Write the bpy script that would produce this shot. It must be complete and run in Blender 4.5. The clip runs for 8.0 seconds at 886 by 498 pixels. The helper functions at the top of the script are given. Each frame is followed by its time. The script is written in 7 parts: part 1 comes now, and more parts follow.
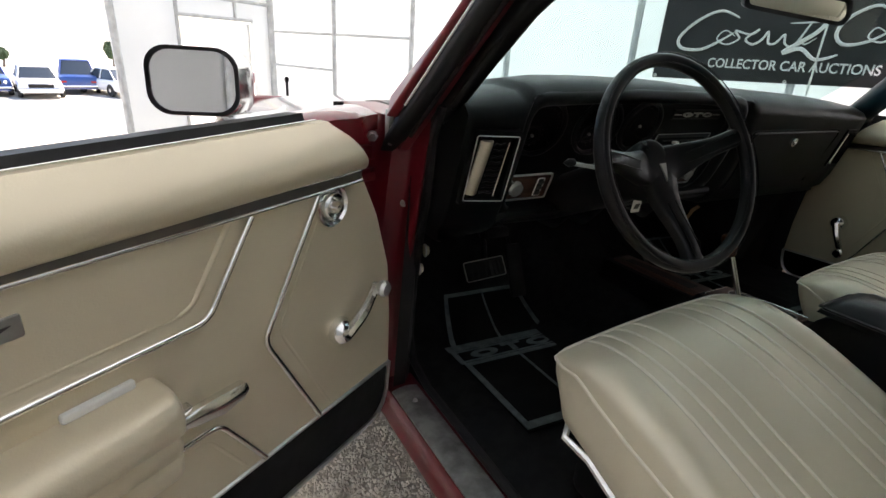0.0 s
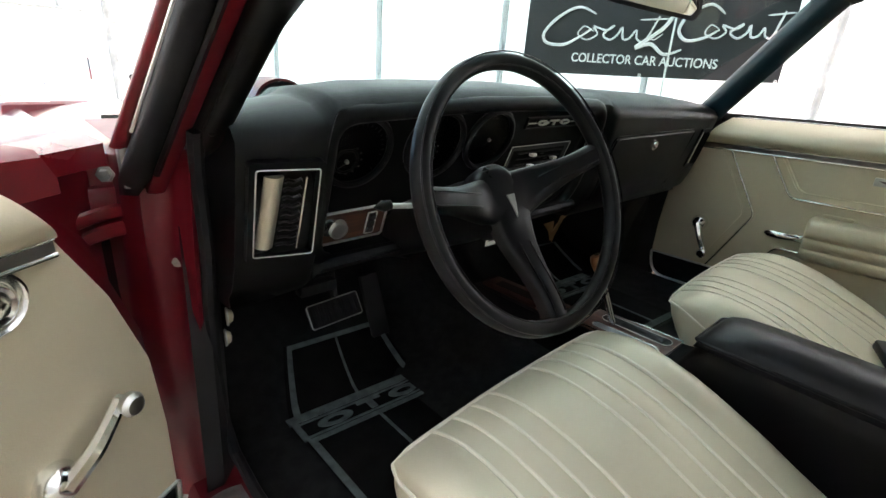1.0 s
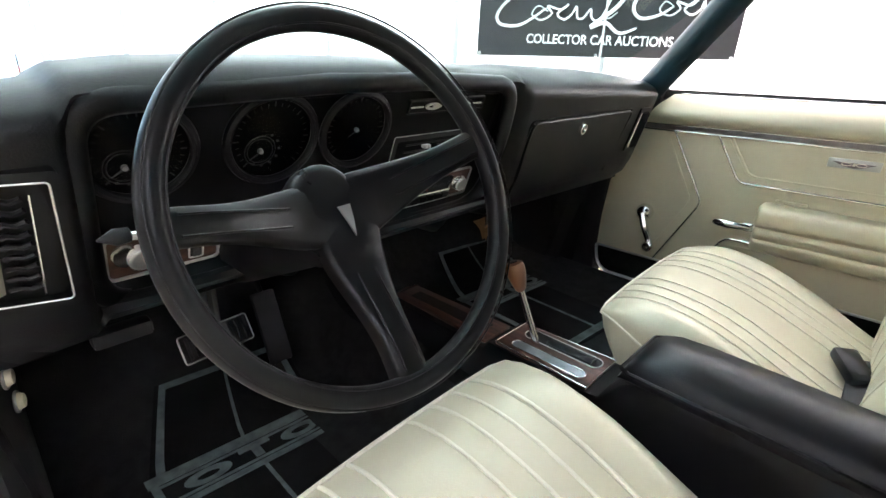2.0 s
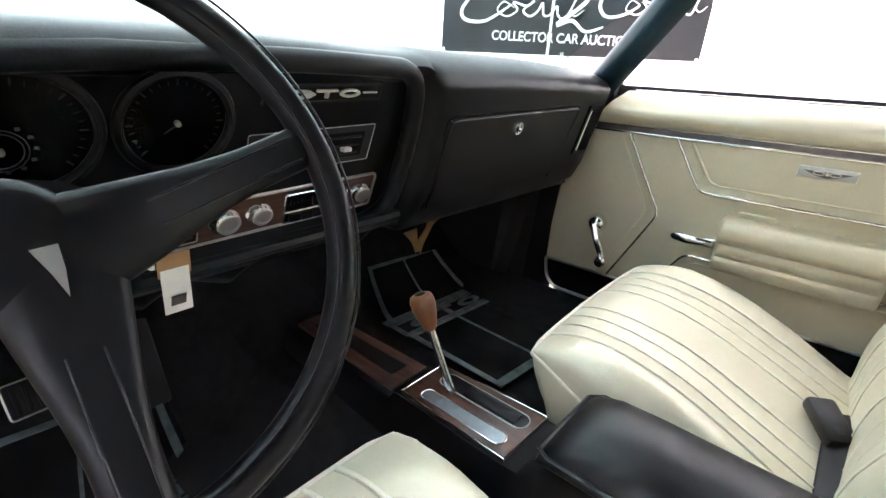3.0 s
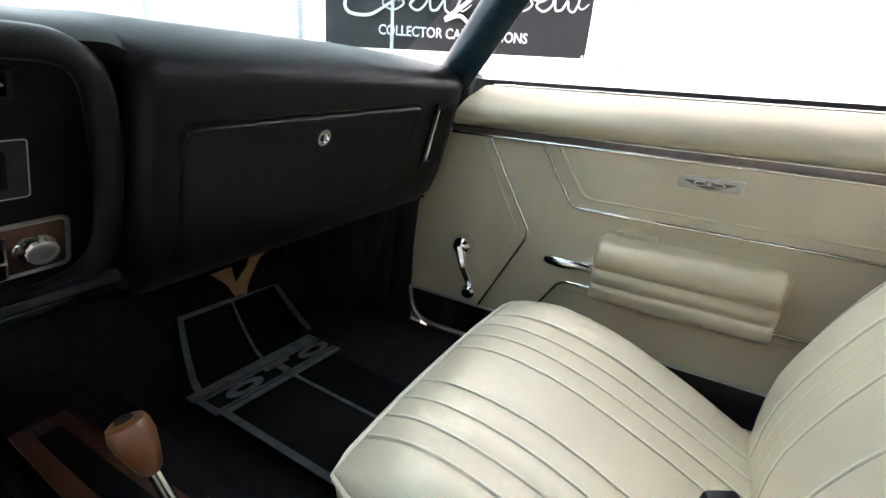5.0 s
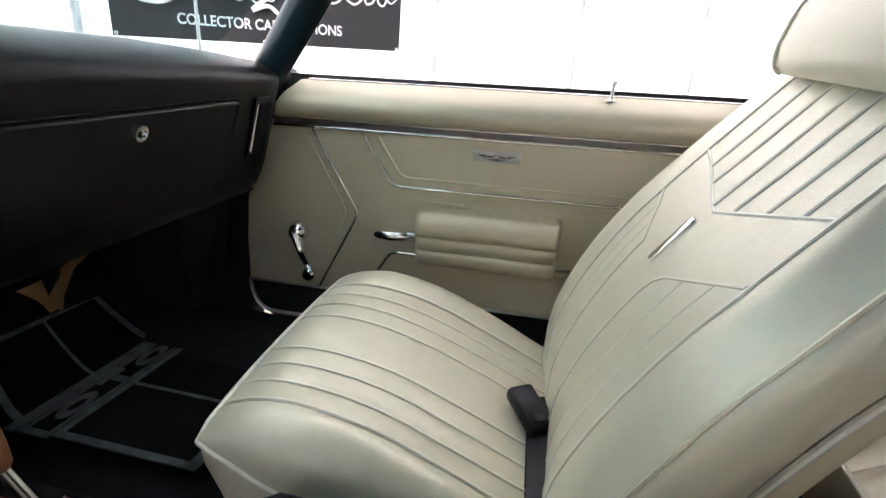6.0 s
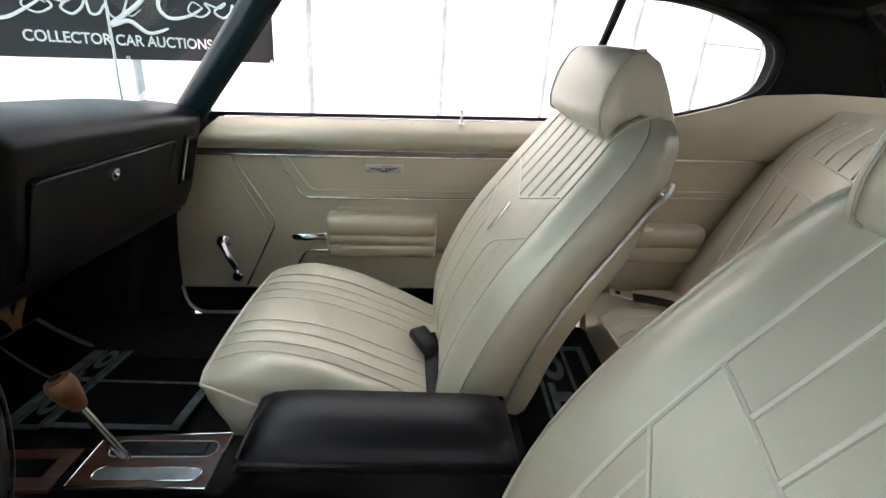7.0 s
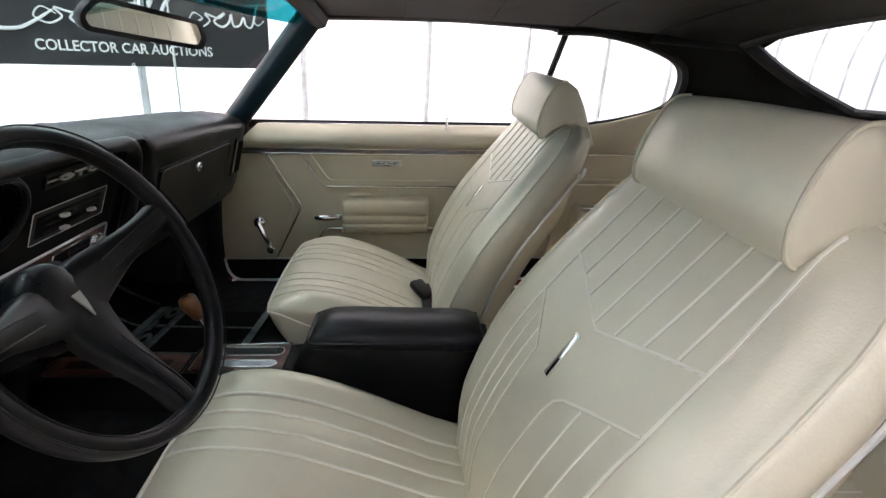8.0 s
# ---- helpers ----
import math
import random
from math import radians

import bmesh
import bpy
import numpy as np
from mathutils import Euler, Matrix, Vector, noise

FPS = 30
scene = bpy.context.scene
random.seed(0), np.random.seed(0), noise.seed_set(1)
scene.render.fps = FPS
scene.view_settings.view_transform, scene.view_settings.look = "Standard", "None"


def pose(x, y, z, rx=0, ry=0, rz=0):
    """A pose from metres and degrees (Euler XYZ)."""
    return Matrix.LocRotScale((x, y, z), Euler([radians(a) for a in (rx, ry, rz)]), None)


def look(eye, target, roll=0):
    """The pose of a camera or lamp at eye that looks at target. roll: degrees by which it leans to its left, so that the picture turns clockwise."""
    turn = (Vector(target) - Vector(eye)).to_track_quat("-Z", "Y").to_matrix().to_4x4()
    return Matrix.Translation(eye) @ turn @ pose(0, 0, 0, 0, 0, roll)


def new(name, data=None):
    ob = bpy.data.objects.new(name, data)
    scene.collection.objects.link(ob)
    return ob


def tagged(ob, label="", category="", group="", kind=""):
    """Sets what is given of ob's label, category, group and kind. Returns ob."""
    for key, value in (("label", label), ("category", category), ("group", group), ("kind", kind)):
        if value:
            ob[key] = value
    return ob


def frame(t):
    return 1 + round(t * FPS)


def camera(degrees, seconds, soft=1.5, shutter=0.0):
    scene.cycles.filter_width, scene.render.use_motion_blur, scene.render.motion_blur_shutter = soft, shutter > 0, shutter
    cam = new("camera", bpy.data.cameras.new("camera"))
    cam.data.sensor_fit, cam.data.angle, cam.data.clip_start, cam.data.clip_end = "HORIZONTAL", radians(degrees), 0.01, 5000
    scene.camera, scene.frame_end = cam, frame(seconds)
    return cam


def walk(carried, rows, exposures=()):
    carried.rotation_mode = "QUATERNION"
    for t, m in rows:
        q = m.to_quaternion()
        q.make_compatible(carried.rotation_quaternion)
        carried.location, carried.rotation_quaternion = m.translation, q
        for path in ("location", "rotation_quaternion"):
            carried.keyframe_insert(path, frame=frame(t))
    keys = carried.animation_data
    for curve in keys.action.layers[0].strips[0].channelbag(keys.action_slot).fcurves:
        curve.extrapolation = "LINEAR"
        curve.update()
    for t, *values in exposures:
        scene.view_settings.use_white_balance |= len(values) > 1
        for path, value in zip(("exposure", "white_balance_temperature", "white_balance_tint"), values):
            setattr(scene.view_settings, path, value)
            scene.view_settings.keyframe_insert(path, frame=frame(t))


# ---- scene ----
cam = camera(83.7, 8.0)
PATH = [
    (0, (-1.146, 0.053, 1.01), (-0.196, 1.652, 0.273), 3.9),
    (0.5, (-1.009, 0.14, 1.019), (0.064, 1.655, 0.276), 3.6),
    (1, (-0.9, 0.19, 1.025), (0.381, 1.541, 0.295), 3.9),
    (1.5, (-0.781, 0.21, 1.022), (0.554, 1.505, 0.284), 2.5),
    (1.7, (-0.726, 0.212, 1.016), (0.613, 1.491, 0.259), 2.5),
    (2.8, (-0.499, 0.241, 0.985), (0.883, 1.47, 0.223), 3.4),
    (3, (-0.443, 0.255, 0.981), (0.97, 1.445, 0.214), 3.9),
    (3.5, (-0.324, 0.277, 0.971), (1.163, 1.373, 0.204), 4.1),
    (4, (-0.205, 0.288, 0.968), (1.321, 1.328, 0.201), 3.8),
    (4.2, (-0.164, 0.29, 0.969), (1.367, 1.327, 0.204), 3.6),
    (5.3, (-0.144, 0.283, 0.965), (1.538, 1.064, 0.218), 4.7),
    (5.5, (-0.162, 0.268, 0.97), (1.572, 0.927, 0.222), 4.5),
    (6, (-0.237, 0.23, 0.976), (1.597, 0.555, 0.247), 4.9),
    (6.5, (-0.38, 0.198, 1.014), (1.491, 0.225, 0.307), 4.7),
    (7, (-0.543, 0.214, 1.061), (1.328, 0.114, 0.362), 3.5),
    (7.5, (-0.743, 0.248, 1.095), (1.125, 0.096, 0.397), 3.2),
    (8, (-0.908, 0.241, 1.114), (0.961, 0.089, 0.418), 3.4),
]
EXPOSURE = [(0, 1.75, 6850, 17), (0.6, 2.17, 6760, 15), (1.0, 2.72, 6800, 15), (1.5, 3.31, 6780, 17), (3.0, 3.88, 6610, 22), (4.0, 3.58, 6540, 22), (5.5, 3.17, 6540, 22), (6.1, 2.96, 6600, 22), (7.0, 2.79, 6680, 23), (8.0, 2.57, 6700, 24)]
SKY, SUN = 0.15, 5.0
walk(cam, [(t, look(eye, target, roll)) for t, eye, target, roll in PATH], EXPOSURE)


# ---- light ----
world = bpy.data.worlds.new("sky")
scene.world = world
world.use_nodes = True
wn = world.node_tree.nodes
sky = wn.new("ShaderNodeTexSky")
sky.sky_type, sky.sun_disc = 'NISHITA', False
sky.sun_elevation, sky.sun_rotation = radians(52), radians(49)
sky.air_density, sky.dust_density, sky.ozone_density = 1.0, 1.2, 1.5
wn["Background"].inputs["Strength"].default_value = SKY
world.node_tree.links.new(sky.outputs["Color"], wn["Background"].inputs["Color"])
sun_data = bpy.data.lights.new("sun", 'SUN')
sun_data.energy, sun_data.angle, sun_data.color = SUN, radians(12), (1.0, 0.96, 0.9)
sun = new("sun", sun_data)
sun.matrix_world = look((7, 6, 12), (0, 0, 0))


# ---- materials ----
def mat(name, base, rough=0.5, metal=0.0, coat=0.0, vary=0.0, vscale=8.0, bump=0.0, bscale=300.0, base2=None,
        stretch=None, spec=0.5, wear=0.0, sheen=0.0, pucker=0.0):
    """A surface with two scales of variation: broad stains and a fine grain in the relief and the gloss."""
    m = bpy.data.materials.new(name)
    m.use_nodes = True
    nt = m.node_tree
    p = nt.nodes["Principled BSDF"]
    p.inputs["Base Color"].default_value = (*base, 1)
    p.inputs["Roughness"].default_value = rough
    p.inputs["Metallic"].default_value = metal
    p.inputs["Coat Weight"].default_value = coat
    p.inputs["Coat Roughness"].default_value = 0.08
    p.inputs["Specular IOR Level"].default_value = spec
    p.inputs["Sheen Weight"].default_value = sheen
    tc = nt.nodes.new("ShaderNodeTexCoord")
    src = tc.outputs["Object"]
    if stretch:
        mp = nt.nodes.new("ShaderNodeMapping")
        mp.inputs["Scale"].default_value = stretch
        nt.links.new(src, mp.inputs["Vector"])
        src = mp.outputs["Vector"]
    if vary > 0 or base2:
        n1 = nt.nodes.new("ShaderNodeTexNoise")
        n1.inputs["Scale"].default_value, n1.inputs["Detail"].default_value = vscale, 5
        nt.links.new(src, n1.inputs["Vector"])
        mx = nt.nodes.new("ShaderNodeMix")
        mx.data_type = 'RGBA'
        c2 = base2 or tuple(c * (1 - vary) for c in base)
        mx.inputs["A"].default_value, mx.inputs["B"].default_value = (*base, 1), (*c2, 1)
        rp = nt.nodes.new("ShaderNodeMapRange")
        rp.inputs["From Min"].default_value, rp.inputs["From Max"].default_value = 0.35, 0.65
        nt.links.new(n1.outputs["Fac"], rp.inputs["Value"])
        nt.links.new(rp.outputs["Result"], mx.inputs["Factor"])
        nt.links.new(mx.outputs["Result"], p.inputs["Base Color"])
        rr = nt.nodes.new("ShaderNodeMapRange")
        rr.inputs["To Min"].default_value, rr.inputs["To Max"].default_value = max(0.02, rough - 0.07 - wear), min(1, rough + 0.07 + wear)
        nt.links.new(n1.outputs["Fac"], rr.inputs["Value"])
        nt.links.new(rr.outputs["Result"], p.inputs["Roughness"])
    if bump > 0:
        n2 = nt.nodes.new("ShaderNodeTexNoise")
        n2.inputs["Scale"].default_value, n2.inputs["Detail"].default_value = bscale, 3
        nt.links.new(src, n2.inputs["Vector"])
        bp = nt.nodes.new("ShaderNodeBump")
        bp.inputs["Strength"].default_value, bp.inputs["Distance"].default_value = bump, 0.002
        nt.links.new(n2.outputs["Fac"], bp.inputs["Height"])
        if pucker > 0:
            n3, b3 = nt.nodes.new("ShaderNodeTexNoise"), nt.nodes.new("ShaderNodeBump")
            n3.inputs["Scale"].default_value, n3.inputs["Detail"].default_value = 16, 2
            b3.inputs["Strength"].default_value, b3.inputs["Distance"].default_value = pucker, 0.012
            nt.links.new(src, n3.inputs["Vector"])
            nt.links.new(n3.outputs["Fac"], b3.inputs["Height"])
            nt.links.new(b3.outputs["Normal"], bp.inputs["Normal"])
        nt.links.new(bp.outputs["Normal"], p.inputs["Normal"])
    return m


def glass(name, tint, gloss=0.06):
    m = bpy.data.materials.new(name)
    m.use_nodes = True
    nt = m.node_tree
    nt.nodes.clear()
    out = nt.nodes.new("ShaderNodeOutputMaterial")
    tr, gl, mx = nt.nodes.new("ShaderNodeBsdfTransparent"), nt.nodes.new("ShaderNodeBsdfGlossy"), nt.nodes.new("ShaderNodeMixShader")
    tr.inputs["Color"].default_value = (*tint, 1)
    gl.inputs["Roughness"].default_value = 0.02
    mx.inputs["Fac"].default_value = gloss
    nt.links.new(tr.outputs[0], mx.inputs[1])
    nt.links.new(gl.outputs[0], mx.inputs[2])
    nt.links.new(mx.outputs[0], out.inputs["Surface"])
    return m


def fabric(name, colour, through_share):
    """Thin white sheeting that the daylight shines through."""
    m = bpy.data.materials.new(name)
    m.use_nodes = True
    nt = m.node_tree
    nt.nodes.clear()
    out = nt.nodes.new("ShaderNodeOutputMaterial")
    df, tl, mx = nt.nodes.new("ShaderNodeBsdfDiffuse"), nt.nodes.new("ShaderNodeBsdfTranslucent"), nt.nodes.new("ShaderNodeMixShader")
    tc, n1, rp = nt.nodes.new("ShaderNodeTexCoord"), nt.nodes.new("ShaderNodeTexNoise"), nt.nodes.new("ShaderNodeMix")
    rp.data_type = 'RGBA'
    n1.inputs["Scale"].default_value, n1.inputs["Detail"].default_value = 0.8, 4
    rp.inputs["A"].default_value = (*colour, 1)
    rp.inputs["B"].default_value = (*[c * 0.9 for c in colour], 1)
    nt.links.new(tc.outputs["Object"], n1.inputs["Vector"])
    nt.links.new(n1.outputs["Fac"], rp.inputs["Factor"])
    for b in (df, tl):
        nt.links.new(rp.outputs["Result"], b.inputs["Color"])
    mx.inputs["Fac"].default_value = through_share
    nt.links.new(df.outputs[0], mx.inputs[1])
    nt.links.new(tl.outputs[0], mx.inputs[2])
    nt.links.new(mx.outputs[0], out.inputs["Surface"])
    return m


VINYL = mat("pearl_beige_vinyl", (0.66, 0.58, 0.42), 0.38, metal=0.20, pucker=0.04, vary=0.06, vscale=5, bump=0.10, bscale=420, spec=0.5, wear=0.03)
VINYL_SEAT = mat("pearl_beige_seat_vinyl", (0.68, 0.62, 0.47), 0.38, metal=0.20, pucker=0.10, vary=0.07, vscale=6, bump=0.12, bscale=380, spec=0.5, wear=0.04)
# darker beige that paints the shade beside the seam ridges
SEAM_SHADE = mat("seam_shade_vinyl", (0.58, 0.53, 0.405), 0.6, vary=0.15, vscale=30)
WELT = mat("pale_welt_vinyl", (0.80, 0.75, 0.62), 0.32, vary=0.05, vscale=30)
BLACK = mat("black_dash_vinyl", (0.0058, 0.0060, 0.0062), 0.38, spec=0.20, vary=0.2, vscale=9, bump=0.12, bscale=500, wear=0.05)
FASCIA = mat("dull_black_fascia", (0.0060, 0.0060, 0.0064), 0.55, spec=0.10, vary=0.2, vscale=14, bump=0.2, bscale=600)
PAD = mat("black_armrest_vinyl", (0.009, 0.009, 0.0105), 0.38, spec=0.25, vary=0.2, vscale=7, bump=0.12, bscale=420, wear=0.05)
PLASTIC = mat("black_hard_plastic", (0.007, 0.007, 0.0078), 0.36, spec=0.22, vary=0.2, vscale=12, bump=0.05, wear=0.05)
MATT = mat("black_crackle_panel", (0.014, 0.014, 0.015), 0.6, vary=0.2, vscale=14, bump=0.3, bscale=700)
RUBBER = mat("black_rubber", (0.014, 0.014, 0.015), 0.55, spec=0.25, vary=0.3, vscale=16, bump=0.1, bscale=120, wear=0.08)
CARPET = mat("black_loop_carpet", (0.021, 0.021, 0.0215), 0.95, vary=0.35, vscale=40, bump=0.9, bscale=600, spec=0.1)
CLOTH = mat("black_headliner", (0.007, 0.007, 0.007), 0.65, vary=0.3, vscale=6, bump=0.25, bscale=500, spec=0.14)
MATRUB = mat("black_mat_rubber", (0.010, 0.010, 0.010), 0.9, vary=0.3, vscale=20, bump=0.2, bscale=150, spec=0.06)
MATLINE = mat("grey_green_mat_border", (0.13, 0.165, 0.165), 0.8, vary=0.4, vscale=40, bump=0.3, bscale=400, spec=0.2)
BEAD = mat("bright_bead_moulding", (0.88, 0.88, 0.86), 0.13, metal=1.0, vary=0.06, vscale=40)
PILLAR = mat("dark_teal_pillar", (0.008, 0.022, 0.029), 0.34, vary=0.15, vscale=8, spec=0.3)
RIM = mat("black_wheel_plastic", (0.0085, 0.0085, 0.0090), 0.30, vary=0.10, vscale=12, spec=0.22, wear=0.0)
# tan base colour paints the beige door's reflection in the metal vane
VANE_TAN = mat("tan_reflection_vane", (0.52, 0.47, 0.37), 0.30, metal=0.7, vary=0.12, vscale=40)
CHROME = mat("chrome", (0.86, 0.86, 0.84), 0.16, metal=1.0, vary=0.06, vscale=30)
ALU = mat("brushed_aluminium", (0.80, 0.80, 0.78), 0.36, metal=1.0, vary=0.1, vscale=60)
SCUFF = mat("scuffed_sill_metal", (0.42, 0.42, 0.40), 0.45, metal=0.6, vary=0.5, vscale=25, bump=0.4, bscale=60, wear=0.12)
RED = mat("dark_red_car_paint", (0.16, 0.006, 0.013), 0.40, coat=0.3, vary=0.2, vscale=10, bump=0.03, bscale=40)
REDGLOSS = mat("glossy_red_body_paint", (0.16, 0.006, 0.013), 0.25, coat=1.0, vary=0.12, vscale=10)
WOOD = mat("walnut_laminate", (0.10, 0.036, 0.020), 0.42, base2=(0.035, 0.013, 0.008), vscale=14, stretch=(7, 0.8, 7), bump=0.06, bscale=200)
WOODX = mat("walnut_dash_laminate", (0.115, 0.050, 0.030), 0.45, base2=(0.055, 0.022, 0.014), vscale=14, stretch=(0.8, 7, 9), bump=0.06, bscale=200)
KNOBWOOD = mat("turned_wood_knob", (0.21, 0.085, 0.030), 0.30, coat=0.4, base2=(0.12, 0.045, 0.018), vscale=10, stretch=(3, 3, 0.7))
CARD = mat("brown_cardboard", (0.36, 0.20, 0.09), 0.9, vary=0.2, vscale=30, bump=0.2, bscale=200)
WHITE = mat("white_plastic", (0.75, 0.74, 0.70), 0.4, vary=0.08, vscale=20)
IVORY = mat("ivory_button", (0.72, 0.66, 0.48), 0.35, vary=0.15, vscale=60)
DIAL = mat("dark_gauge_face", (0.004, 0.004, 0.005), 0.5, spec=0.08, vary=0.2, vscale=30)
MARK = mat("grey_dial_marking", (0.07, 0.072, 0.072), 0.6, vary=0.1)
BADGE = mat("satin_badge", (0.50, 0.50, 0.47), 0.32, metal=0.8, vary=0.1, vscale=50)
BADGEDARK = mat("badge_enamel", (0.10, 0.08, 0.08), 0.4, vary=0.1)
STRIP = mat("dull_dark_strip_metal", (0.20, 0.18, 0.17), 0.38, metal=0.85, vary=0.2, vscale=30)
TAPE = mat("silver_indicator_window", (0.36, 0.40, 0.42), 0.32, metal=0.7, vary=0.3, vscale=20)
MIRROR = mat("mirror", (0.85, 0.85, 0.84), 0.015, metal=1.0)
GLASS = glass("tinted_windscreen", (0.80, 0.90, 0.90), 0.05)
BANDGLASS = glass("teal_sunband_glass", (0.05, 0.42, 0.46), 0.05)
SIDEGLASS = glass("side_glass", (0.95, 0.97, 0.97), 0.04)
LENS = glass("gauge_lens", (0.85, 0.85, 0.85), 0.005)
TENT = fabric("white_tent_sheeting", (0.76, 0.78, 0.78), 0.55)
# the tent sheeting again, darkened and made nearly opaque to cut light
TENT_DIM = fabric("dimmed_tent_sheeting", (0.55, 0.56, 0.56), 0.15)
STEEL = mat("galvanised_tube", (0.56, 0.58, 0.59), 0.5, metal=0.0, vary=0.25, vscale=8)
BANNER = mat("black_banner_vinyl", (0.016, 0.017, 0.019), 0.55, vary=0.2, vscale=3, bump=0.3, bscale=6)
LETTER = mat("white_banner_print", (0.80, 0.80, 0.80), 0.6, vary=0.05)
GRAVEL = mat("pale_gravel", (0.66, 0.59, 0.49), 0.9, base2=(0.44, 0.39, 0.32), vscale=70, bump=1.0, bscale=110)
STONE = mat("gravel_stone", (0.78, 0.71, 0.60), 0.85, base2=(0.46, 0.40, 0.33), vscale=30, bump=0.3, bscale=200)
CARWHITE = mat("white_car_paint", (0.70, 0.71, 0.72), 0.3, coat=0.5, vary=0.05)
CARBLUE = mat("blue_car_paint", (0.02, 0.06, 0.22), 0.3, coat=0.5, vary=0.1)
TYRE = mat("tyre_rubber", (0.02, 0.02, 0.02), 0.8, vary=0.2)
DARKGLASS = mat("dark_car_glass", (0.03, 0.04, 0.05), 0.1, vary=0.1)
TAILRED = mat("red_lamp_lens", (0.35, 0.01, 0.01), 0.2, vary=0.1, vscale=30)
LEAF = mat("tree_leaf", (0.06, 0.10, 0.04), 0.7, vary=0.4, vscale=3)
BARK = mat("tree_bark", (0.12, 0.09, 0.07), 0.9, vary=0.3, vscale=6, bump=0.6, bscale=20)


# ---- mesh tools ----
def finish(name, bm, material, angle=38):
    bmesh.ops.recalc_face_normals(bm, faces=bm.faces[:])
    me = bpy.data.meshes.new(name)
    bm.to_mesh(me)
    bm.free()
    me.materials.append(material)
    for f in me.polygons:
        f.use_smooth = True
    me.set_sharp_from_angle(angle=radians(angle))
    return me


def thing(name, at, label, category, group="", kind=""):
    ob = new(name)
    ob.empty_display_size = 0.05
    ob.location = at
    return tagged(ob, label, category, group, kind)


def part(name, bm, material, parent=None, label="", angle=38):
    ob = new(name, finish(name, bm, material, angle))
    # no deeper than thing, part and sub-part
    if parent is not None and parent.parent is not None and parent.parent.parent is not None:
        parent = parent.parent
    if parent is not None:
        ob.parent = parent
        if parent.type == 'EMPTY':
            ob.matrix_parent_inverse = Matrix.Translation(parent.location).inverted()
    if label:
        ob["label"] = label
    return ob


def solo(name, bm, material, label, category, group="", kind="", angle=38):
    return tagged(part(name, bm, material, None, "", angle), label, category, group, kind)


def box(x0, x1, y0, y1, z0, z1, bevel=0.0, seg=2, m=None):
    bm = bmesh.new()
    bmesh.ops.create_cube(bm, size=1)
    for v in bm.verts:
        v.co = Vector(((x0 + x1) / 2 + v.co.x * (x1 - x0), (y0 + y1) / 2 + v.co.y * (y1 - y0), (z0 + z1) / 2 + v.co.z * (z1 - z0)))
    if bevel:
        bmesh.ops.bevel(bm, geom=bm.edges[:], offset=bevel, segments=seg, affect='EDGES', profile=0.5)
    if m is not None:
        bmesh.ops.transform(bm, matrix=m, verts=bm.verts[:])
    return bm


def loft(rings, caps=True, closed=False):
    """Joins rings of equally many points; closed: the last ring meets the first."""
    bm = bmesh.new()
    vs = [[bm.verts.new(p) for p in r] for r in rings]
    n = len(vs[0])
    pairs = list(zip(vs, vs[1:])) + ([(vs[-1], vs[0])] if closed else [])
    for a, b in pairs:
        for i in range(n):
            bm.faces.new((a[i], a[(i + 1) % n], b[(i + 1) % n], b[i]))
    if caps and not closed:
        bm.faces.new(vs[0])
        bm.faces.new(vs[-1])
    return bm


def frames_along(pts, closed=False):
    pts = [Vector(p) for p in pts]
    n = len(pts)
    tans = []
    for i in range(n):
        a = pts[(i - 1) % n] if (closed or i) else pts[i]
        b = pts[(i + 1) % n] if (closed or i < n - 1) else pts[i]
        tans.append((b - a).normalized())
    ref = Vector((0, 0, 1)) if abs(tans[0].z) < 0.9 else Vector((1, 0, 0))
    u = (ref - tans[0] * ref.dot(tans[0])).normalized()
    out = []
    for p, t in zip(pts, tans):
        u = (u - t * u.dot(t)).normalized()
        out.append((p, u, t.cross(u)))
    return out


def tube(pts, r, n=8, closed=False, flat=1.0):
    """A round bar along points; r: one radius or one for each point."""
    fr = frames_along(pts, closed)
    rs = r if isinstance(r, (list, tuple)) else [r] * len(fr)
    rings = [[p + u * (math.cos(k) * q) + w * (math.sin(k) * q * flat) for k in [2 * math.pi * i / n for i in range(n)]] for (p, u, w), q in zip(fr, rs)]
    return loft(rings, closed=closed)


def curve(pts, per=6):
    """Smooth line through the points."""
    pts = [Vector(p) for p in pts]
    out = []
    for i in range(len(pts) - 1):
        p0, p1, p2, p3 = pts[max(i - 1, 0)], pts[i], pts[i + 1], pts[min(i + 2, len(pts) - 1)]
        for k in range(per):
            t = k / per
            out.append(0.5 * (2 * p1 + (p2 - p0) * t + (2 * p0 - 5 * p1 + 4 * p2 - p3) * t * t + (3 * p1 - p0 - 3 * p2 + p3) * t ** 3))
    return out + [pts[-1]]


def fillet(pts, r=0.01, per=4):
    """The same line with its corners rounded."""
    pts = [Vector(p) for p in pts]
    out = [pts[0]]
    for a, b, c in zip(pts, pts[1:], pts[2:]):
        q = min(r, (a - b).length * 0.45, (c - b).length * 0.45)
        s, e = b + (a - b).normalized() * q, b + (c - b).normalized() * q
        out += [s.lerp(b, t).lerp(b.lerp(e, t), t) for t in [k / per for k in range(per + 1)]]
    return out + [pts[-1]]


def lathe(profile, m, n=24):
    """profile: (radius, height) pairs turned about the z axis of the pose m."""
    rings = [[m @ Vector((r * math.cos(k), r * math.sin(k), z)) for k in [2 * math.pi * i / n for i in range(n)]] for r, z in profile]
    return loft(rings)


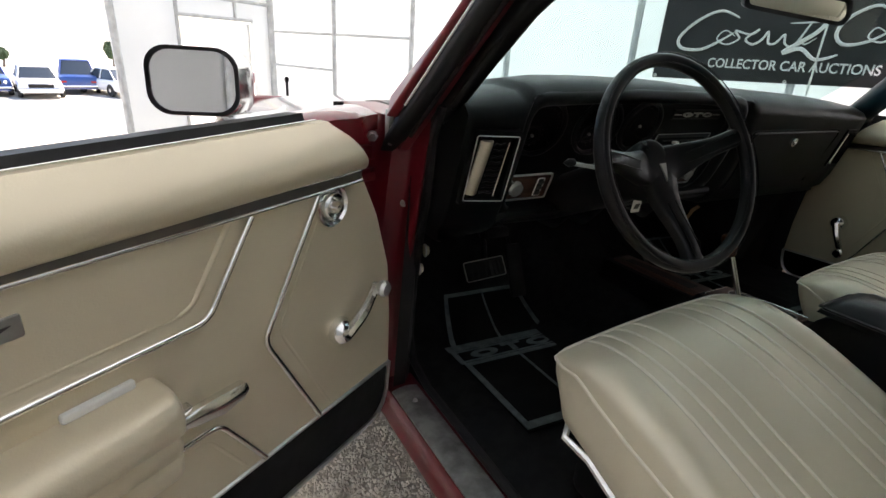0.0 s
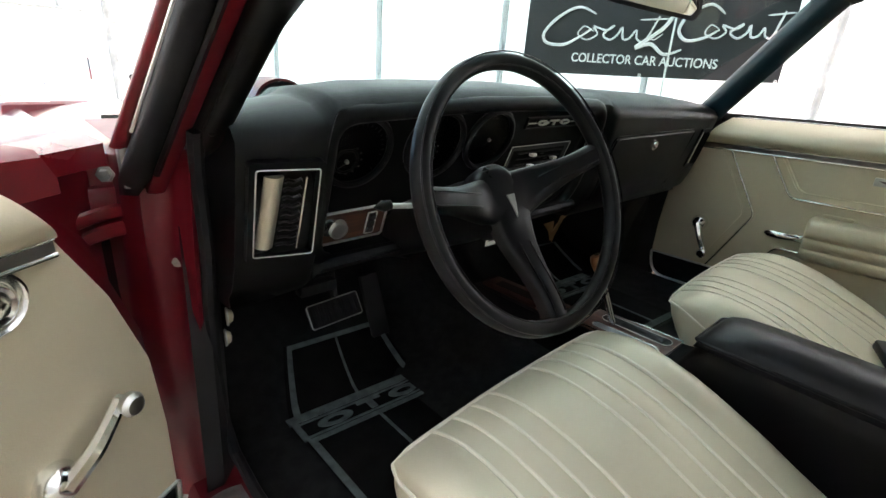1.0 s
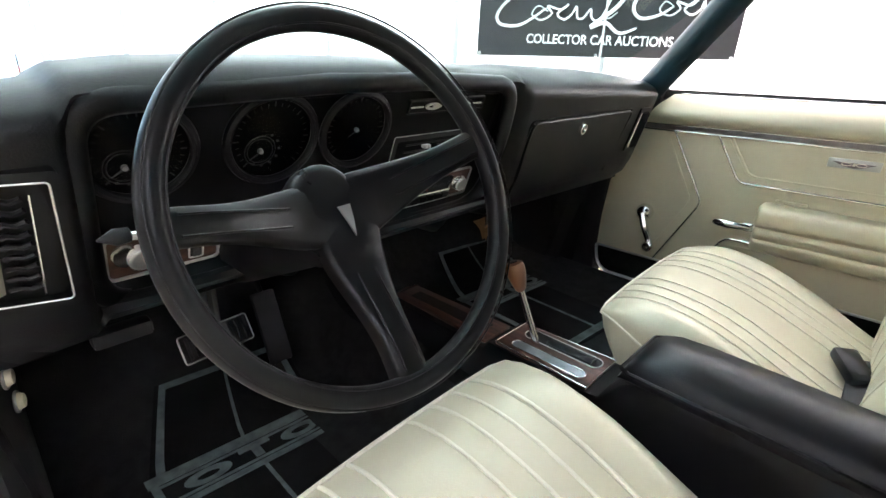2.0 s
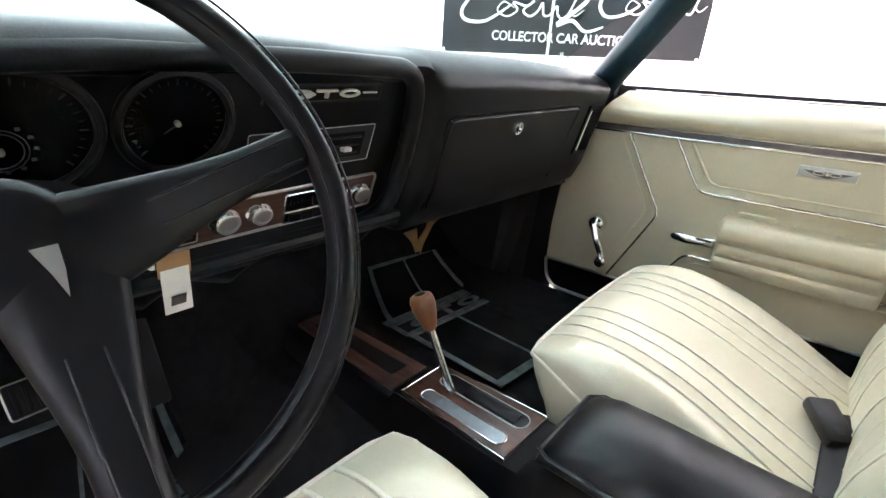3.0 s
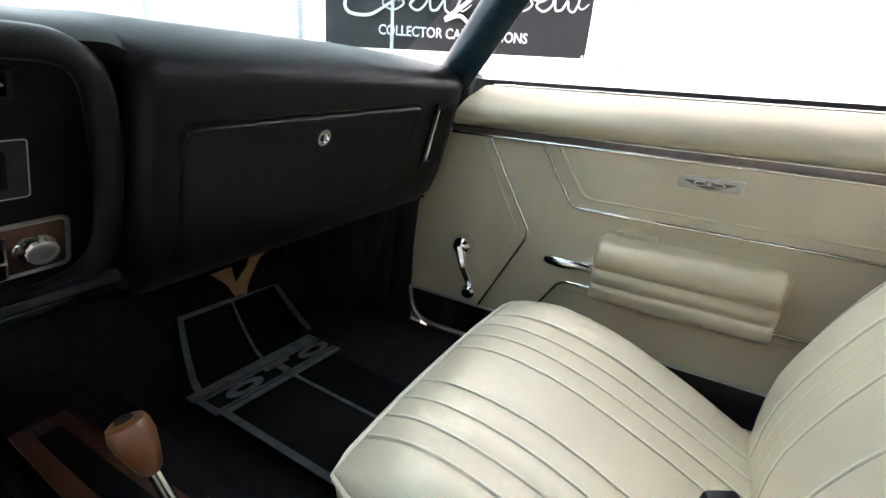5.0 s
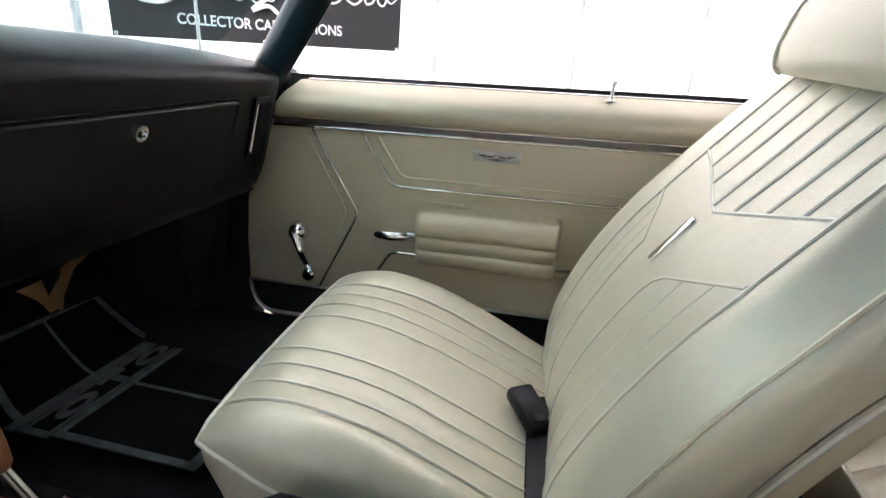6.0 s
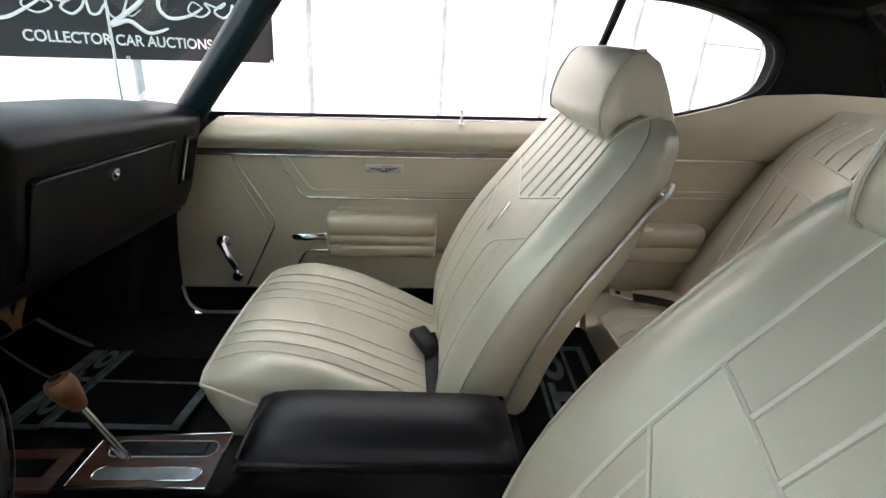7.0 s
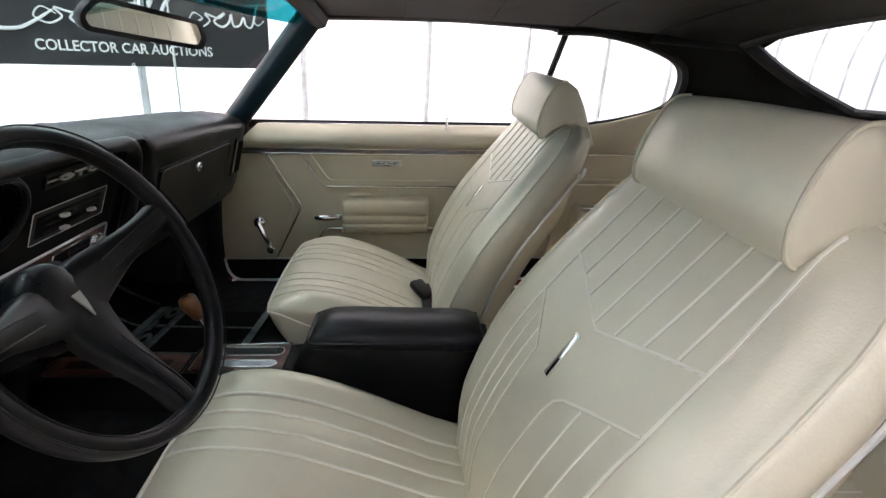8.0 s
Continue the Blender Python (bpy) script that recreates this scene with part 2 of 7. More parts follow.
def slab(front, back, nu, nv):
    """A closed solid between two sheets given as functions of u and v from 0 to 1."""
    bm = bmesh.new()
    f = [[bm.verts.new(front(i / nu, j / nv)) for j in range(nv + 1)] for i in range(nu + 1)]
    b = [[bm.verts.new(back(i / nu, j / nv)) for j in range(nv + 1)] for i in range(nu + 1)]
    for i in range(nu):
        for j in range(nv):
            bm.faces.new((f[i][j], f[i + 1][j], f[i + 1][j + 1], f[i][j + 1]))
            bm.faces.new((b[i][j], b[i][j + 1], b[i + 1][j + 1], b[i + 1][j]))
    for i in range(nu):
        bm.faces.new((f[i][0], b[i][0], b[i + 1][0], f[i + 1][0]))
        bm.faces.new((f[i][nv], f[i + 1][nv], b[i + 1][nv], b[i][nv]))
    for j in range(nv):
        bm.faces.new((f[0][j], f[0][j + 1], b[0][j + 1], b[0][j]))
        bm.faces.new((f[nu][j], b[nu][j], b[nu][j + 1], f[nu][j + 1]))
    return bm


def prism(poly, place, d0, d1, bevel=0.0):
    """A plate of the outline poly (u, v), from depth d0 to d1, put in the world by place(u, v, d)."""
    bm = loft([[place(u, v, d0) for u, v in poly], [place(u, v, d1) for u, v in poly]])
    if bevel:
        bmesh.ops.bevel(bm, geom=bm.edges[:], offset=bevel, segments=2, affect='EDGES', profile=0.5)
    return bm


def rounded(u0, u1, v0, v1, r, per=4):
    pts = []
    for cu, cv, a in ((u1 - r, v1 - r, 0), (u0 + r, v1 - r, 90), (u0 + r, v0 + r, 180), (u1 - r, v0 + r, 270)):
        for k in range(per + 1):
            t = radians(a + 90 * k / per)
            pts.append((cu + r * math.cos(t), cv + r * math.sin(t)))
    return pts


def lerp_table(table, x):
    """Straight-line look-up in rows (x, value), x rising."""
    return float(np.interp(x, [q[0] for q in table], [q[1] for q in table]))


def ring_plate(outer, inner, place, d0, d1):
    """A flat frame between two outlines of equally many points."""
    return loft([[place(u, v, d0) for u, v in outer], [place(u, v, d1) for u, v in outer],
                 [place(u, v, d1) for u, v in inner], [place(u, v, d0) for u, v in inner]], closed=True)


def smoothstep(a, b, x):
    t = min(1.0, max(0.0, (x - a) / (b - a)))
    return t * t * (3 - 2 * t)


# ---- the hall: gravel ground and a white hoop tent ----
GROUND = -0.12
FOOT = GROUND - 0.45
WALL0, WDIR, WOUT = Vector((5.15, 1.46, 0)), Vector((0.446, -0.895, 0)), Vector((0.895, 0.446, 0))
BAY = 1.59


def wall_at(u, z, d=0.0):
    """A place on the long tent wall: u metres along it, z up, d towards the car; it curves inwards above head height."""
    lean = 0.0 if z < 1.7 else (z - 1.7) ** 2 * 0.28
    p = WALL0 + WDIR * u - WOUT * (d + lean)
    return Vector((p.x, p.y, z))


CORNER = WALL0 - WDIR * (6 * BAY)
EDIR = -WOUT


def end_at(u, z, d=0.0):
    p = CORNER + EDIR * u + WDIR * d
    return Vector((p.x, p.y, z))


def ground_sheet():
    bm = bmesh.new()
    n = 60
    xs = sorted([-900, -300, -100, -40, -20, -10] + [-4 + 8 * i / n for i in range(n + 1)] + [4.8, 5.6, 6.4, 7.2, 8, 9, 10, 11.5, 13, 14.5, 16, 20, 40, 100, 300, 900])
    # level under the car, falling gently to the open end and then to the yard outside
    vs = [[bm.verts.new((x, y + 1, GROUND - 0.40 * smoothstep(4.5, 8.6, y + 1) - 1.88 * smoothstep(9.8, 17, y + 1) + (0.006 * noise.noise((x * 9, y * 9, 0)) if abs(x) < 4 and abs(y) < 4 else 0))) for y in xs] for x in xs]
    for i in range(len(xs) - 1):
        for j in range(len(xs) - 1):
            bm.faces.new((vs[i][j], vs[i + 1][j], vs[i + 1][j + 1], vs[i][j + 1]))
    return bm


solo("ground", ground_sheet(), GRAVEL, "pale loose gravel floor of the tent and yard", "ground", kind="structure")


def pebbles():
    """Loose stones where the open door shows the ground."""
    rnd = random.Random(4)
    verts, faces = [], []
    for _ in range(14000):
        x, y = rnd.triangular(-1.75, -0.15, -0.90), rnd.triangular(0.15, 2.15, 1.10)
        r = rnd.uniform(0.004, 0.010)
        a, sq, b = rnd.uniform(0, 6.28), rnd.uniform(0.5, 0.9), len(verts)
        c, s = math.cos(a), math.sin(a)
        for px, py, pz in ((1, 0, 0.1), (0.3, 0.8, 0), (-0.8, 0.5, 0.1), (-0.7, -0.6, 0), (0.4, -0.8, 0.1), (0.1, 0.05, 0.75), (0, 0, -0.5)):
            px, py = px * r * rnd.uniform(0.8, 1.2), py * r * sq * rnd.uniform(0.8, 1.2)
            verts.append((x + px * c - py * s, y + px * s + py * c, GROUND + 0.004 + pz * r))
        for i in range(5):
            faces += [(b + i, b + (i + 1) % 5, b + 5), (b + (i + 1) % 5, b + i, b + 6)]
    me = bpy.data.meshes.new("gravel_stones")
    me.from_pydata(verts, [], faces)
    me.materials.append(STONE)
    return tagged(new("gravel_stones", me), "small pale rounded stones scattered on the ground", "gravel", kind="stuff")


pebbles()


def tent():
    heights = [FOOT, 0.5, 1.1, 1.7, 2.2, 2.7, 3.2, 3.7, 4.2]
    u0, u1 = -6 * BAY, 9 * BAY

    def side(off):
        return lambda a, b: wall_at(u0 + (u1 - u0) * a, lerp_table([(i / 8, h) for i, h in enumerate(heights)], b), -0.01 - off)
    solo("wall_long", slab(side(0), side(0.01), 15, 16), TENT, "white translucent sheeting of the long tent wall", "tent wall", kind="structure")
    # far side and roof close the shell behind the camera
    far = 9.0

    def roof_pt(a, b, off):
        u = u0 + (u1 - u0) * a
        p = wall_at(u, 4.2)
        q = p - WOUT * (far * b)
        return Vector((q.x, q.y, 4.2 + 1.6 * math.sin(math.pi * b) + off))
    solo("ceiling", slab(lambda a, b: roof_pt(a, b, 0), lambda a, b: roof_pt(a, b, 0.01), 8, 16), TENT, "white translucent sheeting of the arched tent roof", "tent roof", kind="structure")

    def far_pt(a, b, off):
        q = wall_at(u0 + (u1 - u0) * a, 4.2) - WOUT * (far + off)
        return Vector((q.x, q.y, GROUND + (4.2 - GROUND) * b))
    # dimmed on this side only, to weaken the light entering the car
    solo("wall_far", slab(lambda a, b: far_pt(a, b, 0), lambda a, b: far_pt(a, b, 0.01), 8, 6), TENT_DIM, "tent wall sheeting behind the camera, darkened and made opaque to cut its light", "tent wall", kind="structure")
    back = WALL0 + WDIR * u1

    def back_pt(a, b, off):
        q = back - WOUT * ((far + 1.7) * a) + WDIR * off
        return Vector((q.x, q.y, GROUND + 6.0 * b))
    solo("wall_back", slab(lambda a, b: back_pt(a, b, 0), lambda a, b: back_pt(a, b, 0.01), 8, 6), TENT, "white translucent end sheeting of the tent", "tent wall", kind="structure")
    # end wall in pieces round the doorway and the wide open gate
    def panel(name, ua, ub, za, zb):
        solo(name, slab(lambda a, b: end_at(ua + (ub - ua) * a, za + (zb - za) * b), lambda a, b: end_at(ua + (ub - ua) * a, za + (zb - za) * b, -0.012), 4, 4),
             TENT, "white sheeting of the tent's end wall", "tent wall", kind="structure")
    panel("wall_end_corner", 0.0, 0.42, FOOT, 5.8)
    panel("wall_end_over_door", 0.42, 1.72, 1.30, 5.8)
    panel("wall_end_post", 1.72, 2.66, FOOT, 5.8)
    panel("wall_end_over_gate", 2.66, 8.2, 3.6, 5.8)
    panel("wall_end_last", 8.2, 11, FOOT, 5.8)


tent()

for n in range(-6, 10):
    r = part("tent_rib", tube([wall_at(n * BAY, z, 0.03) for z in (FOOT, 0.6, 1.2, 1.7, 2.2, 2.7, 3.2, 3.7, 4.2)], 0.038, 8), STEEL)
    tagged(r, "grey galvanised tube rib of the tent wall", "tent rib", "tent ribs")
for n in range(-3, 8):
    foot = wall_at(n * BAY, 4.2) - WOUT * 8.95
    r = part("tent_rib", tube([Vector((foot.x, foot.y, z)) for z in (GROUND, 2.0, 4.2)], 0.038, 8), STEEL)
    tagged(r, "grey galvanised tube rib of the tent wall", "tent rib", "tent ribs")
for ua, ub, z in ((-6 * BAY, -5 * BAY, 1.17), (-5 * BAY, -4 * BAY, 1.17), (-6 * BAY, -5 * BAY, 0.62), (4 * BAY, 5 * BAY, 1.62), (5 * BAY, 6 * BAY, 1.35)):
    tagged(part("wall_brace", tube([wall_at(ua, z, 0.03), wall_at(ub, z, 0.03)], 0.02, 8), STEEL), "short grey tube brace between tent ribs", "tent brace", "tent braces")
for pts in ([end_at(2.66, FOOT, 0.05), end_at(2.70, 3.6, 0.05)], [end_at(1.74, FOOT, 0.03), end_at(1.74, 1.62, 0.03)],
            [end_at(0.0, 1.58, 0.03), end_at(1.95, 1.60, 0.03)], [end_at(0.42, 1.30, 0.03), end_at(1.74, 1.30, 0.03)], [end_at(0.74, 1.30, 0.03), end_at(0.74, 1.58, 0.03)],
            [end_at(0.05, FOOT, 0.05), end_at(0.05, 4, 0.05)]):
    thick = 0.055 if pts[1].z > 3.5 else 0.028
    tagged(part("end_wall_tube", tube(pts, thick, 8), STEEL), "grey steel tube framing the tent's end wall", "tent frame", "end wall tubes")
tagged(part("string", tube(curve([wall_at(-0.37, 0.98, 0.06), wall_at(-0.18, 0.955, 0.06), wall_at(0, 0.96, 0.05)], 4), 0.004, 5), STEEL), "thin grey cord from the banner to a tent rib", "cord")
door_1 = thing("door_1", end_at(0.42, FOOT), "white walk-through door standing open to the yard", "door", kind="structure")
part("door_leaf", slab(lambda a, b: end_at(0.42 + 0.1 * a, FOOT + 0.08 + 1.74 * b, -0.05 - 0.85 * a), lambda a, b: end_at(0.46 + 0.1 * a, FOOT + 0.08 + 1.74 * b, -0.05 - 0.85 * a), 2, 2), WHITE, door_1)
part("door_handle", tube([end_at(0.49, 0.62, -0.8), end_at(0.56, 0.62, -0.8), end_at(0.56, 0.62, -0.7)], 0.012, 6), CHROME, door_1)
post = thing("barrier_post", end_at(0.46, GROUND - 0.36, 0.9), "short black post with a round top standing on the gravel", "post")
pb = end_at(0.46, GROUND - 0.36, 0.9)
part("pole", tube([pb, pb + Vector((0, 0, 0.86))], 0.025, 10), RUBBER, post)
part("cap", lathe([(0.001, 0.95), (0.03, 0.94), (0.042, 0.90), (0.03, 0.86), (0.001, 0.85)], Matrix.Translation(pb), 12), RUBBER, post)


# ---- the banner on the long wall ----
def banner():
    t = thing("banner", wall_at(-1.65, 0.95), "black banner with white lettering hung on the tent wall", "banner")
    u0, u1 = -2.90, -0.38

    def sag(u, v):
        return wall_at(u, 0.0, 0.09 + 0.012 * math.sin(7 * u + 3 * v)) + Vector((0, 0, v))

    def zb(a):
        return 0.905 + 0.065 * a
    part("sheet", slab(lambda a, b: sag(u0 + (u1 - u0) * a, zb(a) + 1.05 * b), lambda a, b: sag(u0 + (u1 - u0) * a, zb(a) + 1.05 * b) + WOUT * 0.004, 24, 8), BANNER, t)

    def on(u, v, d=0.0):
        p = wall_at(u, 0, 0.115 + d)
        return Vector((p.x, p.y, v))
    # readable words under the emblem
    words = bpy.data.curves.new("lettering", 'FONT')
    words.body, words.size, words.extrude, words.align_x = "COLLECTOR CAR AUCTIONS", 0.125, 0.002, 'LEFT'
    words.offset = 0.0022
    words.materials.append(LETTER)
    lt = new("lettering", words)
    lt.parent = t
    bx = WDIR.copy()
    bz = Vector((0, 0, 1))
    bx = (bx + Vector((0, 0, 0.024))).normalized()
    m = Matrix((bx, bz, -WOUT)).transposed().to_4x4()
    m.translation = on(-2.375, 1.048)
    lt.matrix_parent_inverse = Matrix.Translation(t.location).inverted()
    lt.matrix_basis = m @ Matrix.Diagonal((0.862, 1, 1, 1))
    lt["label"] = "white capital lettering"
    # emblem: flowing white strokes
    strokes = [
        ([(-2.18, 1.52), (-2.36, 1.58), (-2.56, 1.48), (-2.70, 1.32), (-2.66, 1.22), (-2.48, 1.21), (-2.34, 1.28), (-2.20, 1.38)], 0.020),
        ([(-2.18, 1.35), (-2.28, 1.40), (-2.34, 1.32), (-2.24, 1.27), (-2.14, 1.33), (-2.19, 1.40), (-2.05, 1.37), (-1.98, 1.42), (-2.08, 1.33), (-2.01, 1.28), (-1.94, 1.33), (-1.90, 1.40), (-1.88, 1.30), (-1.82, 1.30), (-1.76, 1.38), (-1.74, 1.30), (-1.66, 1.29), (-1.56, 1.52), (-1.62, 1.36), (-1.58, 1.30), (-1.50, 1.36)], 0.013),
        ([(-1.74, 1.48), (-1.46, 1.50)], 0.010),
        ([(-1.70, 1.58), (-1.56, 1.70), (-1.42, 1.62), (-1.50, 1.42), (-1.74, 1.22), (-1.60, 1.26), (-1.46, 1.17), (-1.30, 1.22)], 0.024),
        ([(-0.98, 1.56), (-1.12, 1.64), (-1.30, 1.54), (-1.36, 1.40), (-1.28, 1.31), (-1.12, 1.34), (-1.00, 1.42)], 0.020),
        ([(-1.00, 1.42), (-1.08, 1.46), (-1.12, 1.38), (-1.02, 1.34), (-0.94, 1.40), (-0.98, 1.46), (-0.86, 1.43), (-0.80, 1.48), (-0.90, 1.40), (-0.83, 1.35), (-0.76, 1.40), (-0.74, 1.47), (-0.72, 1.37), (-0.66, 1.38), (-0.62, 1.45), (-0.60, 1.38), (-0.54, 1.38), (-0.48, 1.60), (-0.52, 1.44), (-0.48, 1.39), (-0.42, 1.44)], 0.013),
        ([(-0.62, 1.56), (-0.40, 1.59)], 0.010)]
    for pts, r in strokes:
        line = curve([on(u, v) for u, v in pts], 6)
        n = len(line)
        part("emblem_stroke", tube(line, [0.8 * r * (0.35 + 0.65 * math.sin(math.pi * min(1, max(0, i / (n - 1)))) ** 0.5) for i in range(n)], 6, flat=1.0), LETTER, t, "white script stroke")
    for u, v in ((-2.87, 0.93), (-1.65, 0.955), (-0.41, 0.985)):
        part("eyelet", tube([on(u + 0.012 * math.cos(k), v + 0.012 * math.sin(k)) for k in [i * 0.785 for i in range(8)]], 0.004, 6, closed=True), ALU, t)


banner()


# ---- vehicles parked in the yard ----
def yard_car(name, at, turn, body_mat, label, tall=False, length=4.6):
    """A car whose front looks along -y before it is turned."""
    t = thing(name, at, label, "parked car", "cars parked in the yard")
    m = Matrix.Translation(at) @ pose(0, 0, 0, 0, 0, turn)
    w, h = 0.92, (1.72 if tall else 1.42)
    hood, e = (1.02 if tall else 0.90), length / 2

    def section(y, k, top):
        side = [(w * k * 0.94, 0.30), (w * k, 0.42), (w * k * 1.01, top * 0.62), (w * k * 0.985, top * 0.84), (w * k * 0.93, top * 0.96), (w * k * 0.70, top)]
        return [m @ Vector((x, y, z)) for x, z in side] + [m @ Vector((-x, y, z)) for x, z in reversed(side)]
    part("body", loft([section(*q) for q in ((-e, 0.88, hood * 0.80), (-e + 0.04, 0.94, hood * 0.88), (-e + 0.25, 0.98, hood * 0.94), (-0.95, 1.0, hood), (1.7, 1.0, hood), (e - 0.3, 0.99, hood * 0.98), (e - 0.05, 0.95, hood * 0.92), (e, 0.89, hood * 0.84))]), body_mat, t)
    low, high = rounded(-0.80, 0.80, -0.95, 1.72, 0.12), rounded(-0.62, 0.62, -0.36, 1.02, 0.12)
    part("cabin", loft([[m @ Vector((x, y, hood - 0.02)) for x, y in low], [m @ Vector((x, y, h)) for x, y in high]]), DARKGLASS, t, "dark windows")
    part("roof", loft([[m @ Vector((x * k, (y - 0.33) * k + 0.33, z)) for x, y in high] for k, z in ((1.04, h - 0.03), (1.05, h + 0.01), (0.96, h + 0.045), (0.6, h + 0.06))]), body_mat, t)
    for sx in (-1, 1):
        for y0, y1 in ((-0.93, -0.36), (1.70, 1.02), (0.30, 0.32)):
            part("pillar", tube([m @ Vector((sx * (0.80 if y0 != 0.30 else 0.81), y0, hood - 0.02)), m @ Vector((sx * 0.63, y1, h))], 0.035, 8), body_mat, t)
        part("headlight", lathe([(0.001, 0.05), (0.07, 0.045), (0.09, 0.02), (0.10, -0.02)], m @ pose(sx * 0.64, -e - 0.01, hood * 0.70, 90, 0, 0), 16), CHROME, t)
        part("tail_lamp", box(sx * 0.66 - 0.12, sx * 0.66 + 0.12, e - 0.02, e + 0.025, hood * 0.62, hood * 0.72, 0.015, 1, m), TAILRED, t)
        for y in (-e + 0.85, e - 0.95):
            wh = part("wheel", lathe([(0.2, -0.1), (0.30, -0.1), (0.33, -0.07), (0.34, 0.0), (0.33, 0.07), (0.30, 0.1), (0.2, 0.1)], m @ pose(sx * (w - 0.07), y, 0.34, 0, 90, 0), 20), TYRE, t)
            part("rim", lathe([(0.001, 0.105), (0.1, 0.1), (0.2, 0.08), (0.2, -0.08), (0.1, -0.1), (0.001, -0.105)], m @ pose(sx * (w - 0.07), y, 0.34, 0, 90, 0), 16), ALU, wh)
    for y in (-e - 0.05, e + 0.05):
        part("bumper", box(-w * 0.97, w * 0.97, y - 0.05, y + 0.05, 0.40, 0.52, 0.045, 3, m), CHROME, t)
    part("grille", box(-0.50, 0.50, -e - 0.02, -e + 0.03, hood * 0.60, hood * 0.80, 0.02, 1, m), PLASTIC, t)


YARD = -2.40
yard_car("parked_sedan", Vector((-6.23, 34.20, YARD)), 12, CARWHITE, "white vintage saloon car parked in the bright yard")
yard_car("parked_pickup", Vector((-4.70, 36.66, YARD)), 187, CARBLUE, "blue pickup truck parked in the bright yard", True)
yard_car("parked_coupe", Vector((-2.94, 35.07, YARD)), 212, CARWHITE, "white coupe parked with its tail to the tent")
yard_car("parked_van", Vector((-8.47, 34.78, YARD)), 15, CARBLUE, "blue car parked at the end of the yard row", True)
yard_car("parked_red_truck", Vector((5.16, 43.48, YARD)), 80, RED, "red and silver pickup truck parked beyond the doorway", True)


def tree(x, y, h, seed):
    rnd = random.Random(seed)
    t = thing("tree", Vector((x, y, YARD)), "small green leafy tree at the far edge of the yard", "tree", "yard trees")
    part("trunk", tube([(x, y, YARD), (x + 0.1, y, YARD + h * 0.4), (x, y + 0.1, YARD + h * 0.75)], [0.10, 0.07, 0.03], 8), BARK, t)
    for k in range(5):
        a = k * 1.26
        part("limb", tube([(x, y, YARD + h * (0.35 + 0.06 * k)), (x + 0.16 * h * math.cos(a), y + 0.16 * h * math.sin(a), YARD + h * (0.55 + 0.07 * k))], [0.04, 0.015], 6), BARK, t)
    verts, faces = [], []
    for _ in range(900):
        a, c = rnd.uniform(0, 6.28), rnd.uniform(0, 1)
        rr = h * 0.32 * math.sqrt(rnd.random()) * (0.5 + math.sin(math.pi * c) * 0.6) * (0.7 + 0.3 * math.sin(3 * a + seed))
        p = Vector((x + rr * math.cos(a), y + rr * math.sin(a), YARD + h * (0.42 + 0.58 * c)))
        d1 = Vector((rnd.uniform(-1, 1), rnd.uniform(-1, 1), rnd.uniform(-1, 1))).normalized() * 0.13
        d2 = d1.cross(Vector((rnd.uniform(-1, 1), 1, rnd.uniform(-1, 1)))).normalized() * 0.06
        b = len(verts)
        verts += [p - d1, p + d2, p + d1, p - d2]
        faces.append((b, b + 1, b + 2, b + 3))
    me = bpy.data.meshes.new("crown")
    me.from_pydata(verts, [], faces)
    me.materials.append(LEAF)
    ob = new("crown", me)
    ob.parent = t
    ob.matrix_parent_inverse = Matrix.Translation(t.location).inverted()


for i, (x, y, h) in enumerate(((-11.4, 56, 1.5), (-3.75, 57, 2.4))):
    tree(x, y, h, i)


# ---- the car's shell ----
def floor_z(x):
    return 0.262 + 0.10 * (x + 0.37)


def lean_x(z):
    """The side glass leans inwards above the belt line."""
    return 0.745 - 0.30 * max(0.0, z - 0.92)


shell = thing("car", Vector((0, 0.3, GROUND)), "dark red two-door car with black carpet and headliner", "car")


def floor_pan(a, b, down=0.0):
    x, y = -0.71 + 1.42 * a, -0.45 + 1.85 * b
    z = floor_z(x)
    hump = 0.10 * (1 - smoothstep(0.09, 0.17, abs(x - 0.035)))
    if y > 1.08:
        t = min(1.0, (y - 1.08) / 0.28)
        z += 0.36 * t ** 1.8
    return Vector((x, y, z + hump - down - (0.10 * smoothstep(-0.25, -0.4, y))))


part("floor_carpet", slab(lambda a, b: floor_pan(a, b), lambda a, b: floor_pan(a, b, 0.04), 48, 60), CARPET, shell, "black loop-pile carpet over floor and tunnel")
part("firewall", slab(lambda a, b: Vector((-0.72 + 1.44 * a, 1.30 + 0.06 * b, 0.40 + 0.47 * b)), lambda a, b: Vector((-0.72 + 1.44 * a, 1.34 + 0.06 * b, 0.40 + 0.47 * b)), 4, 4), CARPET, shell)
for sx in (-1, 1):
    def kick_side(a, b, off):
        y = 0.895 + 0.45 * a
        x = lerp_table([(0.895, 0.700 if sx < 0 else 0.745), (0.93, 0.672 if sx < 0 else 0.715), (0.97, 0.664 if sx < 0 else 0.680), (1.35, 0.655)], y) + off
        return Vector((sx * x, y + 0.05 * (1 - b) * (1 - a), 0.235 + (0.10 if sx > 0 else 0) + 0.55 * b))
    part("kick_panel", slab(lambda a, b: kick_side(a, b, 0), lambda a, b: kick_side(a, b, 0.03), 24, 4), MATT, shell, "black kick panel")


def sill(sx):
    prof = [(0.66, 0.20), (0.665, 0.256), (0.680, 0.262), (0.744, 0.260), (0.751, 0.252), (0.757, 0.232), (0.762, 0.212), (0.759, 0.198), (0.74, 0.190), (0.70, 0.186)]
    up = 0.0 if sx < 0 else 0.07
    return loft([[Vector((sx * x, y, z + up)) for x, z in prof] for y in (-0.42, 0.3, 0.88, 0.93, 0.98)])


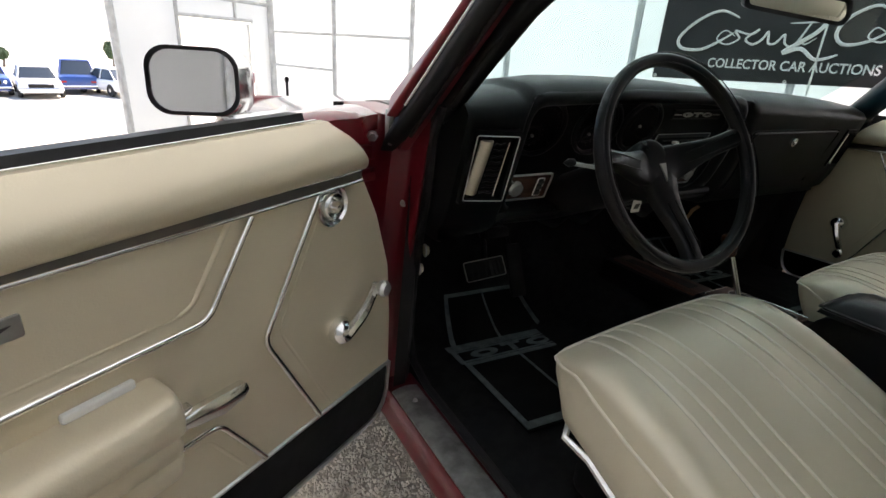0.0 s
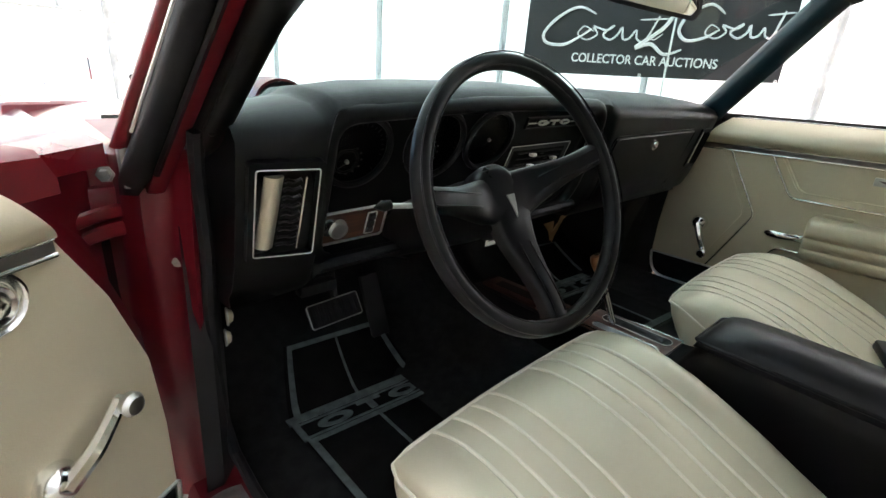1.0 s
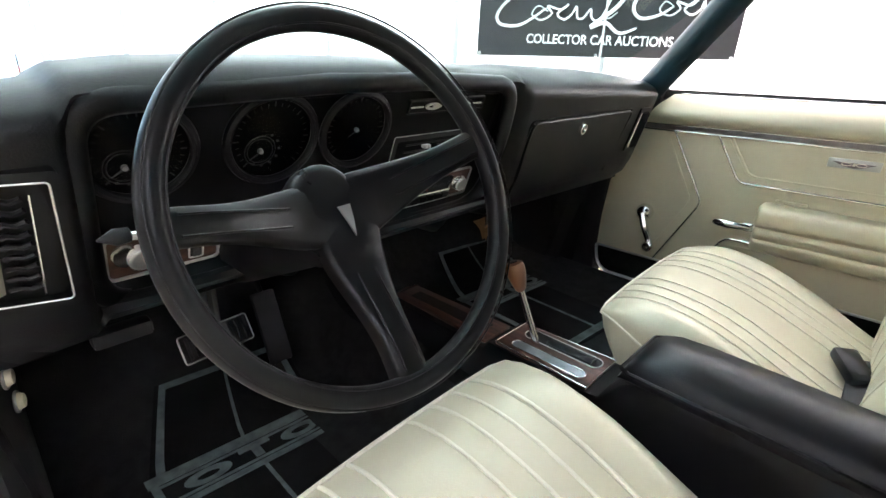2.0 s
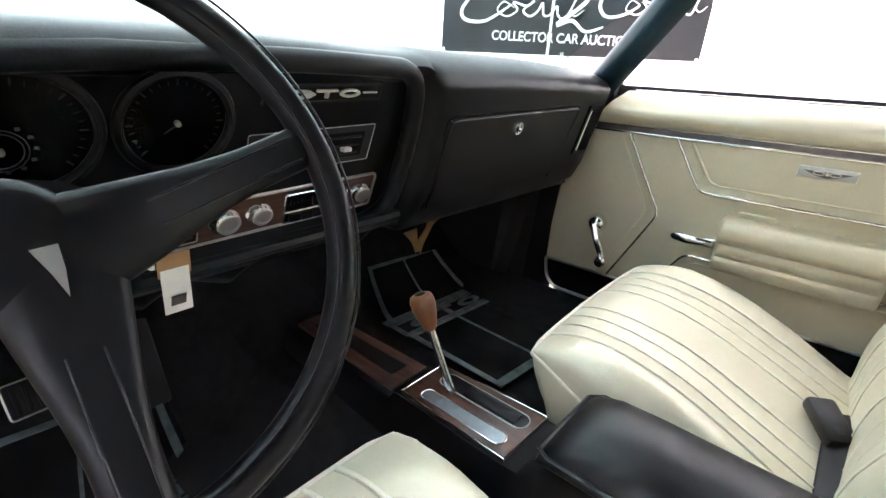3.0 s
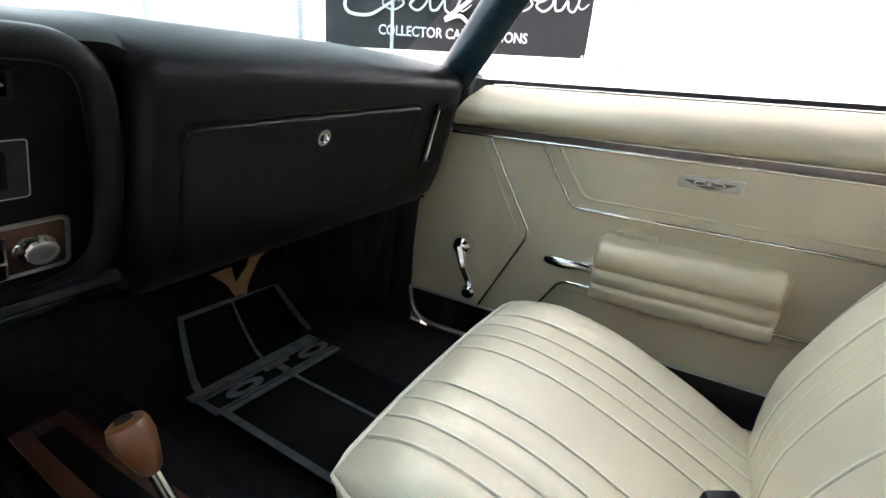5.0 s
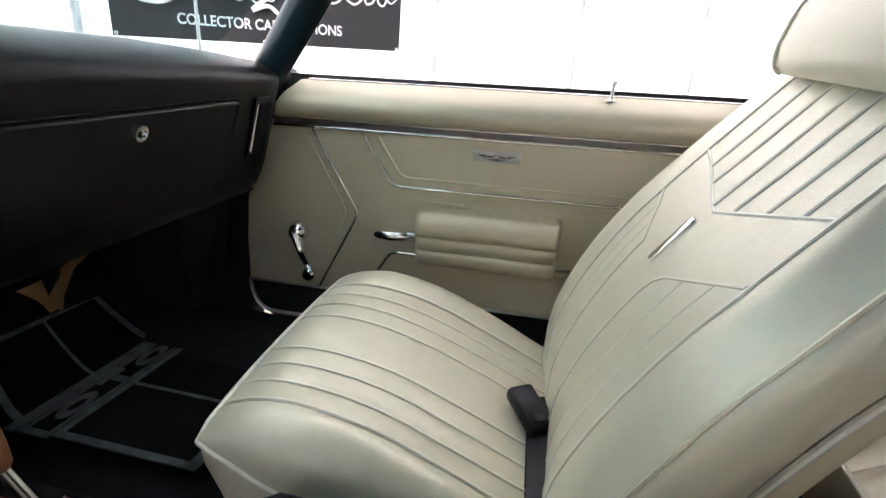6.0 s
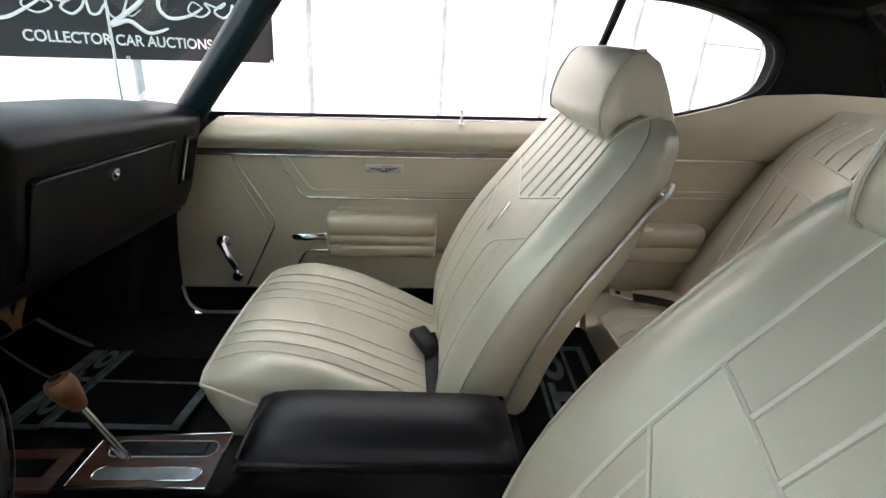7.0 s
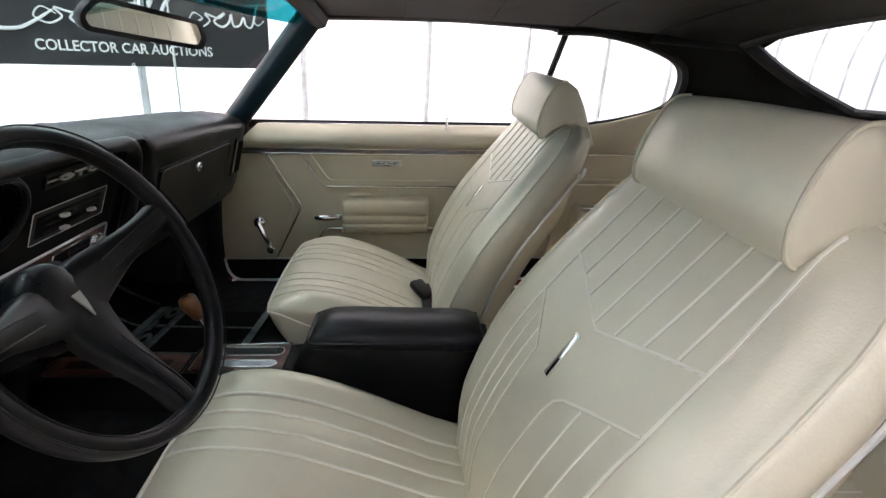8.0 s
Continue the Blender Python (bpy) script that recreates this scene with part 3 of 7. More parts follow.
for sx in (-1, 1):
    part("sill", sill(sx), RED, shell)
part("sill_plate", slab(lambda a, b: Vector((-0.743 + 0.064 * b, -0.35 + 1.27 * a, 0.2665 + 0.006 * math.sin(math.pi * b) + 0.0012 * noise.noise((a * 40, b * 3, 1)))),
                        lambda a, b: Vector((-0.743 + 0.064 * b, -0.35 + 1.27 * a, 0.262)), 60, 8), SCUFF, shell, "scuffed grey metal sill plate")
for y in (0.86, 0.42):
    part("screw", lathe([(0.001, 0.006), (0.005, 0.005), (0.006, 0)], Matrix.Translation((-0.712, y, 0.272)), 10), ALU, shell)
part("carpet_edge", tube([(-0.668, -0.35, 0.275), (-0.668, 0.6, 0.275), (-0.668, 0.88, 0.278), (-0.672, 0.955, 0.31), (-0.680, 0.966, 0.38), (-0.691, 0.944, 0.50), (-0.699, 0.908, 0.63), (-0.702, 0.876, 0.75), (-0.712, 0.845, 0.87), (-0.722, 0.80, 0.93)], 0.010, 8), RUBBER, shell, "black rubber door seal")


def hinge_pillar(sx):
    rings = []
    for z, y0, y1, x0, x1 in ((0.19, 0.975, 1.12, 0.676, 0.762), (0.24, 0.975, 1.12, 0.676, 0.762), (0.34, 0.972, 1.12, 0.682, 0.768), (0.45, 0.950, 1.12, 0.694, 0.778), (0.53, 0.932, 1.12, 0.701, 0.785), (0.64, 0.902, 1.12, 0.707, 0.789), (0.75, 0.876, 1.12, 0.709, 0.788), (0.82, 0.858, 1.12, 0.710, 0.785), (0.90, 0.83, 1.12, 0.712, 0.785)):
        rings.append([Vector((sx * x, y, z)) for x, y in ((x0, y1), (x0, y0 + 0.012), (x0 + 0.004, y0 + 0.003), (x0 + 0.010, y0), (x0 + 0.016, y0 + 0.008), (x0 + 0.019, y0 + 0.030), (x0 + 0.026, y0 + 0.038), (x0 + 0.045, y0 + 0.042), (x0 + 0.058, y0 + 0.046), (x1 - 0.012, y0 + 0.062), (x1 - 0.003, y0 + 0.072), (x1, y0 + 0.09), (x1, y1))])
    return loft(rings)


part("hinge_pillar", hinge_pillar(-1), RED, shell)
part("hinge_pillar", hinge_pillar(1), MATT, shell, "dark hinge pillar")
part("pillar_bolt", lathe([(0.001, 0.012), (0.008, 0.011), (0.009, 0)], pose(-0.728, 0.926, 0.725, 90, 0, -20), 8), SCUFF, shell)
# added black box that stands for the shade in the hinge gap
part("cavity_shade", box(-0.90, -0.775, 1.06, 1.12, 0.10, 0.86, 0.01), MATT, shell, "black box in place of the shade behind the door hinges")
part("cowl_side", loft([[Vector((x, y, z)) for x, z in ((-0.90, 0.76), (-0.90, 0.826), (-0.88, 0.836), (-0.80, 0.874), (-0.780, 0.876), (-0.772, 0.868), (-0.772, 0.79))] for y in (0.965, 0.975, 1.08)]), RED, shell)
part("hinge_bracket", box(-0.788, -0.779, 0.868, 0.890, 0.850, 0.912, 0.003), SCUFF, shell, "bare metal bracket")
part("bracket_bolt", lathe([(0.001, 0.012), (0.007, 0.011), (0.008, 0.003), (0.011, 0.002), (0.011, 0)], pose(-0.797, 0.925, 0.858, 90, 0, -20), 6), SCUFF, shell, "hexagon bolt")
for z in (0.80, 0.775):
    part("hinge_strap", tube(curve([(-0.765, 0.955, z), (-0.80, 0.938, z + 0.004), (-0.835, 0.925, z), (-0.862, 0.895, z - 0.004)], 4), 0.010, 8, flat=0.5), RED, shell, "red hinge strap")
for z in (0.80, 0.40):
    h = part("door_hinge", box(-0.85, -0.78, 0.955, 0.985, z - 0.035, z + 0.035, 0.008, 2), RED, shell, "red door hinge")
    part("hinge_pin", tube([(-0.835, 0.95, z - 0.05), (-0.835, 0.95, z + 0.05)], 0.009, 8), RUBBER, h)


def pillar_bar(sx, off, half_u, half_v):
    """A bar along the windscreen pillar, from the belt up to the roof."""
    b, t = Vector((sx * 0.735, 0.765, 0.895)), Vector((sx * 0.605, 0.485, 1.215))
    d = (t - b).normalized()
    off = Vector((sx * off[0], off[1], off[2]))
    side = Vector((sx, 0, 0)) - d * d.x * sx
    side.normalize()
    fwd = d.cross(side)
    rings = []
    for k in range(7):
        c = b.lerp(t, k / 6) + off
        rings.append([c + side * (half_u * math.cos(a)) * (1.15 if abs(math.cos(a)) > 0.6 else 1) + fwd * (half_v * math.sin(a)) for a in [i * math.pi / 6 for i in range(12)]])
    return loft(rings)


part("pillar_trim", pillar_bar(1, (-0.002, 0.038, 0.0), 0.024, 0.036), PILLAR, shell, "dark teal windscreen pillar trim")
# the driver's pillar in section: outer skin, drip moulding, door seal, painted flange, inner trim
RAILS = [((-0.788, 0.816), (-0.729, 0.594)), ((-0.773, 0.805), (-0.722, 0.578)), ((-0.744, 0.776), (-0.699, 0.543)), ((-0.719, 0.785), (-0.664, 0.575)), ((-0.676, 0.781), (-0.648, 0.500))]


def rail(i, z):
    (xa, ya), (xb, yb) = RAILS[i]
    k = (z - 0.95) / 0.25
    return Vector((xa + (xb - xa) * k, ya + (yb - ya) * k, z))


def pillar_strip(i, j, z0, z1, bulge, depth, foot=0.0, nu=10, nv=14):
    """A padded strip between two rails; foot: how far its lower end is rounded off."""
    def front(a, b):
        z = z0 + (z1 - z0) * b
        p, q = rail(i, z), rail(j, z)
        n = (q - p).cross(rail(i, z + 0.1) - p).normalized()
        n = n if n.y < 0 else -n
        round_ = math.sqrt(max(0.0, 1 - (1 - min(1.0, (z - z0) / foot)) ** 2)) if foot else 1.0
        a = 0.5 + (a - 0.5) * (0.55 + 0.45 * round_)
        return p.lerp(q, a) + n * (bulge * math.sin(math.pi * min(1, max(0, a))) ** 0.6 * round_), n
    return slab(lambda a, b: front(a, b)[0], lambda a, b: front(a, b)[0] - front(a, b)[1] * depth, nu, nv)


part("pillar_outer", pillar_strip(0, 1, 0.905, 1.245, 0.004, 0.05), RED, shell)
part("drip_trim", tube([rail(1, z) + Vector((-0.002, -0.004, 0)) for z in (0.925, 1.0, 1.1, 1.245)], 0.0022, 6), ALU, shell, "thin bright drip moulding")
part("pillar_seal", pillar_strip(1, 2, 0.835, 1.245, 0.016, 0.03, 0.05), RUBBER, shell, "thick black rubber door seal")
part("seal_lip", tube([rail(2, z) + Vector((0.002, -0.002, 0)) for z in (0.87, 1.0, 1.1, 1.245)], 0.0045, 7), RUBBER, shell)
part("pillar_inner", pillar_strip(2, 3, 0.84, 1.245, 0.002, 0.03), RED, shell)
part("pillar_trim", pillar_strip(3, 4, 0.885, 1.245, 0.013, 0.05, 0.04), BLACK, shell, "black windscreen pillar trim")
part("trim_ridge", tube([rail(3, z).lerp(rail(4, z), 0.30) + Vector((-0.004, -0.011, 0)) for z in (0.93, 1.0, 1.1, 1.245)], 0.0022, 6), BLACK, shell)
part("trim_screw", lathe([(0.001, 0.004), (0.004, 0.003), (0.005, 0)], Matrix.Translation(rail(3, 0.925).lerp(rail(4, 0.925), 0.5) + Vector((-0.004, -0.013, 0))) @ pose(0, 0, 0, 90, 0, -15), 10), PLASTIC, shell)
part("jamb_cover", box(0.748, 0.80, 0.868, 0.95, 0.20, 0.93, 0.01), MATT, shell, "black door jamb cover")
part("jamb_pad", box(0.738, 0.80, 0.755, 0.88, 0.82, 0.925, 0.012), MATT, shell, "black padded corner of the jamb")


def headliner(a, b, up):
    y = 0.50 - 1.20 * b
    half = 0.62 - 0.03 * b
    x = -half + 2 * half * a
    q = (2 * a - 1)
    return Vector((x, y, 1.225 + 0.045 * (1 - q * q) + 0.012 * math.sin(math.pi * b) - 0.012 * smoothstep(0.75, 1, b) + up))


part("headliner", slab(lambda a, b: headliner(a, b, 0), lambda a, b: headliner(a, b, 0.012), 20, 24), CLOTH, shell, "taut black vinyl headliner")
part("roof_skin", slab(lambda a, b: headliner(a * 1.08 - 0.04, b * 1.02 - 0.01, 0.03), lambda a, b: headliner(a * 1.08 - 0.04, b * 1.02 - 0.01, 0.04), 16, 16), REDGLOSS, shell)
for k in range(4):
    b = 0.2 + 0.2 * k
    part("headliner_seam", tube([headliner(i / 16, b, -0.001) for i in range(17)], 0.003, 6), CLOTH, shell)
part("windscreen_header", tube([headliner(i / 12, 0.0, -0.012) for i in range(13)], 0.026, 8), CLOTH, shell)
QWIN = [(-0.185, 1.225), (-0.30, 1.228), (-0.416, 1.213), (-0.51, 1.188), (-0.585, 1.158), (-0.612, 1.125), (-0.618, 1.09), (-0.61, 1.045), (-0.56, 1.012), (-0.47, 0.982), (-0.36, 0.957), (-0.17, 0.932)]
QOUT = [(-0.185, 1.262), (-0.33, 1.262), (-0.50, 1.255), (-0.66, 1.235), (-0.80, 1.19), (-0.88, 1.13), (-0.92, 1.08), (-0.94, 1.0), (-0.94, 0.94), (-0.80, 0.93), (-0.5, 0.90), (-0.17, 0.88)]
QWIN, QOUT = [[(p.x, p.y) for p in curve([Vector((y, z, 0)) for y, z in row], 4)] for row in (QWIN, QOUT)]
DWIN = [(0.50, 1.222), (0.30, 1.232), (0.10, 1.238), (-0.10, 1.236), (-0.185, 1.232)]
for sx in (-1, 1):
    def side_pt(row, t, off):
        y, z = lerp_table([(i / 44, q[0]) for i, q in enumerate(row)], t), lerp_table([(i / 44, q[1]) for i, q in enumerate(row)], t)
        return Vector((sx * (lean_x(z) + off), y, z))
    part("sail_panel", slab(lambda a, b: side_pt(QWIN, a, 0.0).lerp(side_pt(QOUT, a, -0.03 * b + 0.05 * smoothstep(0.72, 0.85, a)), b), lambda a, b: side_pt(QWIN, a, 0.045).lerp(side_pt(QOUT, a, 0.05), b), 66, 5), CLOTH, shell, "black padded vinyl sail panel")
    part("quarter_window_seal", tube([side_pt(QWIN, i / 66, -0.006) for i in range(67)], 0.011, 8), RUBBER, shell, "black rubber window seal")
    part("roof_rail", tube([Vector((sx * (lean_x(z) - 0.005), y, z + 0.012)) for y, z in DWIN], 0.02, 8), RUBBER, shell, "black rubber roof rail seal")
    part("window_divider", tube([Vector((sx * lean_x(1.235), -0.215, 1.235)), Vector((sx * lean_x(0.93), -0.15, 0.925))], 0.010, 8), RUBBER, shell, "slim black upright between the side windows")
    part("quarter_glass", slab(lambda a, b: side_pt(QWIN, a, 0.02).lerp(Vector((sx * lean_x(1.07), -0.35, 1.07)) + Vector((sx * 0.02, 0, 0)), b), lambda a, b: side_pt(QWIN, a, 0.024).lerp(Vector((sx * lean_x(1.07), -0.35, 1.07)) + Vector((sx * 0.024, 0, 0)), b), 66, 2), SIDEGLASS, shell).visible_shadow = False


def screen(a, b, off):
    half = 0.70 - 0.10 * b
    x = -half + 2 * half * a
    bow = 0.17 * (1 - (2 * a - 1) ** 2)
    return Vector((x, 0.93 - 0.43 * b + bow * (1 - 0.5 * b) + off, 0.915 + 0.325 * b))


part("windscreen", slab(lambda a, b: screen(a, b * 0.87, 0), lambda a, b: screen(a, b * 0.87, 0.005), 16, 6), GLASS, shell, "lightly tinted windscreen").visible_shadow = False
part("sun_band", slab(lambda a, b: screen(a, 0.87 + 0.13 * b, 0), lambda a, b: screen(a, 0.87 + 0.13 * b, 0.005), 16, 3), BANDGLASS, shell, "teal tinted band of the windscreen").visible_shadow = False


def rear_glass(a, b, off):
    half = 0.55 + 0.07 * math.sin(math.pi * min(1.0, b * 0.8))
    q = 1 - (2 * a - 1) ** 2
    return Vector((-half + 2 * half * a, -0.70 - 0.43 * b - 0.04 * q * b + off, 1.222 + 0.045 * q * (1 - b) - 0.180 * b))


part("rear_window", slab(lambda a, b: rear_glass(a, b, 0), lambda a, b: rear_glass(a, b, -0.005), 12, 6), SIDEGLASS, shell).visible_shadow = False
edge = [rear_glass(i / 12, 0, 0) for i in range(13)] + [rear_glass(1, i / 8, 0) for i in range(1, 9)] + [rear_glass(1 - i / 12, 1, 0) for i in range(1, 13)] + [rear_glass(0, 1 - i / 8, 0) for i in range(1, 8)]
part("rear_window_seal", tube(edge, 0.018, 8, closed=True), RUBBER, shell)
for sx in (-1, 1):
    part("rear_pillar_trim", slab(lambda a, b: Vector((sx * 0.62, -0.74, 1.21)).lerp(Vector((sx * 0.70, -1.0, 0.94)), b).lerp(rear_glass(0.5 + 0.5 * sx, b, 0), a), lambda a, b: Vector((sx * 0.64, -0.76, 1.23)).lerp(Vector((sx * 0.74, -1.02, 0.93)), b).lerp(rear_glass(0.5 + 0.5 * sx, b, -0.03), a), 4, 8), CLOTH, shell)
for sx in (-1, 1):
    part("roof_corner_pad", tube(curve([(sx * 0.62, -0.45, 1.240), (sx * 0.612, -0.58, 1.236), (sx * 0.596, -0.70, 1.232)], 3), 0.032, 10), CLOTH, shell)
for sx in (-1, 1):
    part("roof_side_fill", slab(lambda a, b: Vector((sx * (0.53 + 0.15 * a), -0.56 - 0.22 * b, 1.262 - 0.03 * a - (0.03 + 0.03 * a) * b)), lambda a, b: Vector((sx * (0.53 + 0.15 * a), -0.56 - 0.22 * b, 1.285 - 0.03 * a - (0.03 + 0.03 * a) * b)), 4, 4), CLOTH, shell)
part("parcel_shelf", box(-0.60, 0.60, -1.30, -0.86, 0.94, 0.975, 0.01), CLOTH, shell)
part("cowl", slab(lambda a, b: Vector((-0.69 + 1.38 * a, 1.02 + 0.22 * b + 0.10 * (1 - (2 * a - 1) ** 2), 0.890 + 0.01 * math.sin(3.14 * b))), lambda a, b: Vector((-0.69 + 1.38 * a, 1.02 + 0.22 * b + 0.10 * (1 - (2 * a - 1) ** 2), 0.86)), 16, 3), PLASTIC, shell, "black cowl below the windscreen")
part("hood", slab(lambda a, b: Vector((-0.80 + 1.60 * a, 1.20 + 1.65 * b + 0.10 * (1 - (2 * a - 1) ** 2) * (1 - b), 0.838 + 0.067 * (1 - (2 * a - 1) ** 4) - 0.15 * b)), lambda a, b: Vector((-0.80 + 1.60 * a, 1.20 + 1.65 * b, 0.80 - 0.13 * b)), 24, 10), REDGLOSS, shell)
for sx in (-1, 1):
    part("fender", slab(lambda a, b: Vector((sx * (0.78 + 0.14 * math.sin(b * 1.5)), 1.07 + 1.8 * a, 0.848 - 0.13 * a - 0.42 * b * b)), lambda a, b: Vector((sx * (0.74 + 0.12 * b), 1.07 + 1.8 * a, 0.81 - 0.13 * a - 0.40 * b * b)), 10, 8), REDGLOSS, shell)
    part("quarter_panel", slab(lambda a, b: Vector((sx * (0.80 + 0.06 * math.sin(b * 3)), -0.42 - 1.75 * a, 0.38 + 0.52 * b - 0.06 * a * b)), lambda a, b: Vector((sx * 0.77, -0.42 - 1.75 * a, 0.38 + 0.52 * b - 0.06 * a * b)), 10, 8), REDGLOSS, shell)
    part("door_pillar_rear", box(min(sx * 0.765, sx * 0.79), max(sx * 0.765, sx * 0.79), -0.47, -0.41, 0.2, 0.90, 0.01), RED, shell)
part("trunk_lid", slab(lambda a, b: Vector((-0.80 + 1.60 * a, -1.16 - 1.0 * b, 0.945 + 0.03 * (1 - (2 * a - 1) ** 4) - 0.09 * b * b)), lambda a, b: Vector((-0.80 + 1.60 * a, -1.16 - 1.0 * b, 0.90 - 0.09 * b * b)), 16, 8), REDGLOSS, shell)
part("tail_panel", box(-0.82, 0.82, -2.20, -2.14, 0.36, 0.87, 0.02), RED, shell)
part("nose_panel", box(-0.84, 0.84, 2.84, 2.92, 0.38, 0.74, 0.03), RED, shell)
part("rear_bumper", box(-0.84, 0.84, -2.29, -2.19, 0.36, 0.49, 0.03), CHROME, shell, "chrome rear bumper")
part("front_bumper", box(-0.85, 0.85, 2.90, 3.00, 0.34, 0.46, 0.03), RED, shell)
part("underbody", box(-0.66, 0.66, -2.10, 2.80, 0.13, 0.17, 0.01), MATT, shell)
for sx in (-1, 1):
    part("grille", box(min(sx * 0.10, sx * 0.74), max(sx * 0.10, sx * 0.74), 2.915, 2.93, 0.50, 0.66, 0.006), PLASTIC, shell)
    part("tail_lamp", box(min(sx * 0.25, sx * 0.76), max(sx * 0.25, sx * 0.76), -2.212, -2.195, 0.56, 0.64, 0.006), TAILRED, shell, "red tail lamp")
    for y in (-0.95, 2.02):
        wh = part("wheel", lathe([(0.19, -0.10), (0.30, -0.10), (0.33, -0.06), (0.33, 0.06), (0.30, 0.10), (0.19, 0.10)], pose(sx * 0.72, y, GROUND + 0.325, 0, 90, 0), 28), TYRE, shell, "black tyre")
        part("rim", lathe([(0.001, 0.08), (0.06, 0.085), (0.12, 0.05), (0.18, 0.08), (0.195, 0.09), (0.195, -0.09), (0.001, -0.08)], pose(sx * 0.72, y, GROUND + 0.325, 0, 90 * sx, 0), 24), ALU, wh, "bright wheel rim")
part("seat_riser", box(-0.70, 0.70, -1.0, -0.34, 0.15, 0.34, 0.02), CARPET, shell)
part("rear_bulkhead", box(-0.74, 0.74, -1.05, -1.0, 0.15, 0.92, 0.01), CLOTH, shell)


def rear_trim(sx):
    t = thing("rear_side_panel", Vector((sx * 0.73, -0.6, 0.45)), "beige vinyl rear side panel with bright strips below the quarter window", "side panel", "rear side panels")

    def at(y, z, o=0.0):
        return Vector((sx * (0.735 - o), y, z + 0.03 * (-0.3 - y)))
    part("lower_panel", slab(lambda a, b: at(-0.27 - 0.72 * a, 0.33 + 0.53 * b, 0.005), lambda a, b: at(-0.27 - 0.72 * a, 0.33 + 0.53 * b, -0.03), 8, 8), VINYL, t)

    def roll(a, b, off):
        y = -0.22 - 0.76 * a
        top = lerp_table([(-0.98, 1.045), (-0.75, 1.045), (-0.60, 1.032), (-0.52, 1.002), (-0.42, 0.972), (-0.30, 0.948), (-0.15, 0.925)], y)
        z = 0.855 + (top - 0.03 * (-0.3 - y) - 0.855) * b
        return at(y, z, 0.012 + 0.026 * math.sin(math.pi * min(1, b * 0.95)) ** 0.7 + 0.05 * a * b * b - off)
    part("padded_roll", slab(lambda a, b: roll(a, b, 0), lambda a, b: roll(a, b, 0.04), 20, 14), VINYL, t)
    part("upper_strip", tube([at(-0.27 - 0.06 * i, 0.860, 0.026) for i in range(9)], 0.0045, 6), BEAD, t, "bright metal strip")
    part("lower_strip", tube([at(-0.27 - 0.06 * i, 0.757, 0.014) for i in range(9)], 0.0042, 6), BEAD, t, "bright metal strip")
    part("ridge", tube([at(-0.27 - 0.06 * i, 0.770, 0.006) for i in range(9)], 0.005, 6), VINYL, t)
    bands = [(0.0, 0.578), (0.034, 0.582), (0.044, 0.592), (0.048, 0.612), (0.046, 0.622), (0.044, 0.625), (0.050, 0.630), (0.058, 0.642), (0.060, 0.660), (0.056, 0.674), (0.044, 0.682), (0.0, 0.684)]
    ends = ((0.0, 0.55, 0.86), (0.004, 0.82, 0.94), (0.012, 0.96, 0.985), (0.022, 1.0, 1.0))
    stations = [(-0.335 - d, k, q) for d, k, q in ends] + [(-0.43, 1, 1), (-0.48, 1, 1)] + [(-0.555 + d, k, q) for d, k, q in reversed(ends)]
    arm = part("armrest", loft([[at(y, 0.632 + (z - 0.632) * q, o * k) for o, z in bands] for y, k, q in stations]), VINYL, t, "padded rear armrest", 60)
    part("ashtray", prism(rounded(-0.405, -0.355, 0.674, 0.688, 0.004), lambda u, v, d: at(u, v, d), 0.03, 0.062, 0.002), CHROME, arm, "small chrome ashtray lid")
    return t


rear_trim(1)
rear_trim(-1)


# ---- doors ----
HINGE, DA = Vector((-0.82, 0.781, 0)), 1.086
DDIR, DNOR = Vector((-math.sin(DA), -math.cos(DA), 0)), Vector((math.cos(DA), -math.sin(DA), 0))


def left_map(s, h, o=0.0):
    # the panel narrows slightly towards its rear end and its front edge stands outboard
    k = 1 + 0.1085 * s
    s, h = (1.1506 * s - 0.0518) / k, (1.0825 * h + 0.0566 * s - 0.079) / k
    p = HINGE + DDIR * s + DNOR * (o * 1.04 - 0.038 + 0.05 * s)
    return Vector((p.x, p.y, h))


def right_map(s, h, o=0.0):
    return Vector((0.74 - o, 0.865 - s, h + 0.035 * (s - 0.465)))


FRONT = [(0.30, 0.03), (0.355, 0.055), (0.372, 0.02), (0.40, 0.006), (0.46, 0.0), (0.557, 0.0), (0.66, 0.008), (0.761, 0.040), (0.84, 0.080), (0.896, 0.118), (0.914, 0.138), (0.95, 0.16)]
LONG = 1.13


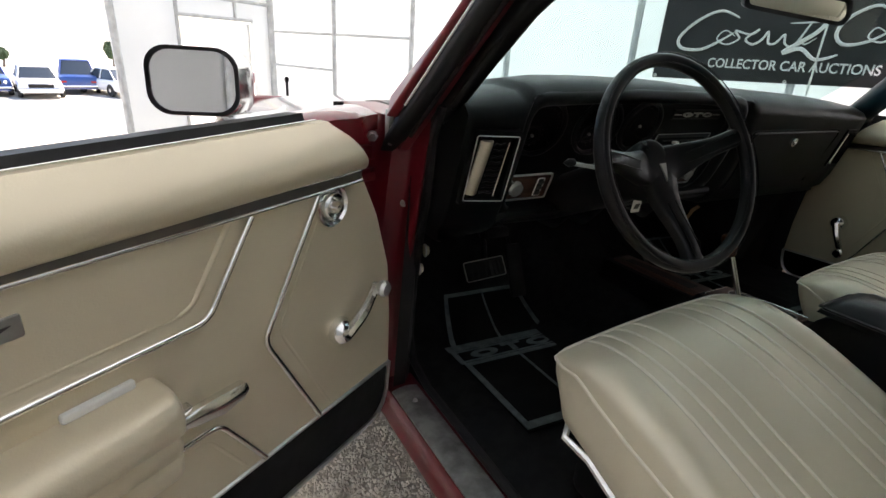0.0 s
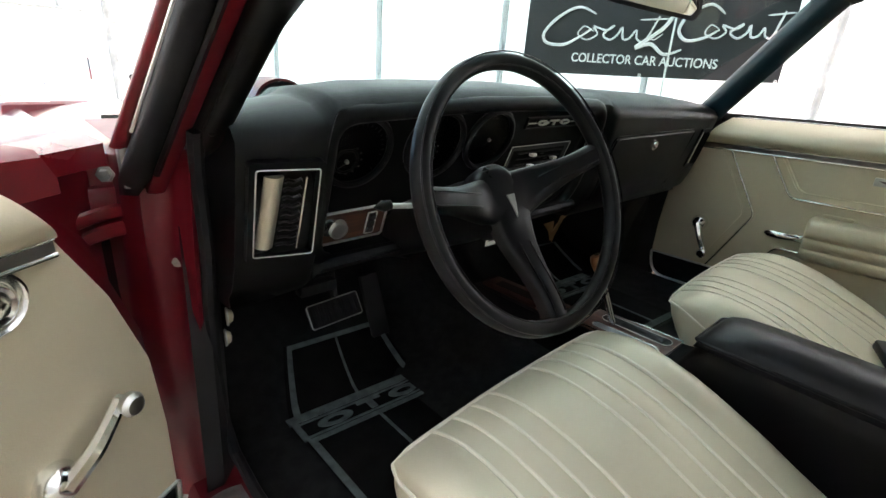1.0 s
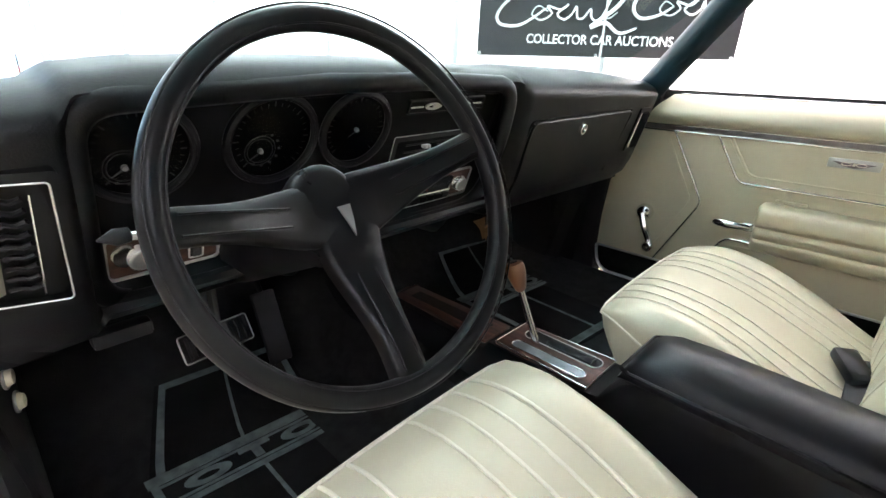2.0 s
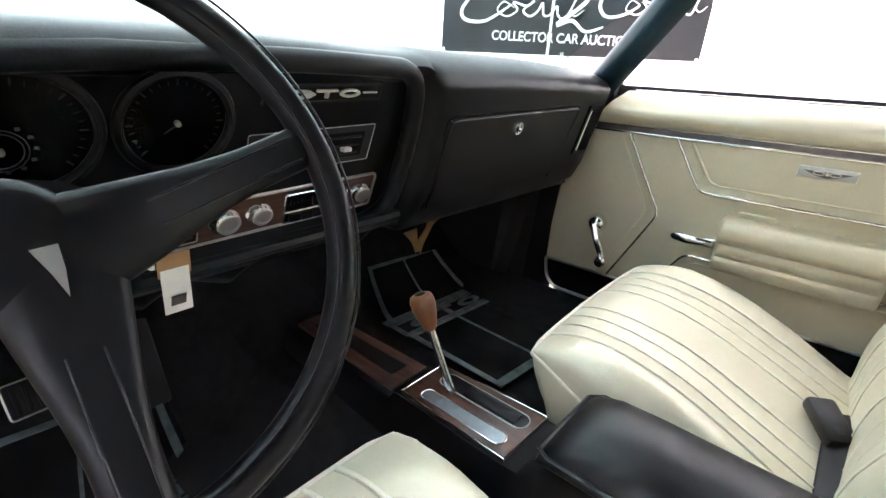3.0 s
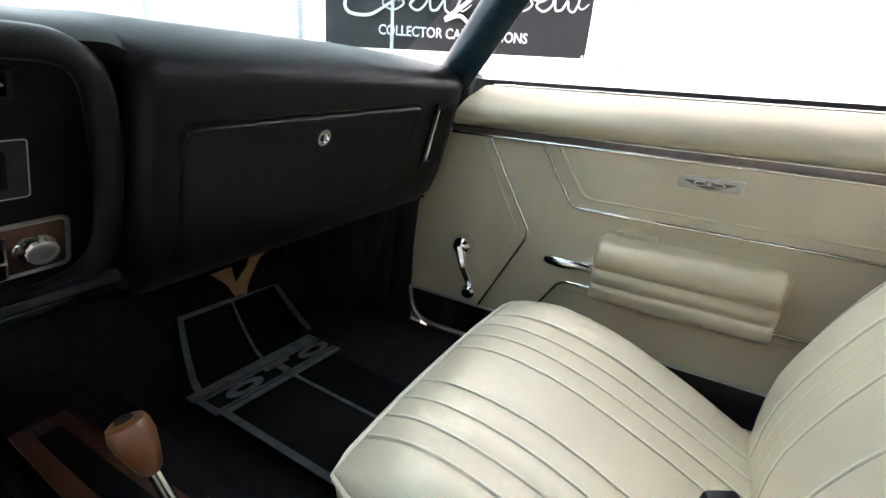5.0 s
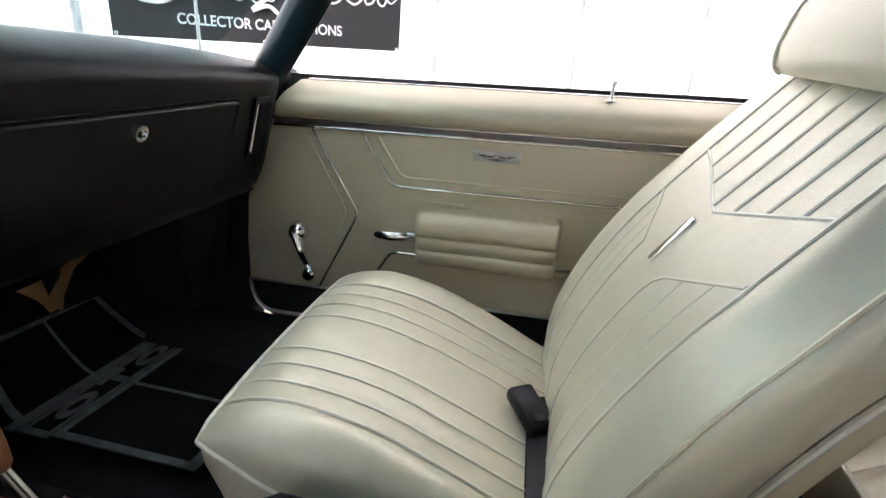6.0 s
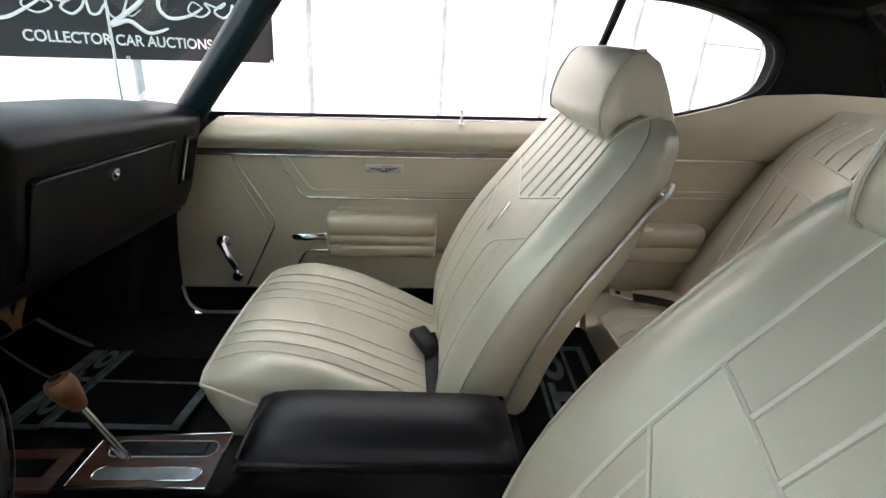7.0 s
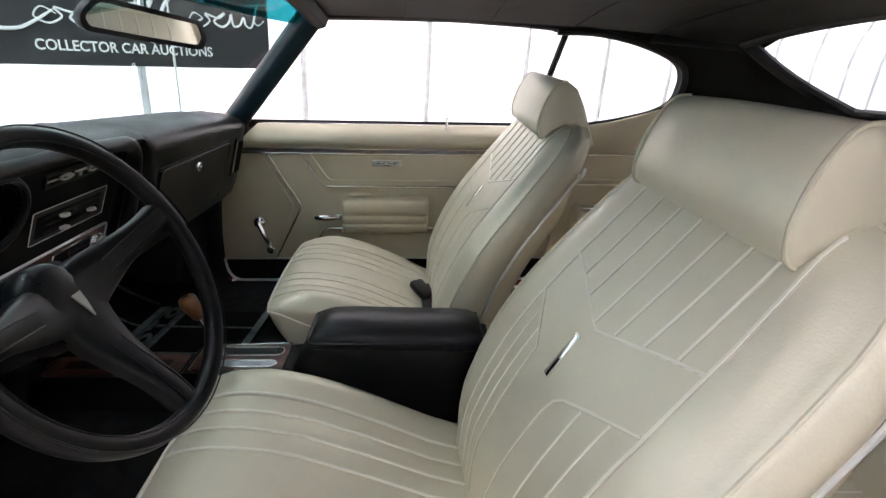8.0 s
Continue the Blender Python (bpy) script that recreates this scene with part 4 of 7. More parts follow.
def car_door(side, at):
    lab = "dark red door standing open with beige vinyl lining and chrome trim" if side == "left" else "closed car door with beige vinyl lining, chrome strips and crank"
    # red shell outside and at the front edge
    def shell_ring(h):
        s0 = lerp_table(FRONT, h) - 0.008
        return [at(s0, h, -0.022), at(LONG, h, -0.022), at(LONG + 0.01, h, -0.10), at(LONG, h, -0.15 - 0.03 * math.sin((h - 0.2) * 4)), at(-0.03, h, -0.15 - 0.03 * math.sin((h - 0.2) * 4)), at(-0.035, h, -0.11), at(s0 - 0.03, h, -0.06)]
    t = part("door", loft([shell_ring(h) for h in (0.335, 0.36, 0.40, 0.46, 0.56, 0.66, 0.76, 0.84, 0.89, 0.905)]), RED, shell, lab)

    def lining(a, b):
        h = 0.458 + (0.846 - 0.458) * b
        s = lerp_table(FRONT, h)
        s += (LONG - s) * a
        # raised field below the window line and the flap of the front corner
        o = 0.002 + 0.0035 * smoothstep(0.70, 0.71, h) * smoothstep(0.33, 0.345, s - 0.45 * (0.80 - h))
        return at(s, h, o)
    part("lining", slab(lining, lambda a, b: lining(a, b) + (at(0, 0, -0.02) - at(0, 0, 0)), 60, 40), VINYL, t)

    def roll(a, b, off=0.0):
        h = 0.847 + 0.071 * b
        s = lerp_table(FRONT, h)
        s += (LONG - s) * a
        o = 0.004 + 0.036 * math.sin(math.pi * (0.08 + 0.92 * b) ** 0.75 * 0.93) - 0.012 * b
        return at(s, h, o - off)
    part("padded_roll", slab(roll, lambda a, b: at(lerp_table(FRONT, 0.847 + 0.071 * b) * (1 - a) + LONG * a, 0.847 + 0.071 * b, -0.03), 40, 14), VINYL, t)
    part("belt_strip", tube([at(0.155, 0.9205, -0.008), at(LONG, 0.9205, -0.008)], 0.0012, 6), BEAD, t, "thin bright belt strip")
    sw = 0.165 if side == "left" else 0.085
    part("window_seal", slab(lambda a, b: at(sw + (LONG - sw) * a, 0.905 + 0.024 * b, -0.012 - 0.010 * b), lambda a, b: at(sw + (LONG - sw) * a, 0.895 + 0.032 * b, -0.052), 10, 2), RUBBER, t, "black felt window seal")
    if side == "left":
        part("door_corner", loft([[at(u, 0.875, -0.012), at(u, h - 0.006, -0.012), at(u, h, -0.020), at(u, h, -0.060), at(u, 0.875, -0.066)] for u, h in ((0.055, 0.895), (0.065, 0.918), (0.11, 0.921), (0.163, 0.921))]), RED, t, "painted corner of the open door")
    part("outer_top", slab(lambda a, b: at(-0.02 + (LONG + 0.02) * a, 0.905 + 0.01 * math.sin(3 * b), -0.05 - 0.10 * b), lambda a, b: at(-0.02 + (LONG + 0.02) * a, 0.88, -0.05 - 0.10 * b), 10, 4), REDGLOSS, t)
    # carpet strip along the bottom, with its bright edge
    kb = 0.352 if side == "left" else 0.378

    def kick(a, b):
        h = kb + (0.456 - kb) * b
        s = lerp_table(FRONT, h) if h > kb + 0.048 else 0.006 + 0.05 * (1 - math.sqrt(max(0, 1 - ((kb + 0.048 - h) / 0.048) ** 2)))
        return at(s + (LONG - s) * a, h, 0.0)
    part("kick_strip", slab(kick, lambda a, b: kick(a, b) + (at(0, 0, -0.018) - at(0, 0, 0)), 30, 14), CARPET, t, "black carpet kick strip")
    line = [at(0.0, 0.457, 0.004), at(0.004, kb + 0.048, 0.003)] + [at(0.006 + 0.05 * (1 - math.cos(k * 0.314)), kb + 0.048 - 0.05 * math.sin(k * 0.314), 0.003) for k in range(1, 6)] + [at(0.3, kb - 0.003, 0.003), at(LONG, kb - 0.003, 0.003)]
    part("kick_edge", tube(line, 0.0045, 6), ALU, t, "bright edging")
    part("kick_top_edge", tube([at(0.0, 0.458, 0.004), at(LONG, 0.458, 0.004)], 0.0035, 6), ALU, t, "bright edging")
    # double bright strip under the padded roll
    s0 = 0.083
    rise = 0.022 if side == "left" else 0.0

    def waist(u, h, o):
        k = max(0.0, u - 0.15)
        return at(u, h + rise * k, o + 0.5 * rise * k)
    st = part("waist_strip", slab(lambda a, b: waist(s0 + (LONG - s0) * a, 0.829 + 0.012 * b, 0.009), lambda a, b: waist(s0 + (LONG - s0) * a, 0.829 + 0.012 * b, -0.002), 8, 1), STRIP, t, "dark waist strip")
    for h, r in ((0.8275, 0.0029), (0.8425, 0.0019)):
        part("bright_line", tube([waist(s0 + (LONG - s0) * i / 8, h, 0.0100) for i in range(9)], r, 12), BEAD, st)
    # bright bead mouldings and the stitched ridges beside them
    def bead(name, pts, r, m, o, lab2=""):
        part(name, tube(fillet([at(u, v, o) for u, v in pts], 0.018), r, 12), m, t, lab2)
    bead("bead", [(0.168, 0.825), (0.272, 0.650), (0.18, 0.464)], 0.0044 if side == "left" else 0.0030, BEAD, 0.0078, "thin chrome bead")
    bead("ridge", [(0.144, 0.825), (0.243, 0.648), (0.152, 0.466)], 0.0042, VINYL, -0.0010)
    bead("bead", [(0.276, 0.825), (0.345, 0.718), (LONG, 0.718)], 0.0044 if side == "left" else 0.0030, BEAD, 0.0078, "thin chrome bead")
    bead("ridge", [(0.302, 0.825), (0.362, 0.737), (LONG, 0.737)], 0.0042, VINYL, 0.0020)
    bead("bead", [(0.285, 0.464), (0.348, 0.570), (LONG, 0.576)], 0.0044 if side == "left" else 0.0030, BEAD, 0.0078, "thin chrome bead")
    bead("ridge", [(0.31, 0.464), (0.362, 0.552), (LONG, 0.558)], 0.0042, VINYL, -0.0010)
    # badge
    bd = part("badge", prism(rounded(0.507, 0.601, 0.785, 0.806, 0.002), at, 0.003, 0.009, 0.001), BADGE, t, "satin metal badge plate")
    part("badge_emblem", prism([(0.515, 0.799), (0.593, 0.799), (0.570, 0.790), (0.554, 0.787), (0.538, 0.790)], at, 0.009, 0.0103), BADGEDARK, bd, "dark enamel chevron")
    for c, w in ((0.541, 0.009), (0.567, 0.009)):
        part("emblem_ring", tube([at(c + w * math.cos(k), 0.7955 + 0.0032 * math.sin(k), 0.0108) for k in [i * 0.524 for i in range(12)]], 0.0011, 5, closed=True), CHROME, bd)
    part("emblem_bar", prism(rounded(0.5515, 0.5565, 0.7925, 0.7985, 0.0005, 1), at, 0.0103, 0.0115), CHROME, bd)
    # armrest
    ends = ((0.0, 0.72, 0.90), (0.003, 0.90, 0.955), (0.008, 0.98, 0.99), (0.014, 1.0, 1.0))
    stations = [(0.409 + d, k, q) for d, k, q in ends] + [(0.409 + 0.289 * i / 8, 1.0, 1.0) for i in range(1, 8)] + [(0.698 - d, k, q) for d, k, q in reversed(ends)]
    bands = [(0.0, 0.560), (0.030, 0.560), (0.038, 0.563), (0.043, 0.570), (0.046, 0.586), (0.0455, 0.592), (0.0425, 0.595), (0.0425, 0.597), (0.047, 0.600), (0.051, 0.612), (0.0505, 0.621), (0.047, 0.6245), (0.047, 0.627), (0.054, 0.630), (0.061, 0.637), (0.0635, 0.648), (0.0635, 0.662), (0.060, 0.672), (0.052, 0.679), (0.038, 0.682), (0.0, 0.682)]
    part("armrest", loft([[at(s, 0.62 + (h - 0.62) * q, o * k) for o, h in bands] for s, k, q in stations]), VINYL, t, "padded ribbed armrest", 60)
    part("pull_slot", prism(rounded(0.432, 0.500, 0.682, 0.692, 0.003), at, 0.002, 0.010, 0.002), WHITE if side == "left" else VINYL, t, "pale strip on the armrest" if side == "left" else "")
    # inside handle
    hk = 1.45 if side == "left" else 1.0
    hd = part("handle_cup", prism(rounded(0.380, 0.408, 0.612 - 0.010 * hk, 0.612 + 0.010 * hk, 0.004), at, 0.002, 0.016, 0.002), CHROME, t, "chrome handle socket")
    hp = loft([[at(s, 0.613 + dh * k * hk, 0.010 + 0.012 * w + do) for dh, do in ((-1, -0.006), (-1, 0.004), (-0.4, 0.008), (0.4, 0.008), (1, 0.004), (1, -0.006))] for s, k, w in ((0.315, 0.005, 0.9), (0.322, 0.008, 1.1), (0.35, 0.0095, 1.2), (0.38, 0.008, 0.8), (0.40, 0.005, 0.5))])
    part("handle", hp, CHROME, hd, "chrome lever handle")
    # window crank
    cs, ch = 0.13, 0.593
    ks, kh = (0.168, 0.505) if side == "right" else (0.062, 0.648)
    bp = part("crank_base", lathe([(0.001, 0.030), (0.011, 0.029), (0.020, 0.021), (0.024, 0.008), (0.024, 0.0)], frame_on(at, cs, ch), 20), CHROME, t, "chrome crank boss")
    arm = curve([at(cs, ch, 0.022), at(cs + (ks - cs) * 0.4, ch + (kh - ch) * 0.4, 0.028), at(cs + (ks - cs) * 0.7, ch + (kh - ch) * 0.7, 0.026), at(ks, kh, 0.022)], 5)
    part("crank_arm", tube(arm, [0.0115 - 0.0035 * i / (len(arm) - 1) for i in range(len(arm))], 8), CHROME, bp)
    part("crank_knob", lathe([(0.001, 0.050), (0.011, 0.049), (0.0150, 0.043), (0.0135, 0.034), (0.007, 0.028), (0.006, 0.018)], frame_on(at, ks, kh), 16), ALU if side == "left" else CHROME, bp, "round crank knob")
    # lock pin
    ps = 0.746
    part("lock_pin", lathe([(0.001, 0.036), (0.006, 0.035), (0.0065, 0.030), (0.003, 0.028), (0.003, 0.003), (0.008, 0.002), (0.008, 0)], Matrix.Translation(at(ps, 0.912, 0.008)), 12), ALU, t, "small metal lock pin")
    if side == "left":
        mk = part("mirror_control", lathe([(0.001, 0.004), (0.024, 0.004), (0.030, 0.010), (0.033, 0.008), (0.033, 0.0)], frame_on(at, 0.140, 0.802), 24), CHROME, t, "round chrome remote mirror control")
        part("control_knob", lathe([(0.001, 0.024), (0.007, 0.023), (0.009, 0.018), (0.012, 0.012), (0.014, 0.006), (0.014, 0.004)], frame_on(at, 0.140, 0.802), 16), CHROME, mk)
        part("dark_ring", lathe([(0.001, 0.0042), (0.020, 0.0042), (0.020, 0.0062), (0.001, 0.0062)], frame_on(at, 0.140, 0.802), 24), BADGEDARK, mk)
        part("control_cup", lathe([(0.013, 0.005), (0.015, 0.011), (0.019, 0.013), (0.022, 0.010), (0.023, 0.004)], frame_on(at, 0.140, 0.802), 24), CHROME, mk)
        # outside mirror on its stalk
        mc = at(0.222, 0.96, -0.165)
        ux, uz, un = (at(1, 0, 0) - at(0, 0, 0)).normalized(), Vector((0, 0, 1)), DNOR
        # the head is turned outwards on its stalk
        un = Vector((-0.28, -0.955, 0.08)).normalized()
        ux = Vector((-0.955, 0.28, 0)).normalized()
        uz = ux.cross(un).normalized()
        uz = uz if uz.z > 0 else -uz
        head = lambda u, v, d: mc + ux * u + uz * v + un * d
        outl = rounded(-0.060, 0.060, -0.046, 0.046, 0.030, 6)
        rings = [[head(u * k - 0.016 * min(1.0, max(0.0, -d / 0.03)), v * k, d) for u, v in outl] for k, d in ((0.45, -0.078), (0.75, -0.070), (0.94, -0.052), (1.03, -0.026), (1.035, -0.010), (1.01, 0.004), (0.99, 0.006))]
        mr = part("outside_mirror", loft(rings), CHROME, t, "chrome outside mirror head")
        part("mirror_bezel", loft([[head(u, v, 0.005) for u, v in outl], [head(u, v, 0.011) for u, v in outl], [head(u * 0.91, v * 0.89, 0.011) for u, v in outl], [head(u * 0.91, v * 0.89, 0.005) for u, v in outl]], closed=True), RUBBER, mr, "black mirror rim")
        part("mirror_glass", loft([[head(u * 0.92, v * 0.90, 0.006) for u, v in outl], [head(u * 0.92, v * 0.90, 0.008) for u, v in outl]]), MIRROR, mr, "clear mirror glass")
        part("mirror_stalk", tube(curve([head(-0.03, -0.03, -0.03), head(-0.05, -0.055, -0.02), at(0.12, 0.905, -0.11)], 5), [0.018] * 6 + [0.016] * 4 + [0.024], 10), CHROME, mr)
    return t


def frame_on(at, s, h):
    """A pose on a door with z out of the lining."""
    o = at(s, h, 0)
    n = (at(s, h, 1) - o).normalized()
    x = (at(s + 1, h, 0) - o).normalized()
    y = n.cross(x)
    m = Matrix((x, y, n)).transposed().to_4x4()
    m.translation = o
    return m


car_door("left", left_map)
car_door("right", right_map)


# ---- dashboard ----
PLAIN = [(1.12, 0.915), (0.97, 0.950), (0.86, 0.961), (0.79, 0.957), (0.758, 0.943), (0.746, 0.928), (0.7475, 0.918), (0.754, 0.890), (0.763, 0.850), (0.776, 0.800), (0.788, 0.755), (0.806, 0.715), (0.822, 0.690), (0.842, 0.672), (0.90, 0.665), (1.05, 0.69), (1.12, 0.72)]
DEEP = [(1.12, 0.925), (0.97, 0.960), (0.86, 0.972), (0.79, 0.968), (0.762, 0.960), (0.753, 0.950), (0.758, 0.940), (0.780, 0.934), (0.800, 0.880), (0.832, 0.795), (0.852, 0.740), (0.846, 0.727), (0.818, 0.724), (0.806, 0.712), (0.83, 0.694), (1.05, 0.69), (1.12, 0.72)]


def dash_end(x):
    """How far the face falls back at the rounded ends."""
    return smoothstep(0.60, 0.675, -x) * 0.022 + smoothstep(0.690, 0.736, x) * 0.034


def dash_ring(x):
    w = smoothstep(-0.582, -0.560, x) * (1 - smoothstep(0.085, 0.130, x))
    fall = -0.020 * max(0.0, x - 0.12) / 0.55 - 0.012 * smoothstep(-0.56, -0.68, x)
    edge = dash_end(x)
    out = []
    for i, ((py, pz), (dy, dz)) in enumerate(zip(PLAIN, DEEP)):
        y, z = py + (dy - py) * w, pz + (dz - pz) * w
        if 2 <= i <= 12:
            y += edge
        # the screen side follows the bow of the glass
        if i < 2:
            y += (0.05 if i == 1 else 0.10) * (1 - (x / 0.7) ** 2) - (0.12 if i == 0 else 0.03)
        lift = (0.0, 0.008, 0.013, 0.013, 0.010, 0.005)[i] * (1 - w) * (1 - smoothstep(0.45, 0.72, x)) if i < 6 and x > 0 else 0.0
        arch = 0.012 * (1 - smoothstep(-0.20, 0.06, x)) * smoothstep(-0.60, -0.45, x) * (1.0 if 2 <= i <= 6 else 0.7 if i in (1, 7) else 0.0)
        out.append(Vector((x, y, z + lift + arch + fall * (1 if i < 12 else 0.4))))
    return out


dash = thing("dashboard", Vector((0, 0.85, 0.67)), "black padded vinyl dashboard with round gauges and walnut strips", "dashboard")
xs = [-0.69, -0.675, -0.65, -0.62, -0.60, -0.585, -0.580, -0.575, -0.570, -0.565, -0.56, -0.54, -0.5, -0.4, -0.3, -0.2, -0.1, 0, 0.05, 0.08, 0.09, 0.095, 0.10, 0.105, 0.11, 0.115, 0.12, 0.125, 0.135, 0.16, 0.25, 0.35, 0.45, 0.55, 0.60, 0.65, 0.69, 0.70, 0.71, 0.72, 0.728, 0.734, 0.736]
part("pad", loft([dash_ring(x) for x in xs]), BLACK, dash, "black grained vinyl dash pad", 60)


def fascia(x, z, d=0.0):
    """A place on the recessed instrument face, d towards the driver."""
    k = smoothstep(-0.30, -0.10, x)
    x, z = x - 0.007 * k, z + 0.003 * k
    y = lerp_table([(0.740, 0.852), (0.795, 0.832), (0.880, 0.800), (0.934, 0.780)], z)
    return Vector((x, y - 0.936 * d, z - 0.35 * d))


def face_pose(x, z, d=0.0, place=None):
    place = place or fascia
    o = place(x, z, d)
    n = (place(x, z, d + 1) - o).normalized()
    ex = Vector((1, 0, 0))
    ey = n.cross(ex).normalized()
    m = Matrix((ex, ey, n)).transposed().to_4x4()
    m.translation = o
    return m


part("instrument_face", slab(lambda a, b: fascia(-0.556 + 0.634 * a, 0.736 + 0.200 * b, 0.0009), lambda a, b: fascia(-0.556 + 0.634 * a, 0.736 + 0.200 * b, -0.004), 12, 8), FASCIA, dash, "dull black instrument face")
for gx, gr, small in ((-0.510, 0.055, True), (-0.362, 0.058, True), (-0.234, 0.055, False)):
    g = part("gauge", lathe([(gr - 0.008, 0.0015), (0.001, 0.0015), (0.001, 0.0035), (gr - 0.006, 0.0035)], face_pose(gx, 0.890), 36), DIAL, dash, "round dark gauge face")
    part("bezel", tube([face_pose(gx, 0.890, 0.006) @ Vector((gr * math.cos(k), gr * math.sin(k), 0)) for k in [i * math.pi / 20 for i in range(40)]], 0.0055, 8, closed=True), PLASTIC, g, "black gauge bezel")
    part("bezel_rim", tube([face_pose(gx, 0.890, 0.011) @ Vector(((gr - 0.001) * math.cos(k), (gr - 0.001) * math.sin(k), 0)) for k in [i * math.pi / 20 for i in range(40)]], 0.0012, 6, closed=True), PLASTIC, g, "thin gauge rim")
    m = face_pose(gx, 0.890, 0.0036)
    for i in range(25):
        a = radians(225 - 270 * i / 24)
        r0, r1, w = gr * 0.74, gr * (0.82 if i % 4 else 0.86), (0.0005 if i % 4 else 0.0009)
        c, s = math.cos(a), math.sin(a)
        part("tick", loft([[m @ Vector((r0 * c - w * s, r0 * s + w * c, h)), m @ Vector((r0 * c + w * s, r0 * s - w * c, h)), m @ Vector((r1 * c + w * s, r1 * s - w * c, h)), m @ Vector((r1 * c - w * s, r1 * s + w * c, h))] for h in (0, 0.0004)]), MARK, g)
    na = radians(215)
    hub = m @ Matrix.Translation((-0.015, -0.015, 0)) if small else m
    part("needle", tube([hub @ Vector((0, 0, 0.003)), hub @ Vector((gr * 0.30 * math.cos(na), gr * 0.30 * math.sin(na), 0.003))], [0.0010, 0.0005], 6), MARK, g, "pale needle")
    part("needle_hub", lathe([(0.001, 0.0045), (0.0030, 0.004), (0.0035, 0)], hub, 12), BADGE, g, "small bright needle hub")
    if small:
        for rr in (0.020, 0.0165):
            part("inner_ring", tube([m @ Vector((-0.015 + rr * math.cos(k), -0.015 + rr * math.sin(k), 0.0006)) for k in [i * math.pi / 12 for i in range(24)]], 0.0005, 5, closed=True), MARK, g)
        for i in range(7):
            a = radians(60 - 30 * i)
            q = m @ Vector((-0.012 + 0.022 * math.cos(a), -0.014 + 0.022 * math.sin(a), 0.0006))
            part("numeral_bar", box(q.x - 0.0018, q.x + 0.0018, q.y - 0.0004, q.y + 0.0002, q.z - 0.0014, q.z + 0.0014), MARK, g)
    part("lens", lathe([(0.001, 0.004), (gr - 0.002, 0.004), (gr - 0.002, 0.005), (0.001, 0.005)], face_pose(gx, 0.890, 0.003), 36), LENS, g).visible_shadow = False


def plate(name, x0, x1, z0, z1, material, label, d0=-0.004, d1=0.003, r=0.006, frame_w=0.0025, parent=None):
    p = part(name, prism(rounded(x0, x1, z0, z1, r), fascia, d0, d1), material, parent or dash, label)
    if frame_w:
        o = rounded(x0, x1, z0, z1, r)
        part("bright_frame", tube([fascia(u, v, d1) for u, v in o], frame_w, 6, closed=True), ALU, p, "bright metal frame")
    return p


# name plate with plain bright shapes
np_ = plate("name_plate", -0.138, 0.036, 0.9025, 0.9235, DIAL, "slim dark plate with bright shapes", frame_w=0, r=0.002, d1=0.003)
part("plate_rim", ring_plate(rounded(-0.1385, 0.0365, 0.902, 0.924, 0.002), rounded(-0.135, 0.033, 0.9045, 0.9215, 0.0015), fascia, 0.0, 0.0055), PLASTIC, np_, "raised black rim")
for x0, x1 in ((-0.134, -0.107), (0.006, 0.031)):
    part("plate_bar", prism(rounded(x0, x1, 0.9120, 0.9138, 0.0006, 1), fascia, 0.003, 0.0050), BADGE, np_)
for cx, w in ((-0.087, 0.0165), (-0.016, 0.0165)):
    o = [(cx + w * math.cos(k), 0.913 + 0.0052 * math.sin(k)) for k in [i * math.pi / 12 for i in range(24)]]
    i_ = [(cx + w * 0.62 * math.cos(k), 0.913 + 0.0026 * math.sin(k)) for k in [i * math.pi / 12 for i in range(24)]]
    part("oval_shape", ring_plate(o, i_, fascia, 0.003, 0.0058), BADGE, np_)
part("notch", prism([(-0.0875, 0.9142), (-0.0690, 0.9142), (-0.0690, 0.9118), (-0.0875, 0.9118)], fascia, 0.004, 0.0060), BADGE, np_)
part("bar_shape", prism([(-0.067, 0.9180), (-0.036, 0.9180), (-0.036, 0.9155), (-0.0488, 0.9150), (-0.0488, 0.9078), (-0.0542, 0.9078), (-0.0542, 0.9150), (-0.067, 0.9155)], fascia, 0.003, 0.0058), BADGE, np_)
# heater panel
hp_ = plate("heater_panel", -0.150, 0.044, 0.813, 0.867, MATT, "black heater panel with slide levers", r=0.003, frame_w=0.0007)
part("recess", prism(rounded(-0.140, 0.028, 0.822, 0.858, 0.003), fascia, 0.003, 0.0036), DIAL, hp_)
for z in (0.852, 0.840, 0.828):
    part("slot", tube([fascia(-0.125, z, 0.005), fascia(0.02, z, 0.005)], 0.0016, 6), PLASTIC, hp_)
for x, z in ((-0.088, 0.852), (-0.012, 0.840), (-0.082, 0.828)):
    for dx in (-0.0035, 0.0035):
        part("lever", box(x + dx - 0.003, x + dx + 0.003, fascia(x, z, 0.014).y, fascia(x, z, 0.002).y, z - 0.0065, z - 0.0005, 0.001, 1), WHITE if dx < 0 else ALU, hp_, "pale slide lever")
for x, z in ((-0.05, 0.846), (-0.03, 0.834), (0.012, 0.850)):
    part("legend_bar", prism(rounded(x, x + 0.012, z - 0.0012, z + 0.0008, 0.0003, 1), fascia, 0.0036, 0.0041), MARK, hp_)
